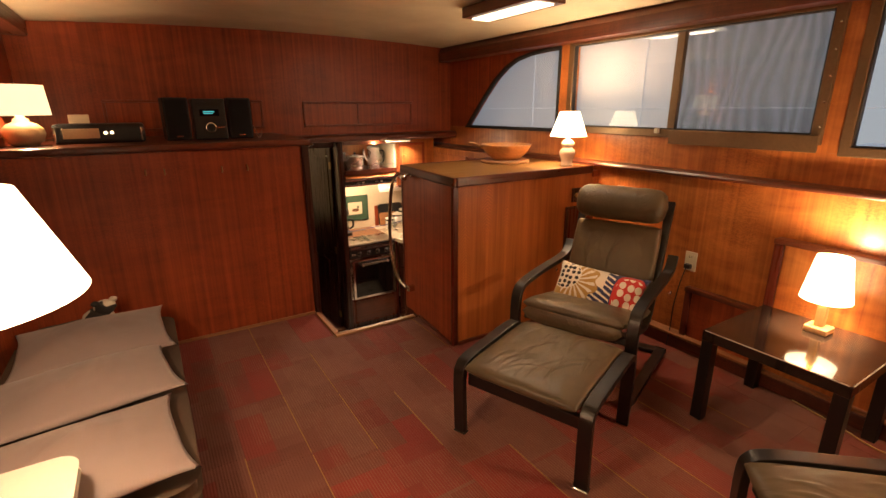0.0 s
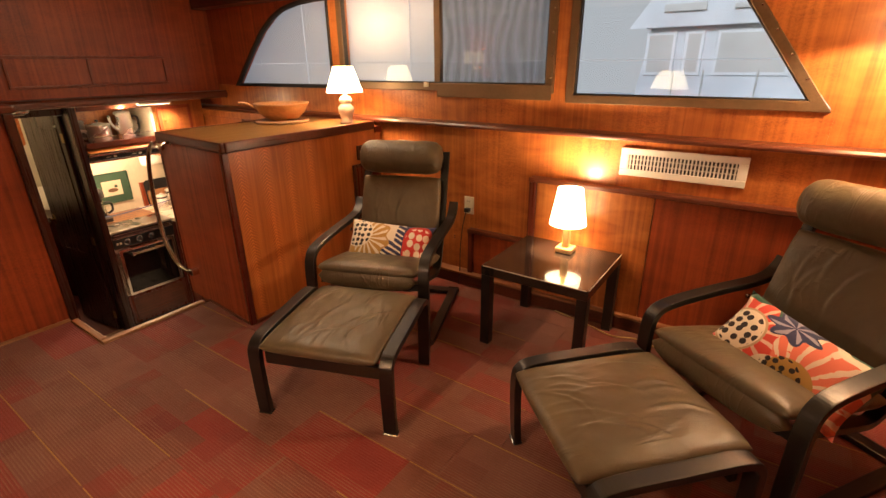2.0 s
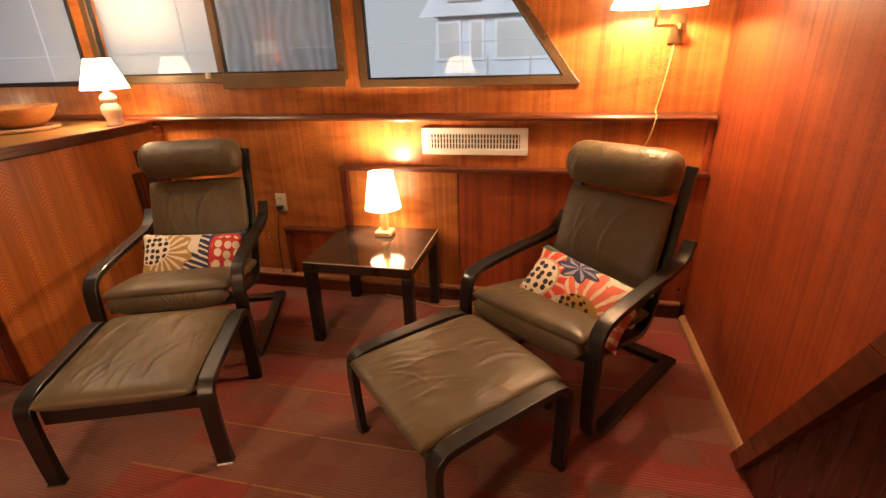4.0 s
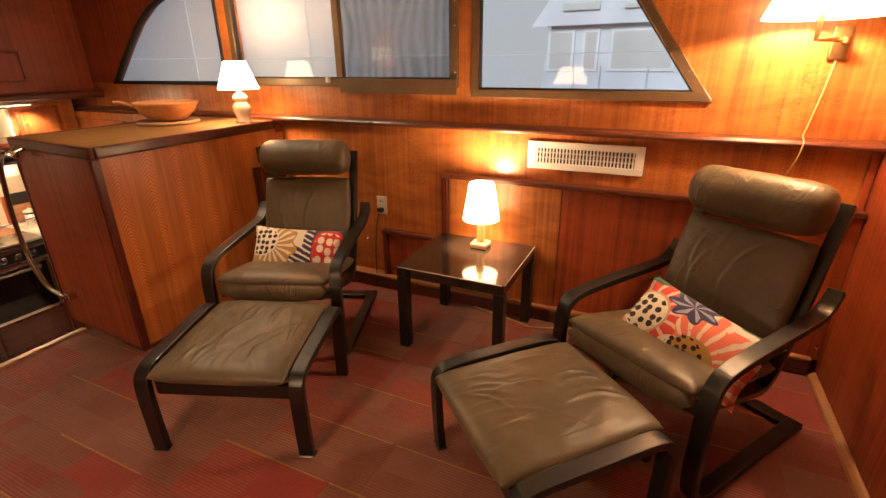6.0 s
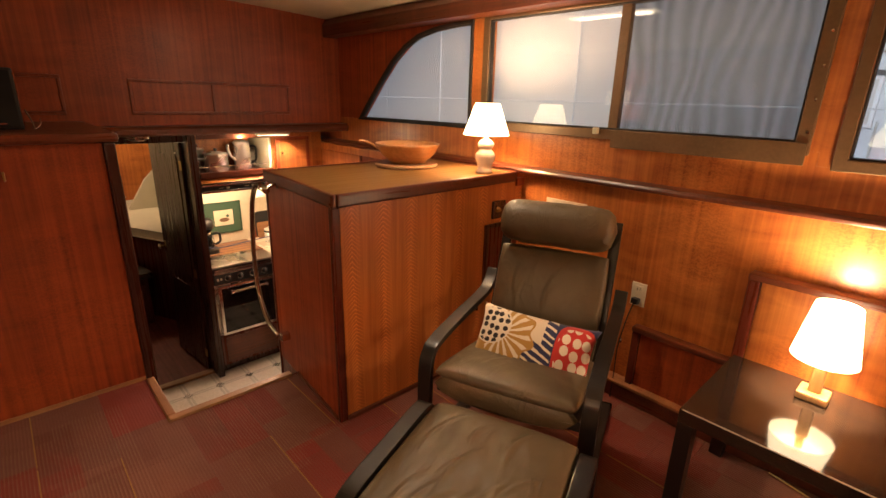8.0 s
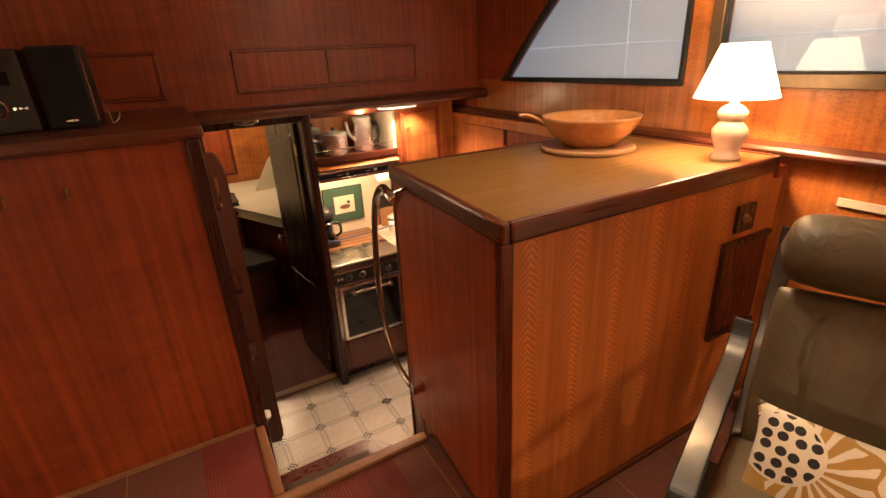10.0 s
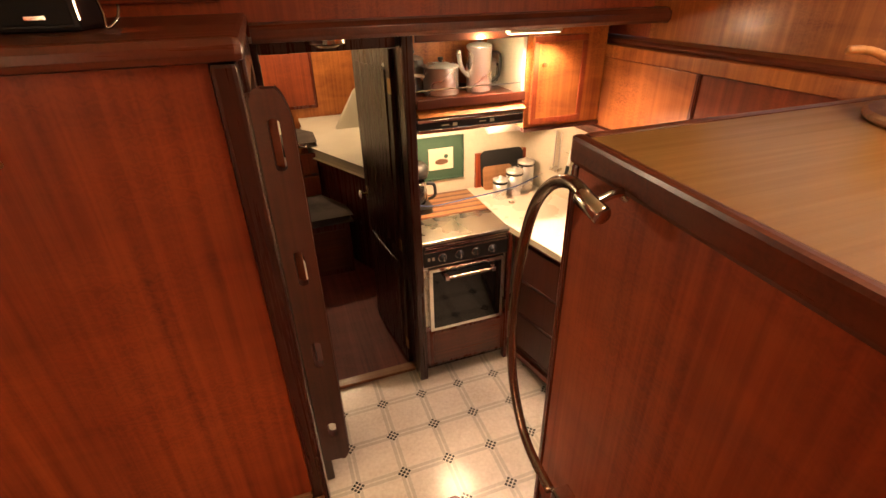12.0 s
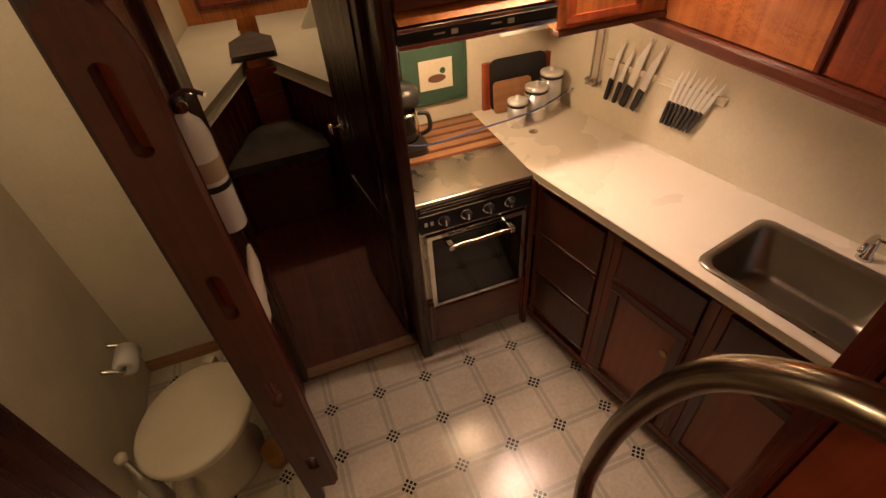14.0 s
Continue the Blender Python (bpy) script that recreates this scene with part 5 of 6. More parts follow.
# ---- galley, below the saloon floor ----
setting("galley_floor", box(0.0, 2.9, 2.53, 4.262, GF - 0.05, GF), VINYL, "cream patterned sheet vinyl floor, glossy", "floor")
setting("head_floor", box(0.0, 0.80, 4.2625, 4.62, GF - 0.05, GF), VINYL, "cream patterned sheet vinyl floor", "floor")
setting("trim_berth_sill", box(0.864, 1.436, 4.20, 4.262, GF + 0.001, GF + 0.022, 0.004), PALEWOOD, "worn pale door sill", "threshold")
step = thing("galley_step", "dark brown step down into the galley", "step")
part("tread", prism([(0.806, 2.53), (1.358, 2.53), (1.358, 2.95), (1.265, 3.05), (0.816, 3.05)], "z", -0.43, -0.40, 0.006), DARKPANEL, step)
part("riser", box(0.82, 1.25, 3.0, 3.02, GF, -0.432), DARKPANEL, step)
part("tread_pad", box(0.85, 1.25, 2.60, 2.98, -0.3995, -0.394, 0.002), SOFA, step, "brown non-slip pad")

# wall planes forward of the galley
setting("wall_galley_back", box(1.44, 2.9, 4.745, 4.78, GF, 1.15), CREAM, "cream laminate galley wall", "wall")
setting("galley_ceiling", box(0.84, 2.9, 3.965, 4.80, 1.125, 1.149), CEILING, "ivory galley overhead", "ceiling")


def F(u, v):
    """A place by the galley's slanted worktop edge: u along it from the stove, v towards the hull."""
    return (2.01 + 0.2083 * u + 0.978 * v, 4.14 - 0.978 * u + 0.2083 * v)


HULL = 0.52
hull = prism([F(-0.75, HULL), F(1.5, HULL), F(1.5, HULL + 0.03), F(-0.75, HULL + 0.03)], "z", GF, 1.06)
setting("wall_galley_side", hull, CREAM, "cream laminate along the hull side", "wall")
setting("galley_side_shelf", prism([(2.56, 2.75), (2.56, 4.3), (2.9, 4.3), (2.9, 2.75)], "z", 1.035, 1.06), MAHOGANY, "mahogany shelf under the window", "shelf")

def sheet(polys, z0, z1):
    """Flat pieces that share their corners, as one slab with closed sides."""
    bm, made, used = bmesh.new(), {}, {}

    def at(p, z):
        k = (round(p[0], 4), round(p[1], 4), z)
        if k not in made:
            made[k] = bm.verts.new(k)
        return made[k]

    for poly in polys:
        bm.faces.new([at(p, z1) for p in poly])
        bm.faces.new([at(p, z0) for p in poly[::-1]])
        for p, q in zip(poly, poly[1:] + poly[:1]):
            k = frozenset(((round(p[0], 4), round(p[1], 4)), (round(q[0], 4), round(q[1], 4))))
            used.setdefault(k, []).append((p, q))
    for es in used.values():
        if len(es) == 1:
            p, q = es[0]
            bm.faces.new((at(p, z1), at(p, z0), at(q, z0), at(q, z1)))
    return bm


worktop = sheet([[(2.0, 4.148), F(0.0, 0.0), F(0.73, 0.0), F(0.73, 0.05), F(0.73, 0.41), F(0.73, HULL), F(-0.68, HULL), (2.0, 4.744)],
                 [F(0.73, 0.0), F(1.20, 0.0), F(1.20, 0.05), F(0.73, 0.05)],
                 [F(0.73, 0.41), F(1.20, 0.41), F(1.20, HULL), F(0.73, HULL)],
                 [F(1.20, 0.0), F(1.46, 0.0), F(1.46, HULL), F(1.20, HULL), F(1.20, 0.41), F(1.20, 0.05)]], 0.082, 0.112)
wtop = thing("worktop", "cream laminate galley worktop with a banded edge", "worktop")
part("slab", worktop, LAMINATE, wtop)
part("edge_strip", prism([F(0.004, -0.006), F(1.46, -0.006), F(1.46, -0.0005), F(0.004, -0.0005)], "z", 0.078, 0.1115, 0.0015), IVORY, wtop, "slightly greyed edge band")

sink = thing("sink", "stainless steel sink let into the worktop", "sink")
bm = bmesh.new()
loops = []
for w, d, r, z in ((0.49, 0.385, 0.05, 0.1125), (0.49, 0.385, 0.05, 0.1165), (0.445, 0.335, 0.05, 0.1165), (0.435, 0.325, 0.05, 0.108), (0.40, 0.29, 0.06, -0.045), (0.36, 0.25, 0.06, -0.058)):
    loops.append([bm.verts.new((x, y, z)) for x, y in rounded(w, d, r)])
for a, b in zip(loops, loops[1:]):
    for i in range(len(a)):
        j = (i + 1) % len(a)
        bm.faces.new((a[i], a[j], b[j], b[i]))
bm.faces.new(loops[-1])
cu = F(0.965, 0.23)
SM = pose(cu[0], cu[1], 0, 0, 0, -78)
basin = part("basin", bm, plain("dull_sink_steel", (0.29, 0.255, 0.21), 0.30, 1.0, 0.15, 60, 0.05), sink, smooth=True)
basin.matrix_basis = SM
part("drain", lathe([(0.038, 0), (0.036, 0.003), (0.024, 0.001), (0, 0.001)], 24), CHROME, sink).matrix_basis = SM @ pose(0, -0.02, -0.0575)
tap = thing("tap", "small chrome tap behind the sink", "tap", SM @ pose(0.05, 0.235, 0.112))
part("body", lathe([(0, 0), (0.024, 0), (0.022, 0.01), (0.014, 0.02), (0.013, 0.07), (0, 0.075)], 20), CHROME, tap, smooth=True)
part("spout", tube([(0, 0, 0.06), (0, -0.03, 0.10), (0, -0.09, 0.11), (0, -0.12, 0.09)], 0.009, 12), CHROME, tap, smooth=True)
part("lever", tube([(0, 0, 0.075), (0.04, -0.01, 0.085)], 0.006, 10, curved=False), CHROME, tap)
solid("drain_plug", lathe([(0, 0), (0.02, 0), (0.021, 0.004), (0.012, 0.006), (0.006, 0.012), (0, 0.013)], 20), CHROME, "small metal drain plug on the worktop", "plug", Matrix.Translation((2.17, 4.42, 0.1125)), True)


# base cabinets under the slanted worktop
def face(u0, u1, z0, z1, v0, v1, bevel=0.0):
    return soften(prism([F(u0, v0), F(u1, v0), F(u1, v1), F(u0, v1)], "z", z0, z1), bevel) if bevel else prism([F(u0, v0), F(u1, v0), F(u1, v1), F(u0, v1)], "z", z0, z1)


def base_unit(u0, u1, kind, label):
    t = thing("base_cabinet", label, "cabinet")
    part("body", face(u0, u1, GF + 0.05, 0.080 if kind == "drawers" else -0.09, 0.04, 0.30), CABDARK, t)
    if kind != "drawers":
        part("apron", face(u0, u1, -0.0895, 0.080, 0.0395, 0.046), CABDARK, t)
    part("plinth", face(u0, u1, GF, GF + 0.049, 0.07, 0.30), DARKWOOD, t)
    for z0, z1 in ((GF + 0.05, GF + 0.09), (0.045, 0.080)):
        part("rail", face(u0, u1, z0, z1, 0.022, 0.039, 0.003), CABFRAME, t)
    for a, b in ((u0, u0 + 0.035), (u1 - 0.035, u1)):
        part("stile", face(a, b, GF + 0.0905, 0.0445, 0.022, 0.039, 0.003), CABFRAME, t)
    if kind == "drawers":
        z, hs = 0.035, (0.23, 0.23, 0.25)
        for h in hs:
            part("drawer_front", face(u0 + 0.04, u1 - 0.04, z - h + 0.012, z, 0.012, 0.036, 0.006), CABDARK, t)
            z -= h + 0.004
    else:
        part("drawer_front", face(u0 + 0.04, u1 - 0.04, -0.135, 0.035, 0.016, 0.036, 0.006), CABDARK, t)
        d = part("door", face(u0 + 0.04, u1 - 0.04, GF + 0.10, -0.150, 0.016, 0.036, 0.005), CABDOOR, t)
        for a in ((u0 + 0.045, u1 - 0.045, -0.19, -0.155), (u0 + 0.045, u1 - 0.045, GF + 0.105, GF + 0.14), (u0 + 0.045, u0 + 0.08, GF + 0.141, -0.191), (u1 - 0.08, u1 - 0.045, GF + 0.141, -0.191)):
            part("door_moulding", face(*a, 0.005, 0.0155, 0.003), CABDARK, d)
        kx, ky = F(u1 - 0.10, 0.004)
        part("handle", lathe([(0.016, 0), (0.016, 0.004), (0.012, 0.006), (0.0, 0.006)], 16), BRASS, d, "round brass pull").matrix_basis = pose(kx, ky, -0.30, 0, -90, 12)


base_unit(0.03, 0.44, "drawers", "dark mahogany drawer unit under the worktop")
base_unit(0.442, 0.86, "door", "mahogany sink cabinet with framed door")
base_unit(0.862, 1.28, "door", "mahogany sink cabinet with framed door")

# ---- stove and what is round it ----
stove = thing("stove", "small steel galley stove with black glass oven", "stove")
SX0, SX1, SY = 1.495, 1.990, 4.105
part("body", box(SX0, SX1, SY + 0.03, 4.40, -0.47, 0.095), STEEL, stove)
part("top_lid", box(SX0 - 0.012, 1.996, SY - 0.005, 4.385, 0.098, 0.116, 0.005), STEEL, stove, "closed brushed steel lid")
part("vent_strip", box(SX0, SX1, SY + 0.012, SY + 0.029, 0.058, 0.096), BLACK, stove)
for z in (0.064, 0.078):
    part("vent_bar", box(SX0 + 0.01, SX1 - 0.01, SY + 0.004, SY + 0.0115, z, z + 0.008, 0.002), CHROME, stove)
part("control_panel", box(SX0, SX1, SY + 0.002, SY + 0.0295, -0.038, 0.055, 0.004), BLACK, stove)
for z in (-0.040, 0.050):
    part("trim_strip", box(SX0, SX1, SY - 0.004, SY + 0.0015, z, z + 0.008, 0.002), CHROME, stove)
for k in range(4):
    kn = part("knob", lathe([(0.024, 0), (0.023, 0.006), (0.017, 0.010), (0.015, 0.024), (0, 0.026)], 22), BLACK, stove, "black knob with chrome ring", True)
    kn.matrix_basis = pose(1.60 + 0.098 * k, SY + 0.0015, 0.010, 90)
    part("knob_ring", lathe([(0.026, 0), (0.026, 0.004), (0.022, 0.006), (0.022, 0)], 22), CHROME, kn)
    part("pointer", box(-0.003, 0.003, -0.015, 0.015, 0.0262, 0.0275), CHROME, kn)
for x in (1.515, 1.54):
    part("switch", box(x, x + 0.014, SY - 0.004, SY + 0.0018, 0.0, 0.018, 0.002), IVORY, stove)
door = part("oven_door", box(SX0 + 0.02, SX1 - 0.02, SY - 0.012, SY + 0.029, -0.470, -0.048, 0.004), CHROME, stove, "oven door with bright frame")
part("oven_glass", box(SX0 + 0.042, SX1 - 0.042, SY - 0.0165, SY - 0.0125, -0.446, -0.072, 0.002), BLACKGLASS, door, "black glass")
hd = part("handle", tube([(1.60, SY - 0.055, -0.092), (1.885, SY - 0.055, -0.092)], 0.0105, 14, curved=False), PEWTER, door, "copper-toned bar handle")
for x in (1.605, 1.88):
    part("handle_end", box(x - 0.012, x + 0.012, SY - 0.066, SY - 0.017, -0.104, -0.080, 0.004), CHROME, hd)
bp = thing("stove_plinth", "mahogany panel below the stove", "panel")
part("panel", box(1.492, 2.0, SY + 0.005, SY + 0.03, -0.742, -0.475, 0.003), DARKPANEL, bp)
part("kick", box(1.492, 2.02, SY + 0.080, SY + 0.10, GF, -0.70), DARKWOOD, bp)
part("inset", box(1.53, 1.96, SY - 0.001, SY + 0.0045, -0.72, -0.50, 0.002), MAHOGANY_CROSS, bp)
part("side_post", box(1.998, 2.022, SY + 0.0, SY + 0.04, GF, 0.08, 0.004), DARKPANEL, bp)

setting("trim_stove_post", box(1.437, 1.488, 4.095, 4.19, GF, 1.124, 0.010), DARKWOOD, "dark mahogany post beside the stove", "post")
setting("wall_stove_side", box(1.440, 1.488, 4.1905, 4.744, GF, 1.124), DARKWOOD, "dark mahogany partition", "wall")
setting("trim_berth_post", box(0.80, 0.862, 4.20, 4.27, GF, 1.124, 0.008), DARKWOOD, "dark mahogany door post", "post")
setting("trim_berth_head", box(0.8625, 1.4365, 4.20, 4.27, 1.06, 1.124, 0.006), DARKWOOD, "dark mahogany door head", "beam")

block = thing("butcher_block", "striped butcher-block board behind the stove", "board")
for k in range(16):
    y = 4.388 + k * 0.0217
    part("strip", box(1.492, 1.998, y, y + 0.0212, 0.085, 0.1135, 0.001), PALEWOOD if k % 3 else MAHOGANY_CROSS, block)

# pot shelf, hood and cupboards
shelf = thing("pot_shelf", "open mahogany pot shelf over the hood", "shelf")
part("bottom", box(1.49, 2.03, 4.095, 4.50, 0.812, 0.832), MAHOGANY_CROSS, shelf)
part("back", box(1.49, 2.03, 4.50, 4.515, 0.80, 1.124), MAHOGANY_WARM, shelf)
part("side", box(2.012, 2.03, 4.095, 4.4995, 0.8325, 1.124), CREAM, shelf, "pale side panel")
part("fiddle", box(1.49, 2.03, 4.080, 4.0945, 0.806, 0.848, 0.004), MAHOGANY_CROSS, shelf)
part("face_rail", box(1.49, 2.03, 4.078, 4.0945, 1.085, 1.124, 0.004), MAHOGANY_CROSS, shelf)
part("wire_guard", tube([(1.49, 4.10, 0.885), (2.01, 4.10, 0.885)], 0.003, 8, curved=False), CHROME, shelf)
tl = thing("shelf_light", "small lit lamp at the shelf's corner", "lamp")
part("housing", box(1.90, 2.16, 4.012, 4.060, 1.106, 1.124, 0.004), IVORY, tl)
part("tube", box(1.91, 2.15, 4.018, 4.054, 1.102, 1.1055), TUBE, tl, "glowing strip")


def pot(x, y, r, h, label, spout=False):
    t = thing("pot", label, "pot", Matrix.Translation((x, y, 0.8325)), "pots on the shelf")
    part("body", lathe([(0, 0), (r * 0.94, 0), (r, 0.01), (r, h), (r + 0.004, h + 0.003), (r - 0.003, h + 0.002), (r - 0.004, 0.01), (0, 0.008)], 32), POTSTEEL, t, smooth=True)
    part("lid", lathe([(r + 0.002, h + 0.004), (r * 0.85, h + 0.014), (r * 0.2, h + 0.022), (0, h + 0.023)], 32), POTSTEEL, t, smooth=True)
    part("lid_knob", lathe([(0.006, h + 0.022), (0.014, h + 0.034), (0.012, h + 0.044), (0, h + 0.046)], 16), BLACK, t)
    part("handle", tube([(-r, 0, h * 0.7), (-r - 0.06, -0.02, h * 0.8), (-r - 0.10, -0.04, h * 0.95)] if not spout else [(r, 0, h * 0.85), (r + 0.045, 0, h * 0.8), (r + 0.045, 0, h * 0.35), (r, 0, h * 0.2)], 0.008, 10), BLACK if spout else POTSTEEL, t, smooth=True)
    if spout:
        part("spout", tube([(-r * 0.9, -0.01, h * 0.35), (-r - 0.04, -0.02, h * 0.6), (-r - 0.055, -0.025, h * 0.95)], 0.011, 10), POTSTEEL, t, smooth=True)


pot(1.665, 4.26, 0.085, 0.125, "stainless saucepan with lid on the shelf")
pot(1.86, 4.25, 0.062, 0.205, "tall stainless coffee pot on the shelf", True)
pot(1.56, 4.38, 0.055, 0.15, "stainless pot at the back of the shelf")
pot(1.955, 4.36, 0.045, 0.12, "small stainless jug on the shelf", True)

hood = thing("range_hood", "shallow range hood with black and chrome front", "range hood")
part("canopy", box(1.49, 2.028, 4.12, 4.60, 0.70, 0.806), BLACK, hood)
part("wood_front", prism([(4.060, 0.772), (4.118, 0.805), (4.118, 0.760)], "x", 1.49, 2.028), MAHOGANY_WARM, hood, "sloping mahogany front")
part("chrome_band", box(1.49, 2.028, 4.085, 4.1195, 0.742, 0.757, 0.003), CHROME, hood)
part("black_band", box(1.49, 2.028, 4.09, 4.1195, 0.712, 0.7415, 0.002), BLACK, hood)
part("lower_band", box(1.49, 2.028, 4.082, 4.1195, 0.694, 0.7115, 0.003), CHROME, hood)
for x in (1.66, 1.85):
    part("switch", box(x, x + 0.022, 4.084, 4.0895, 0.719, 0.734, 0.002), IVORY, hood)
    part("marking", box(x - 0.055, x - 0.02, 4.0885, 4.0898, 0.724, 0.728), IVORY, hood)
part("lens", box(1.68, 1.82, 4.26, 4.40, 0.696, 0.6995), TUBE, hood, "glowing lens")

cup = thing("wall_cupboard", "mahogany wall cupboard with framed door", "cupboard")
part("body", box(2.034, 2.47, 4.115, 4.74, 0.665, 1.124), MAHOGANY_WARM, cup)
part("face_frame", box(2.034, 2.47, 4.096, 4.1145, 0.665, 1.124, 0.003), MAHOGANY_WARM, cup)
cd = part("door", box(2.06, 2.345, 4.078, 4.0955, 0.685, 1.085, 0.005), MAHOGANY_WARM, cup)
for a in ((2.06, 2.345, 0.685, 0.712), (2.06, 2.345, 1.058, 1.085), (2.06, 2.087, 0.7125, 1.0575), (2.318, 2.345, 0.7125, 1.0575)):
    part("door_moulding", box(a[0], a[1], 4.070, 4.0775, a[2], a[3], 0.003), MAHOGANY, cd)
part("handle", lathe([(0.012, 0), (0.010, 0.01), (0.013, 0.018), (0, 0.021)], 16), BRASS, cd, "small brass knob").matrix_basis = pose(2.115, 4.0695, 0.96, 90)
part("bottom_edge", box(2.034, 2.47, 4.082, 4.12, 0.645, 0.6645, 0.005), MAHOGANY_CROSS, cup)

side = thing("sliding_cupboard", "long mahogany cupboard with two sliding doors", "cupboard")
part("body", box(2.49, 2.62, 2.78, 4.40, 0.590, 1.030), MAHOGANY, side)
part("top_rail", box(2.465, 2.4895, 2.78, 4.40, 0.975, 1.030, 0.004), MAHOGANY_WARM, side)
part("bottom_rail", box(2.452, 2.4895, 2.78, 4.40, 0.585, 0.635, 0.012), MAHOGANY_LONG, side)
part("stile", box(2.470, 2.4895, 4.20, 4.40, 0.6355, 0.9745, 0.003), MAHOGANY_WARM, side)
for y0, y1, x, wood in ((3.50, 4.195, 2.478, GOLDPANEL), (2.80, 3.51, 2.484, REDPANEL)):
    d = part("sliding_door", box(x - 0.005, x, y0, y1, 0.640, 0.970, 0.002), wood, side)
    part("edge_bead", box(x - 0.010, x - 0.0052, y0, y0 + 0.016, 0.640, 0.970, 0.002), DARKPANEL, d)
    part("edge_bead", box(x - 0.010, x - 0.0052, y1 - 0.016, y1, 0.640, 0.970, 0.002), DARKPANEL, d)
part("socket_plate", box(2.462, 2.4695, 4.255, 4.295, 0.675, 0.785, 0.003), BLACK, side, "black socket plate")

towel = thing("paper_towel", "white paper towel roll under the cupboard", "paper towel")
part("roll", moved(lathe([(0.02, -0.13), (0.048, -0.13), (0.048, 0.13), (0.02, 0.13), (0.02, -0.13)], 28), pose(2.16, 4.50, 0.585, 0, 90)), WHITE, towel, smooth=True)
for x in (2.025, 2.293):
    part("bracket", box(x - 0.003, x + 0.003, 4.47, 4.53, 0.565, 0.644, 0.002), WHITE, towel)

pic = thing("framed_picture", "small framed bird print with wide green mat", "picture")
PX0, PX1, PZ0, PZ1 = 1.655, 1.972, 0.205, 0.485
part("mat", box(PX0 + 0.012, PX1 - 0.012, 4.732, 4.738, PZ0 + 0.012, PZ1 - 0.012), GREENMAT, pic, "dark green mat")
part("print", box(1.738, 1.90, 4.7285, 4.7315, 0.275, 0.412), PAPER, pic, "cream print")
part("drawing", moved(lathe([(0, -0.0006), (0.044, -0.0006), (0.044, 0.0006), (0, 0.0006)], 24, squash=0.42), pose(1.822, 4.7275, 0.325, 90)), DUCKBROWN, pic, "brown oval shape")
part("drawing", moved(lathe([(0, -0.0006), (0.014, -0.0006), (0.014, 0.0006), (0, 0.0006)], 20), pose(1.852, 4.7275, 0.358, 90)), GREENMAT, pic, "small dark round shape")
for a in ((PX0, PX1, PZ0, PZ0 + 0.0115), (PX0, PX1, PZ1 - 0.0115, PZ1), (PX0, PX0 + 0.0115, PZ0 + 0.012, PZ1 - 0.012), (PX1 - 0.0115, PX1, PZ0 + 0.012, PZ1 - 0.012)):
    part("frame", box(a[0], a[1], 4.724, 4.7435, a[2], a[3], 0.002), GREENMAT, pic)

coffee = thing("coffee_maker", "black coffee maker with glass jug", "coffee maker", Matrix.Translation((1.60, 4.55, 0.1145)))
part("base", prism(rounded(0.15, 0.20, 0.04), "z", 0, 0.03, 0.004), BLACK, coffee)
part("tower", box(-0.065, 0.065, 0.03, 0.095, 0.0305, 0.24, 0.012), BLACK, coffee)
part("head", lathe([(0, 0.205), (0.066, 0.205), (0.074, 0.225), (0.070, 0.265), (0.05, 0.285), (0, 0.29)], 28), BLACK, coffee, smooth=True)
part("jug", lathe([(0.045, 0.032), (0.062, 0.06), (0.060, 0.12), (0.048, 0.165), (0.050, 0.175), (0.046, 0.175), (0.044, 0.165), (0.056, 0.12), (0.058, 0.06), (0.040, 0.036), (0, 0.034)], 28), CLEAR, coffee, "clear glass jug", True)
part("jug_handle", tube([(0.055, -0.02, 0.16), (0.095, -0.035, 0.155), (0.10, -0.04, 0.09), (0.065, -0.02, 0.06)], 0.010, 10), BLACK, coffee, smooth=True)
part("jug_band", lathe([(0.0505, 0.16), (0.0525, 0.162), (0.0525, 0.172), (0.0505, 0.174)], 28), CHROME, coffee)

bd = thing("cutting_board", "striped wooden cutting board leaning on the wall", "board")
for k in range(9):
    part("strip", box(2.055 + 0.042 * k, 2.055 + 0.042 * k + 0.0415, 4.722, 4.742, 0.114, 0.345), LAMPWOOD if k % 2 else MAHOGANY, bd)
solid("black_board", moved(prism(rounded(0.30, 0.245, 0.035), "z", -0.004, 0.004, 0.002), pose(2.235, 4.705, 0.237, 84)), BLACK, "black plastic cutting board leaning on the wall", "board")
solid("small_board", moved(prism(rounded(0.20, 0.15, 0.02), "z", -0.004, 0.004, 0.002), pose(2.19, 4.675, 0.190, 82)), PALEWOOD, "small pale wooden board leaning on the wall", "board")


def jar(x, y, r, h):
    t = thing("canister", "polished steel canister with domed lid", "canister", Matrix.Translation((x, y, 0.1125)), "canisters")
    part("body", lathe([(0, 0), (r - 0.003, 0), (r, 0.004), (r, h), (0, h)], 28), POTSTEEL, t, smooth=True)
    part("rim", lathe([(r + 0.0005, h - 0.012), (r + 0.003, h - 0.010), (r + 0.003, h), (r + 0.0005, h + 0.001)], 28), BLACK, t, "dark seal")
    part("lid", lathe([(0, h + 0.002), (r + 0.003, h + 0.002), (r + 0.003, h + 0.014), (r * 0.7, h + 0.022), (0.012, h + 0.024), (0.012, h + 0.034), (0, h + 0.036)], 28), BLADE, t, smooth=True)


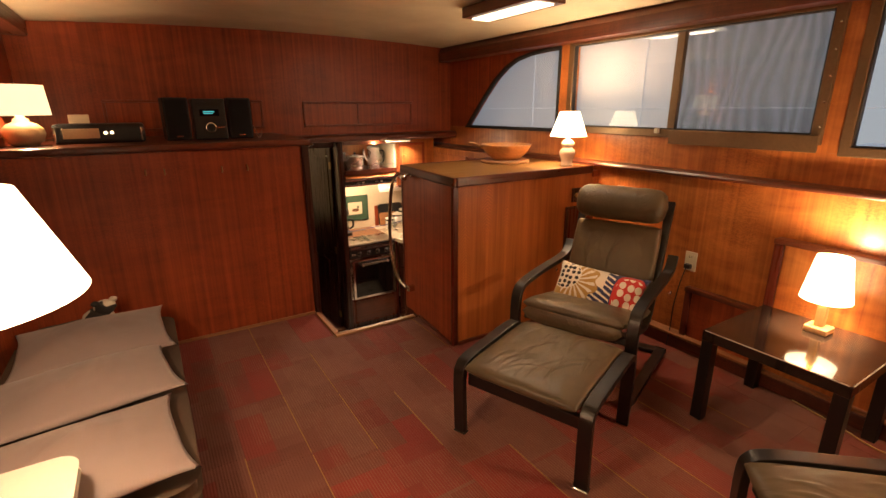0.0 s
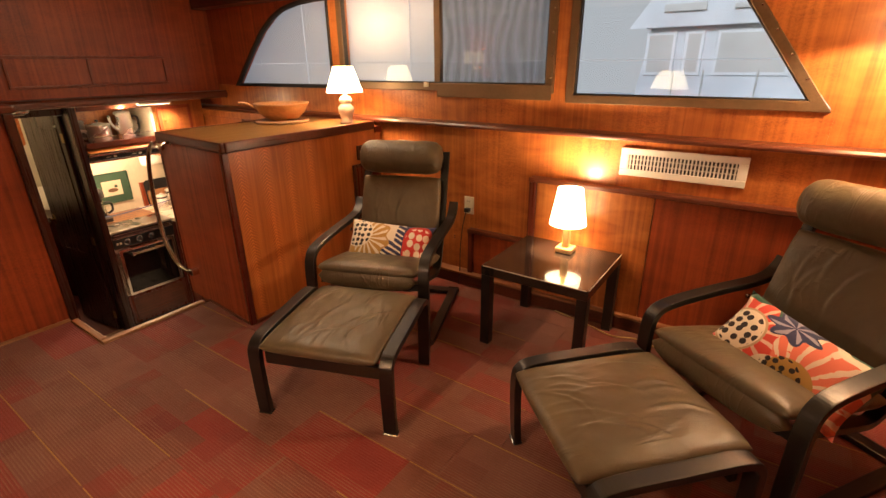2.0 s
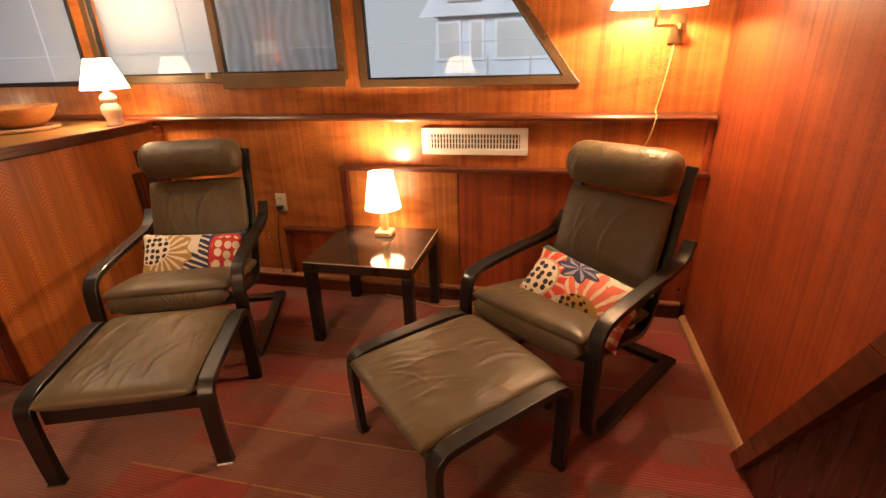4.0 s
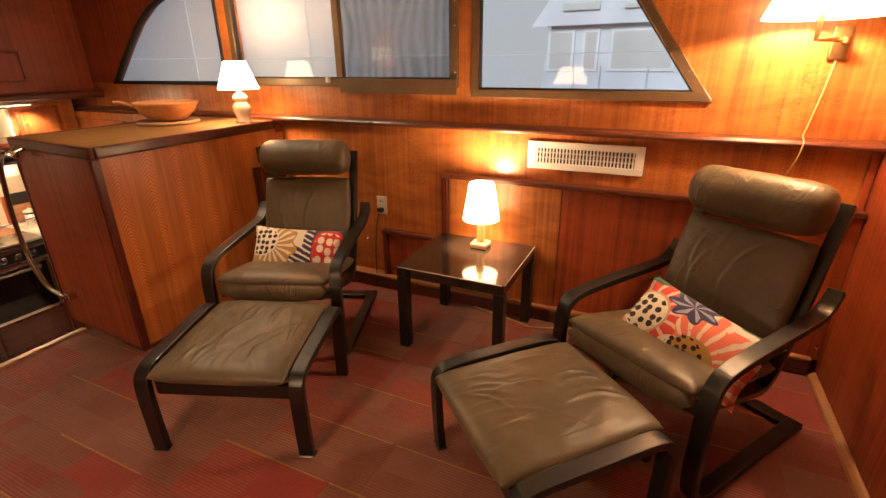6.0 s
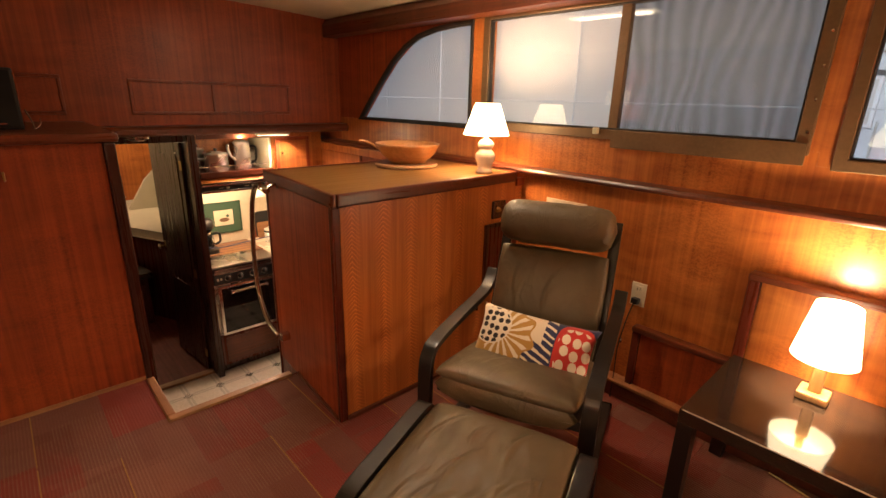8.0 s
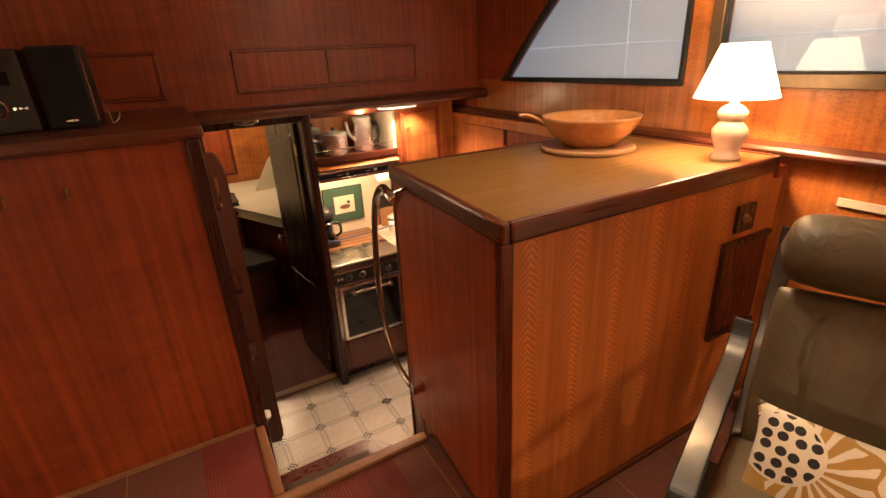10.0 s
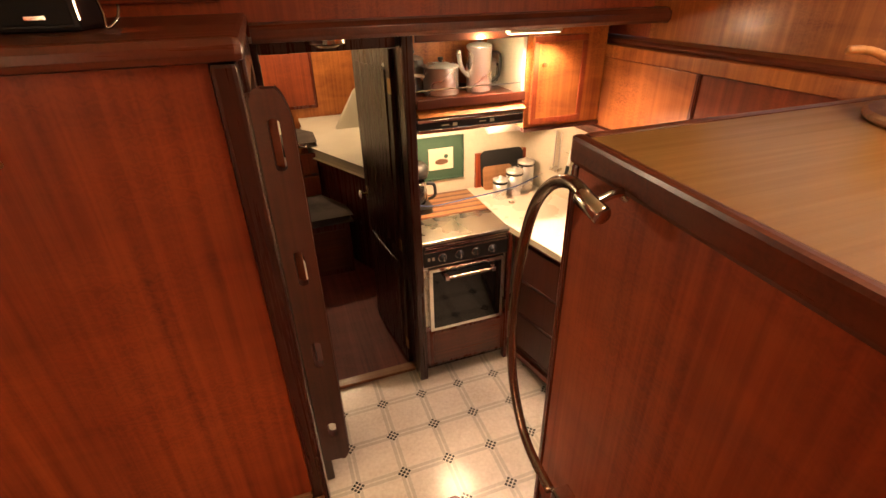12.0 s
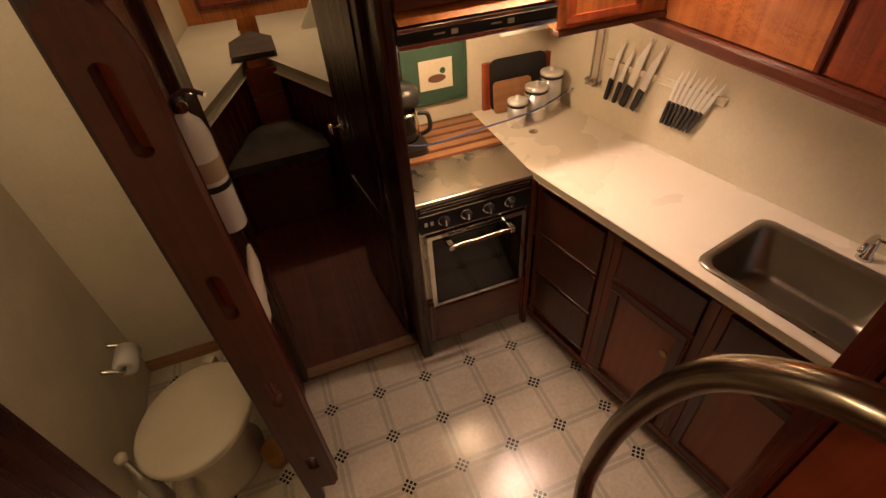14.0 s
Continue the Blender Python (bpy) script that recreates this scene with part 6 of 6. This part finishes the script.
jar(2.135, 4.52, 0.044, 0.11)
jar(2.245, 4.545, 0.052, 0.145)
jar(2.355, 4.60, 0.052, 0.175)
solid("bungee_cord", tube([(1.52, 4.45, 0.20), (1.66, 4.44, 0.165), (1.95, 4.455, 0.175), (2.2, 4.48, 0.185), (2.42, 4.56, 0.20)], 0.004, 8), BLUE, "blue stretch cord across the worktop", "cord", smooth=True)
solid("cord_eye", tube([(2.42, 4.56, 0.20), (2.45, 4.555, 0.215), (2.47, 4.56, 0.20), (2.455, 4.565, 0.185), (2.42, 4.56, 0.20)], 0.004, 8), STEEL, "steel eye that holds the cord", "hook", smooth=True)

# knives on their strip along the hull side
strip = thing("knife_rack", "pale magnetic knife strip on the wall", "knife rack")
part("bar", face(-0.12, 0.42, 0.385, 0.408, HULL - 0.014, HULL - 0.001, 0.002), IVORY, strip)


def knife(u, length, width, label, tilt=0.0):
    x, y = F(u - 0.14, HULL - 0.0165)
    t = thing("knife", label, "knife", pose(x, y, 0.335, 0, 0, 12) @ pose(0, 0, 0, tilt, 0, 0), "knives")
    part("blade", prism([(-width / 2, 0.0), (width / 2, 0.0), (width / 2, length * 0.55), (-width * 0.35, length), (-width / 2, length * 0.9)], "x", -0.0012, 0.0012), BLADE, t)
    part("handle", box(-0.007, 0.007, -width * 0.45, width * 0.45, -0.10, -0.001, 0.004), BLACK, t)


for u, ln, w in ((0.055, 0.17, 0.022), (0.105, 0.15, 0.020), (0.155, 0.21, 0.034), (0.215, 0.20, 0.030)):
    knife(u, ln, w, "large kitchen knife with black handle on the strip", 9 + 40 * (u - 0.055))
for k in range(8):
    knife(0.350 + 0.020 * k, 0.125 + 0.012 * (k % 3), 0.014, "small steak knife with black handle on the strip", 8 + 1.8 * k)
for u in (-0.20, -0.16):
    x, y = F(u, HULL - 0.02)
    sp = thing("ladle", "steel kitchen ladle hanging on the wall", "utensil", pose(x, y, 0.30, 0, 0, 12), "hanging utensils")
    part("shaft", tube([(0, 0, 0.0), (0, 0, 0.22)], 0.005, 8, curved=False), STEEL, sp)
    part("bowl", lathe([(0, -0.03), (0.03, -0.015), (0.036, 0.005), (0.033, 0.005), (0.027, -0.012), (0, -0.026)], 18, squash=0.5), STEEL, sp, smooth=True)

# bowl and board on the divider
solid("serving_board", lathe([(0, 0), (0.168, 0), (0.175, 0.007), (0.175, 0.014), (0.168, 0.02), (0, 0.02)], 48, (2.125, 2.51, 1.0365)), PALEWOOD, "round pale wooden board under the bowl", "board", smooth=False)
solid("salad_bowl", lathe([(0, 0.0), (0.085, 0), (0.10, 0.006), (0.145, 0.045), (0.175, 0.095), (0.180, 0.106), (0.172, 0.107), (0.165, 0.095), (0.132, 0.045), (0.09, 0.014), (0, 0.010)], 56, (2.125, 2.50, 1.057)), BOWLWOOD, "large turned wooden salad bowl on a board", "bowl", smooth=True)
sv = thing("salad_server", "wooden salad spoon resting in the bowl", "utensil")
part("spoon", tube([(2.10, 2.52, 1.08), (2.0, 2.58, 1.13), (1.94, 2.62, 1.168), (1.90, 2.645, 1.172)], 0.008, 10), BOWLWOOD, sv, smooth=True)

solid("card_strip", box(2.541, 2.5485, 1.60, 1.84, 0.893, 0.918, 0.001), PAPER, "pale card strip pinned to the wall", "card")

# ---- head compartment beside the galley ----
setting("wall_head_back", box(0.0, 0.80, 4.60, 4.63, GF, 1.165), CREAM, "cream painted head wall", "wall")
setting("wall_head_port", box(0.07, 0.10, 2.99, 4.60, GF, 1.165), CREAM, "cream painted head wall", "wall")
setting("wall_head_aft", box(0.10, 0.786, 2.99, 3.02, GF, 1.165), CREAM, "cream painted head wall", "wall")
setting("ceiling_head", box(0.10, 0.796, 3.021, 4.60, 1.135, 1.165), CREAM, "cream head overhead", "ceiling")
setting("wall_head_side", box(0.80, 0.835, 3.66, 4.199, GF, 1.134), DARKPANEL, "dark mahogany partition beside the head", "wall")
setting("wall_head_side_fwd", box(0.80, 0.835, 4.271, 4.60, GF, 1.134), DARKPANEL, "dark mahogany partition", "wall")
setting("trim_head_lintel", box(0.797, 0.845, 3.0205, 3.66, 1.118, 1.183, 0.006), DARKWOOD, "dark mahogany lintel over the head doorway", "beam")
setting("trim_head_post", box(0.79, 0.842, 3.614, 3.658, GF, 1.134, 0.006), DARKWOOD, "dark mahogany door post", "post")
setting("baseboard_head", box(0.101, 0.79, 4.585, 4.599, GF + 0.001, GF + 0.07), PALEWOOD, "pale skirting", "skirting")

ladder = thing("slotted_grab_board", "dark mahogany grab board with hand slots", "grab board", pose(0.874, 3.588, 0, 0, 0, -8))
# the upright board is built of its edges and the bars between the slots
W, T, S = 0.056, 0.020, 0.021   # half width, half thickness, half width of a slot


def bar_outline(z0, z1):
    """The wood between two slots, whose ends are round."""
    low = [(S * math.cos(radians(a)), z0 + S * math.sin(radians(a))) for a in range(180, -1, -15)] if z0 > -0.6 else [(-S, z0), (S, z0)]
    top = [(S * math.cos(radians(a)), z1 - S * math.sin(radians(a))) for a in range(0, 181, 15)] if z1 < 1.0 else [(S, z1), (-S, z1)]
    return low + top


part("edge", prism([(-W, -0.62), (-W, 1.0), (-W + 0.012, 1.028), (-S - 0.0002, 1.036), (-S - 0.0002, -0.64), (-W + 0.01, -0.64)], "y", -T, T, 0.003), GRABWOOD, ladder)
part("edge", prism([(W, -0.60), (W, 0.93), (W - 0.006, 0.968), (W - 0.016, 1.0), (W - 0.026, 1.022), (S + 0.0002, 1.032), (S + 0.0002, -0.64), (W - 0.02, -0.64)], "y", -T, T, 0.003), GRABWOOD, ladder)
for z0, z1 in ((0.945, 1.034), (0.475, 0.775), (0.06, 0.33), (-0.40, -0.07), (-0.64, -0.49)):
    part("bar", prism(bar_outline(z0 - S if z0 > -0.6 else z0, z1 + S if z1 < 1.0 else z1), "y", -T, T), GRABWOOD, ladder)

part("backing", box(-W + 0.004, 0.006, T + 0.002, T + 0.012, 0.30, 1.0, 0.002), MAHOGANY, ladder, "red mahogany lining behind the slots")

ht = thing("hanging_towel", "white towel hanging flat on the head wall", "towel")
part("cloth", moved(pad(0.235, 0.90, 0.012, 14, 30, 9, 0.1, 0.010, 55.0), pose(0.60, 4.578, 0.06, 90, 0, 0)), WHITE, ht, smooth=True)
peel = thing("peeled_patch", "brown peeled patch on the painted head wall", "patch")
for cx, cz, r in ((0.462, 0.17, 0.020), (0.455, 0.13, 0.016), (0.470, 0.10, 0.022), (0.462, 0.05, 0.018), (0.468, 0.00, 0.022)):
    ring = [(cx + r * (0.7 + 0.5 * noise.noise(Vector((k * 0.9, cz * 40, 1)))) * math.cos(k * 0.628), cz + 1.5 * r * (0.7 + 0.5 * noise.noise(Vector((k * 0.9, cz * 40, 1)))) * math.sin(k * 0.628)) for k in range(10)]
    part("bare_spot", prism(ring, "y", 4.597, 4.5995), PALEWOOD_Y, peel)

toilet = thing("toilet", "small cream marine toilet with closed lid", "toilet", pose(0.485, 3.92, GF, 0, 0, -30) @ Matrix.Diagonal((1.1, 1.1, 1.0, 1.0)))
part("pedestal", lathe([(0, 0), (0.12, 0), (0.125, 0.03), (0.10, 0.10), (0.11, 0.22), (0.15, 0.32), (0.16, 0.355), (0, 0.355)], 36, squash=1.25), CREAM, toilet, smooth=True)
part("bowl_rim", lathe([(0, 0.357), (0.175, 0.357), (0.182, 0.37), (0.175, 0.385), (0, 0.385)], 40, squash=1.18), IVORY, toilet, smooth=True)
part("lid", lathe([(0, 0.388), (0.183, 0.388), (0.188, 0.398), (0.178, 0.410), (0.12, 0.416), (0, 0.418)], 40, squash=1.18), IVORY, toilet, "closed cream lid", True)
for s in (-1, 1):
    part("hinge", box(s * 0.07 - 0.02, s * 0.07 + 0.02, 0.20, 0.235, 0.357, 0.415, 0.006), IVORY, toilet)
pipe = thing("toilet_pump", "grey pump handle beside the toilet", "pump", pose(0.22, 3.86, GF))
part("body", lathe([(0, 0), (0.035, 0), (0.035, 0.22), (0.02, 0.26), (0.012, 0.26), (0.012, 0.36), (0, 0.36)], 20), STEEL, pipe, smooth=True)
part("knob", lathe([(0, 0.36), (0.022, 0.365), (0.022, 0.385), (0, 0.395)], 16), IVORY, pipe, smooth=True)
roll = thing("toilet_roll", "white toilet roll on a wall holder", "toilet roll")
part("roll", moved(lathe([(0.018, -0.055), (0.050, -0.055), (0.050, 0.055), (0.018, 0.055), (0.018, -0.055)], 26), pose(0.175, 4.36, -0.47, 90)), WHITE, roll, smooth=True)
for y in (4.285, 4.435):
    part("bracket", tube([(0.101, y, -0.43), (0.15, y, -0.45), (0.175, y, -0.47)], 0.010, 10), CHROME, roll, smooth=True)
part("rod", tube([(0.175, 4.285, -0.47), (0.175, 4.435, -0.47)], 0.006, 8, curved=False), CHROME, roll)
solid("brush_tub", lathe([(0, 0), (0.05, 0), (0.055, 0.09), (0.05, 0.095), (0.045, 0.09), (0, 0.088)], 24), plain("amber_plastic", (0.42, 0.20, 0.04), 0.4), "amber tub on the head floor", "tub", Matrix.Translation((0.68, 3.86, GF)), True)
tw = solid("wall_towel", moved(pad(0.16, 0.32, 0.03, 12, 18, 5, 0.2, 0.012, 41.0), pose(0, 0, 0, 0, 90)), PAPER, "cream towel hanging on the partition", "towel", pose(0.882, 3.93, 0.10, 0, 0, 0), True)
ext = thing("fire_extinguisher", "white fire extinguisher with black band on the partition", "fire extinguisher", Matrix.Translation((0.90, 3.86, 0.40)))
part("cylinder", lathe([(0, 0), (0.040, 0), (0.042, 0.006), (0.042, 0.27), (0.034, 0.305), (0.016, 0.325), (0.014, 0.335), (0, 0.335)], 30), WHITE, ext, smooth=True)
part("strap", lathe([(0.043, 0.13), (0.0445, 0.132), (0.0445, 0.146), (0.043, 0.148)], 30), BLACK, ext, "black strap")
part("label", lathe([(0.0423, 0.16), (0.0428, 0.16), (0.0428, 0.215), (0.0423, 0.215)], 30), STONEWARE, ext, "grey printed label")
part("valve", lathe([(0.015, 0.335), (0.017, 0.36), (0.012, 0.37), (0, 0.37)], 16), BLACK, ext)
part("lever", tube([(-0.01, 0, 0.365), (0.03, -0.02, 0.385), (0.07, -0.05, 0.38)], 0.006, 8), CHROME, ext)
part("gauge", lathe([(0, 0), (0.014, 0), (0.014, 0.008), (0, 0.009)], 16), CHROME, ext).matrix_basis = pose(0.01, -0.02, 0.352, 90)
part("bracket", box(-0.064, -0.043, -0.02, 0.02, 0.02, 0.28, 0.003), STEEL, ext)

# ---- forward berth seen through the open door ----
setting("berth_floor", box(0.3, 2.2, 4.264, 7.3, GF - 0.05, GF - 0.004), BERTHFLOOR, "dark berth cabin sole", "floor")
setting("wall_berth_port", prism([(0.2, 4.64), (0.24, 4.64), (0.60, 7.3), (0.56, 7.3)], "z", GF, 1.3), CREAM, "cream berth cabin side", "wall")
setting("wall_berth_starboard", prism([(2.35, 4.80), (2.39, 4.80), (1.95, 7.3), (1.91, 7.3)], "z", GF, 1.3), CREAM, "cream berth cabin side", "wall")
setting("wall_berth_fwd", box(0.4, 2.2, 7.2, 7.24, GF, 1.3), MAHOGANY_WARM, "golden mahogany forward bulkhead", "wall")
setting("ceiling_berth", box(0.2, 2.4, 4.80, 7.3, 1.27, 1.3), CEILING, "ivory berth overhead", "ceiling")
setting("wall_berth_aft", box(0.20, 0.799, 4.631, 4.66, GF, 1.3), DARKPANEL, "dark berth partition", "wall")
fl = thing("forward_locker", "golden mahogany locker door with mouldings", "locker")
part("panel", box(0.72, 1.30, 7.188, 7.199, 0.24, 0.80), MAHOGANY, fl)
for a in ((0.70, 1.33, 0.22, 0.25), (0.70, 1.33, 0.79, 0.82), (0.70, 0.73, 0.2505, 0.7895), (1.30, 1.33, 0.2505, 0.7895)):
    part("moulding", box(a[0], a[1], 7.175, 7.1875, a[2], a[3], 0.004), DARKPANEL, fl)
part("vent", box(1.40, 1.56, 7.19, 7.199, 0.84, 0.93), BLACK, fl, "dark vent grille")
berth = thing("vee_berth", "white mattress vee berth on a mahogany base", "bed")
part("base_starboard", prism([(1.16, 6.12), (1.66, 5.05), (2.30, 5.05), (1.95, 7.18), (1.16, 7.18)], "z", GF, 0.03), DARKPANEL, berth)
part("mattress_starboard", prism([(1.14, 6.10), (1.64, 5.05), (2.28, 5.05), (1.93, 7.16), (1.14, 7.16)], "z", 0.033, 0.125, 0.03), MATTRESS, berth, "white starboard mattress")
part("base_port", prism([(0.94, 6.12), (0.55, 5.05), (0.30, 5.05), (0.56, 7.18), (0.94, 7.18)], "z", GF, 0.03), DARKPANEL, berth)
part("mattress_port", prism([(0.93, 6.10), (0.56, 5.05), (0.31, 5.05), (0.57, 7.16), (0.93, 7.16)], "z", 0.033, 0.125, 0.03), MATTRESS, berth, "white port mattress")
part("infill", prism([(0.90, 6.10), (1.17, 6.10), (1.17, 6.42), (1.035, 6.62), (0.90, 6.42)], "z", 0.128, 0.165, 0.012), GREYCARPET, berth, "grey carpeted infill")
for z in (-0.30, -0.10):
    part("drawer", box(0.945, 1.155, 6.07, 6.118, z, z + 0.17, 0.006), MAHOGANY, berth)
solid("berth_pillow", prism([(1.43, 0.128), (1.90, 0.128), (1.88, 0.62), (1.74, 0.56), (1.62, 0.44)], "y", 6.58, 6.64, 0.015), MATTRESS, "white pillow propped on the mattress", "pillow")
seat = thing("berth_step", "dark mahogany step with grey carpeted seat", "step")
part("box", prism([(0.70, 5.55), (1.30, 5.55), (1.26, 5.75), (1.15, 6.0), (0.92, 6.0), (0.70, 5.75)], "z", GF, -0.33), DARKPANEL, seat)
part("cushion", prism([(0.72, 5.46), (1.31, 5.48), (1.29, 5.66), (1.14, 5.95), (0.94, 5.95), (0.72, 5.70)], "z", -0.328, -0.27, 0.02), GREYCARPET, seat, "grey carpet cushion")
part("panel", box(0.76, 1.27, 5.535, 5.5495, GF + 0.05, -0.42, 0.005), MAHOGANY_CROSS, seat)

bdoor = thing("door_1", "dark varnished berth door standing open", "door", pose(1.432, 4.275, 0, 0, 0, 97), kind="structure")
part("leaf", box(0.0, 0.585, -0.015, 0.015, GF + 0.012, 1.05, 0.004), DARKWOOD, bdoor)
for a in ((0.06, 0.52, GF + 0.08, -0.10), (0.06, 0.52, 0.0, 0.95)):
    part("panel", box(a[0], a[1], 0.0155, 0.021, a[2], a[3], 0.004), DARKWOOD, bdoor)
part("door_handle", lathe([(0.012, 0), (0.010, 0.03), (0.024, 0.04), (0.026, 0.055), (0, 0.062)], 20), CHROME, bdoor, "bright door knob", True).matrix_basis = pose(0.54, 0.0152, 0.155, -90)
part("door_plate", box(0.515, 0.565, 0.0155, 0.018, 0.11, 0.20, 0.003), BRASS, bdoor)
for z in (-0.70, 0.0, 0.85):
    part("hinge", box(-0.012, 0.03, 0.0155, 0.019, z, z + 0.07, 0.001), BRASS, bdoor)
dome = thing("dome_light", "round white dome light over the door", "ceiling light")
part("rim", lathe([(0.075, 1.1245), (0.075, 1.110), (0.062, 1.104), (0.062, 1.1245)], 30, (1.12, 4.02, 0)), CHROME, dome)
part("dome", lathe([(0.061, 1.12), (0.058, 1.105), (0.035, 1.094), (0, 1.09)], 30, (1.12, 4.02, 0)), IVORY, dome, "unlit white glass", True)

# ---- carpet planks, laid lengthwise in staggered columns ----
PW, PL = 0.25, 1.0
random.seed(5)
planks = {}


def plank_mesh(w, ln):
    key = (round(w, 4), round(ln, 4))
    if key not in planks:
        planks[key] = mesh_of(box(0, w, 0, ln, -0.0078, 0.0), "carpet_plank", CARPET)
    return planks[key]


def lay(x0, y0, x1, y1, parent):
    if x1 - x0 > 0.02 and y1 - y0 > 0.02:
        o = new("carpet_plank", plank_mesh(x1 - x0 - 0.0012, y1 - y0 - 0.0012))
        o.parent, o.location = parent, (x0 + 0.0006, y0 + 0.0006, 0)
        if random.random() < 0.45:
            s = new("plank_seam", seam_mesh(y1 - y0))
            s.parent, s.location = parent, (x1, y0, 0)


seams = {}


def seam_mesh(ln):
    key = round(ln, 3)
    if key not in seams:
        seams[key] = mesh_of(box(-0.0022, 0.0022, 0.01, ln - 0.01, -0.006, 0.0012), "plank_seam", SEAM)
    return seams[key]


col = 0
x = 0.078 - 4 * PW
while x < 2.56:
    a, b = max(x, XL + 0.002), min(x + PW, 2.545)
    y = YA - 0.9 + (0.37 * col) % 1.0
    while y < YB:
        for piece in (0.0, 0.5):
            lo, hi = max(y + piece * PL, YA + 0.002), min(y + (piece + 0.5) * PL, YB - 0.001)
            if a < 0.805:
                top = hi if b <= 0.782 else min(hi, 2.502)
                lay(a, lo, b, top, floor)
                if b > 0.782 and hi > 2.502:
                    lay(a, max(lo, 2.502), 0.782, hi, floor)
            else:
                lay(a, lo, b, min(hi, 2.502 if a < 1.36 else 2.02), floor_b)
        y += PL
    x += PW
    col += 1
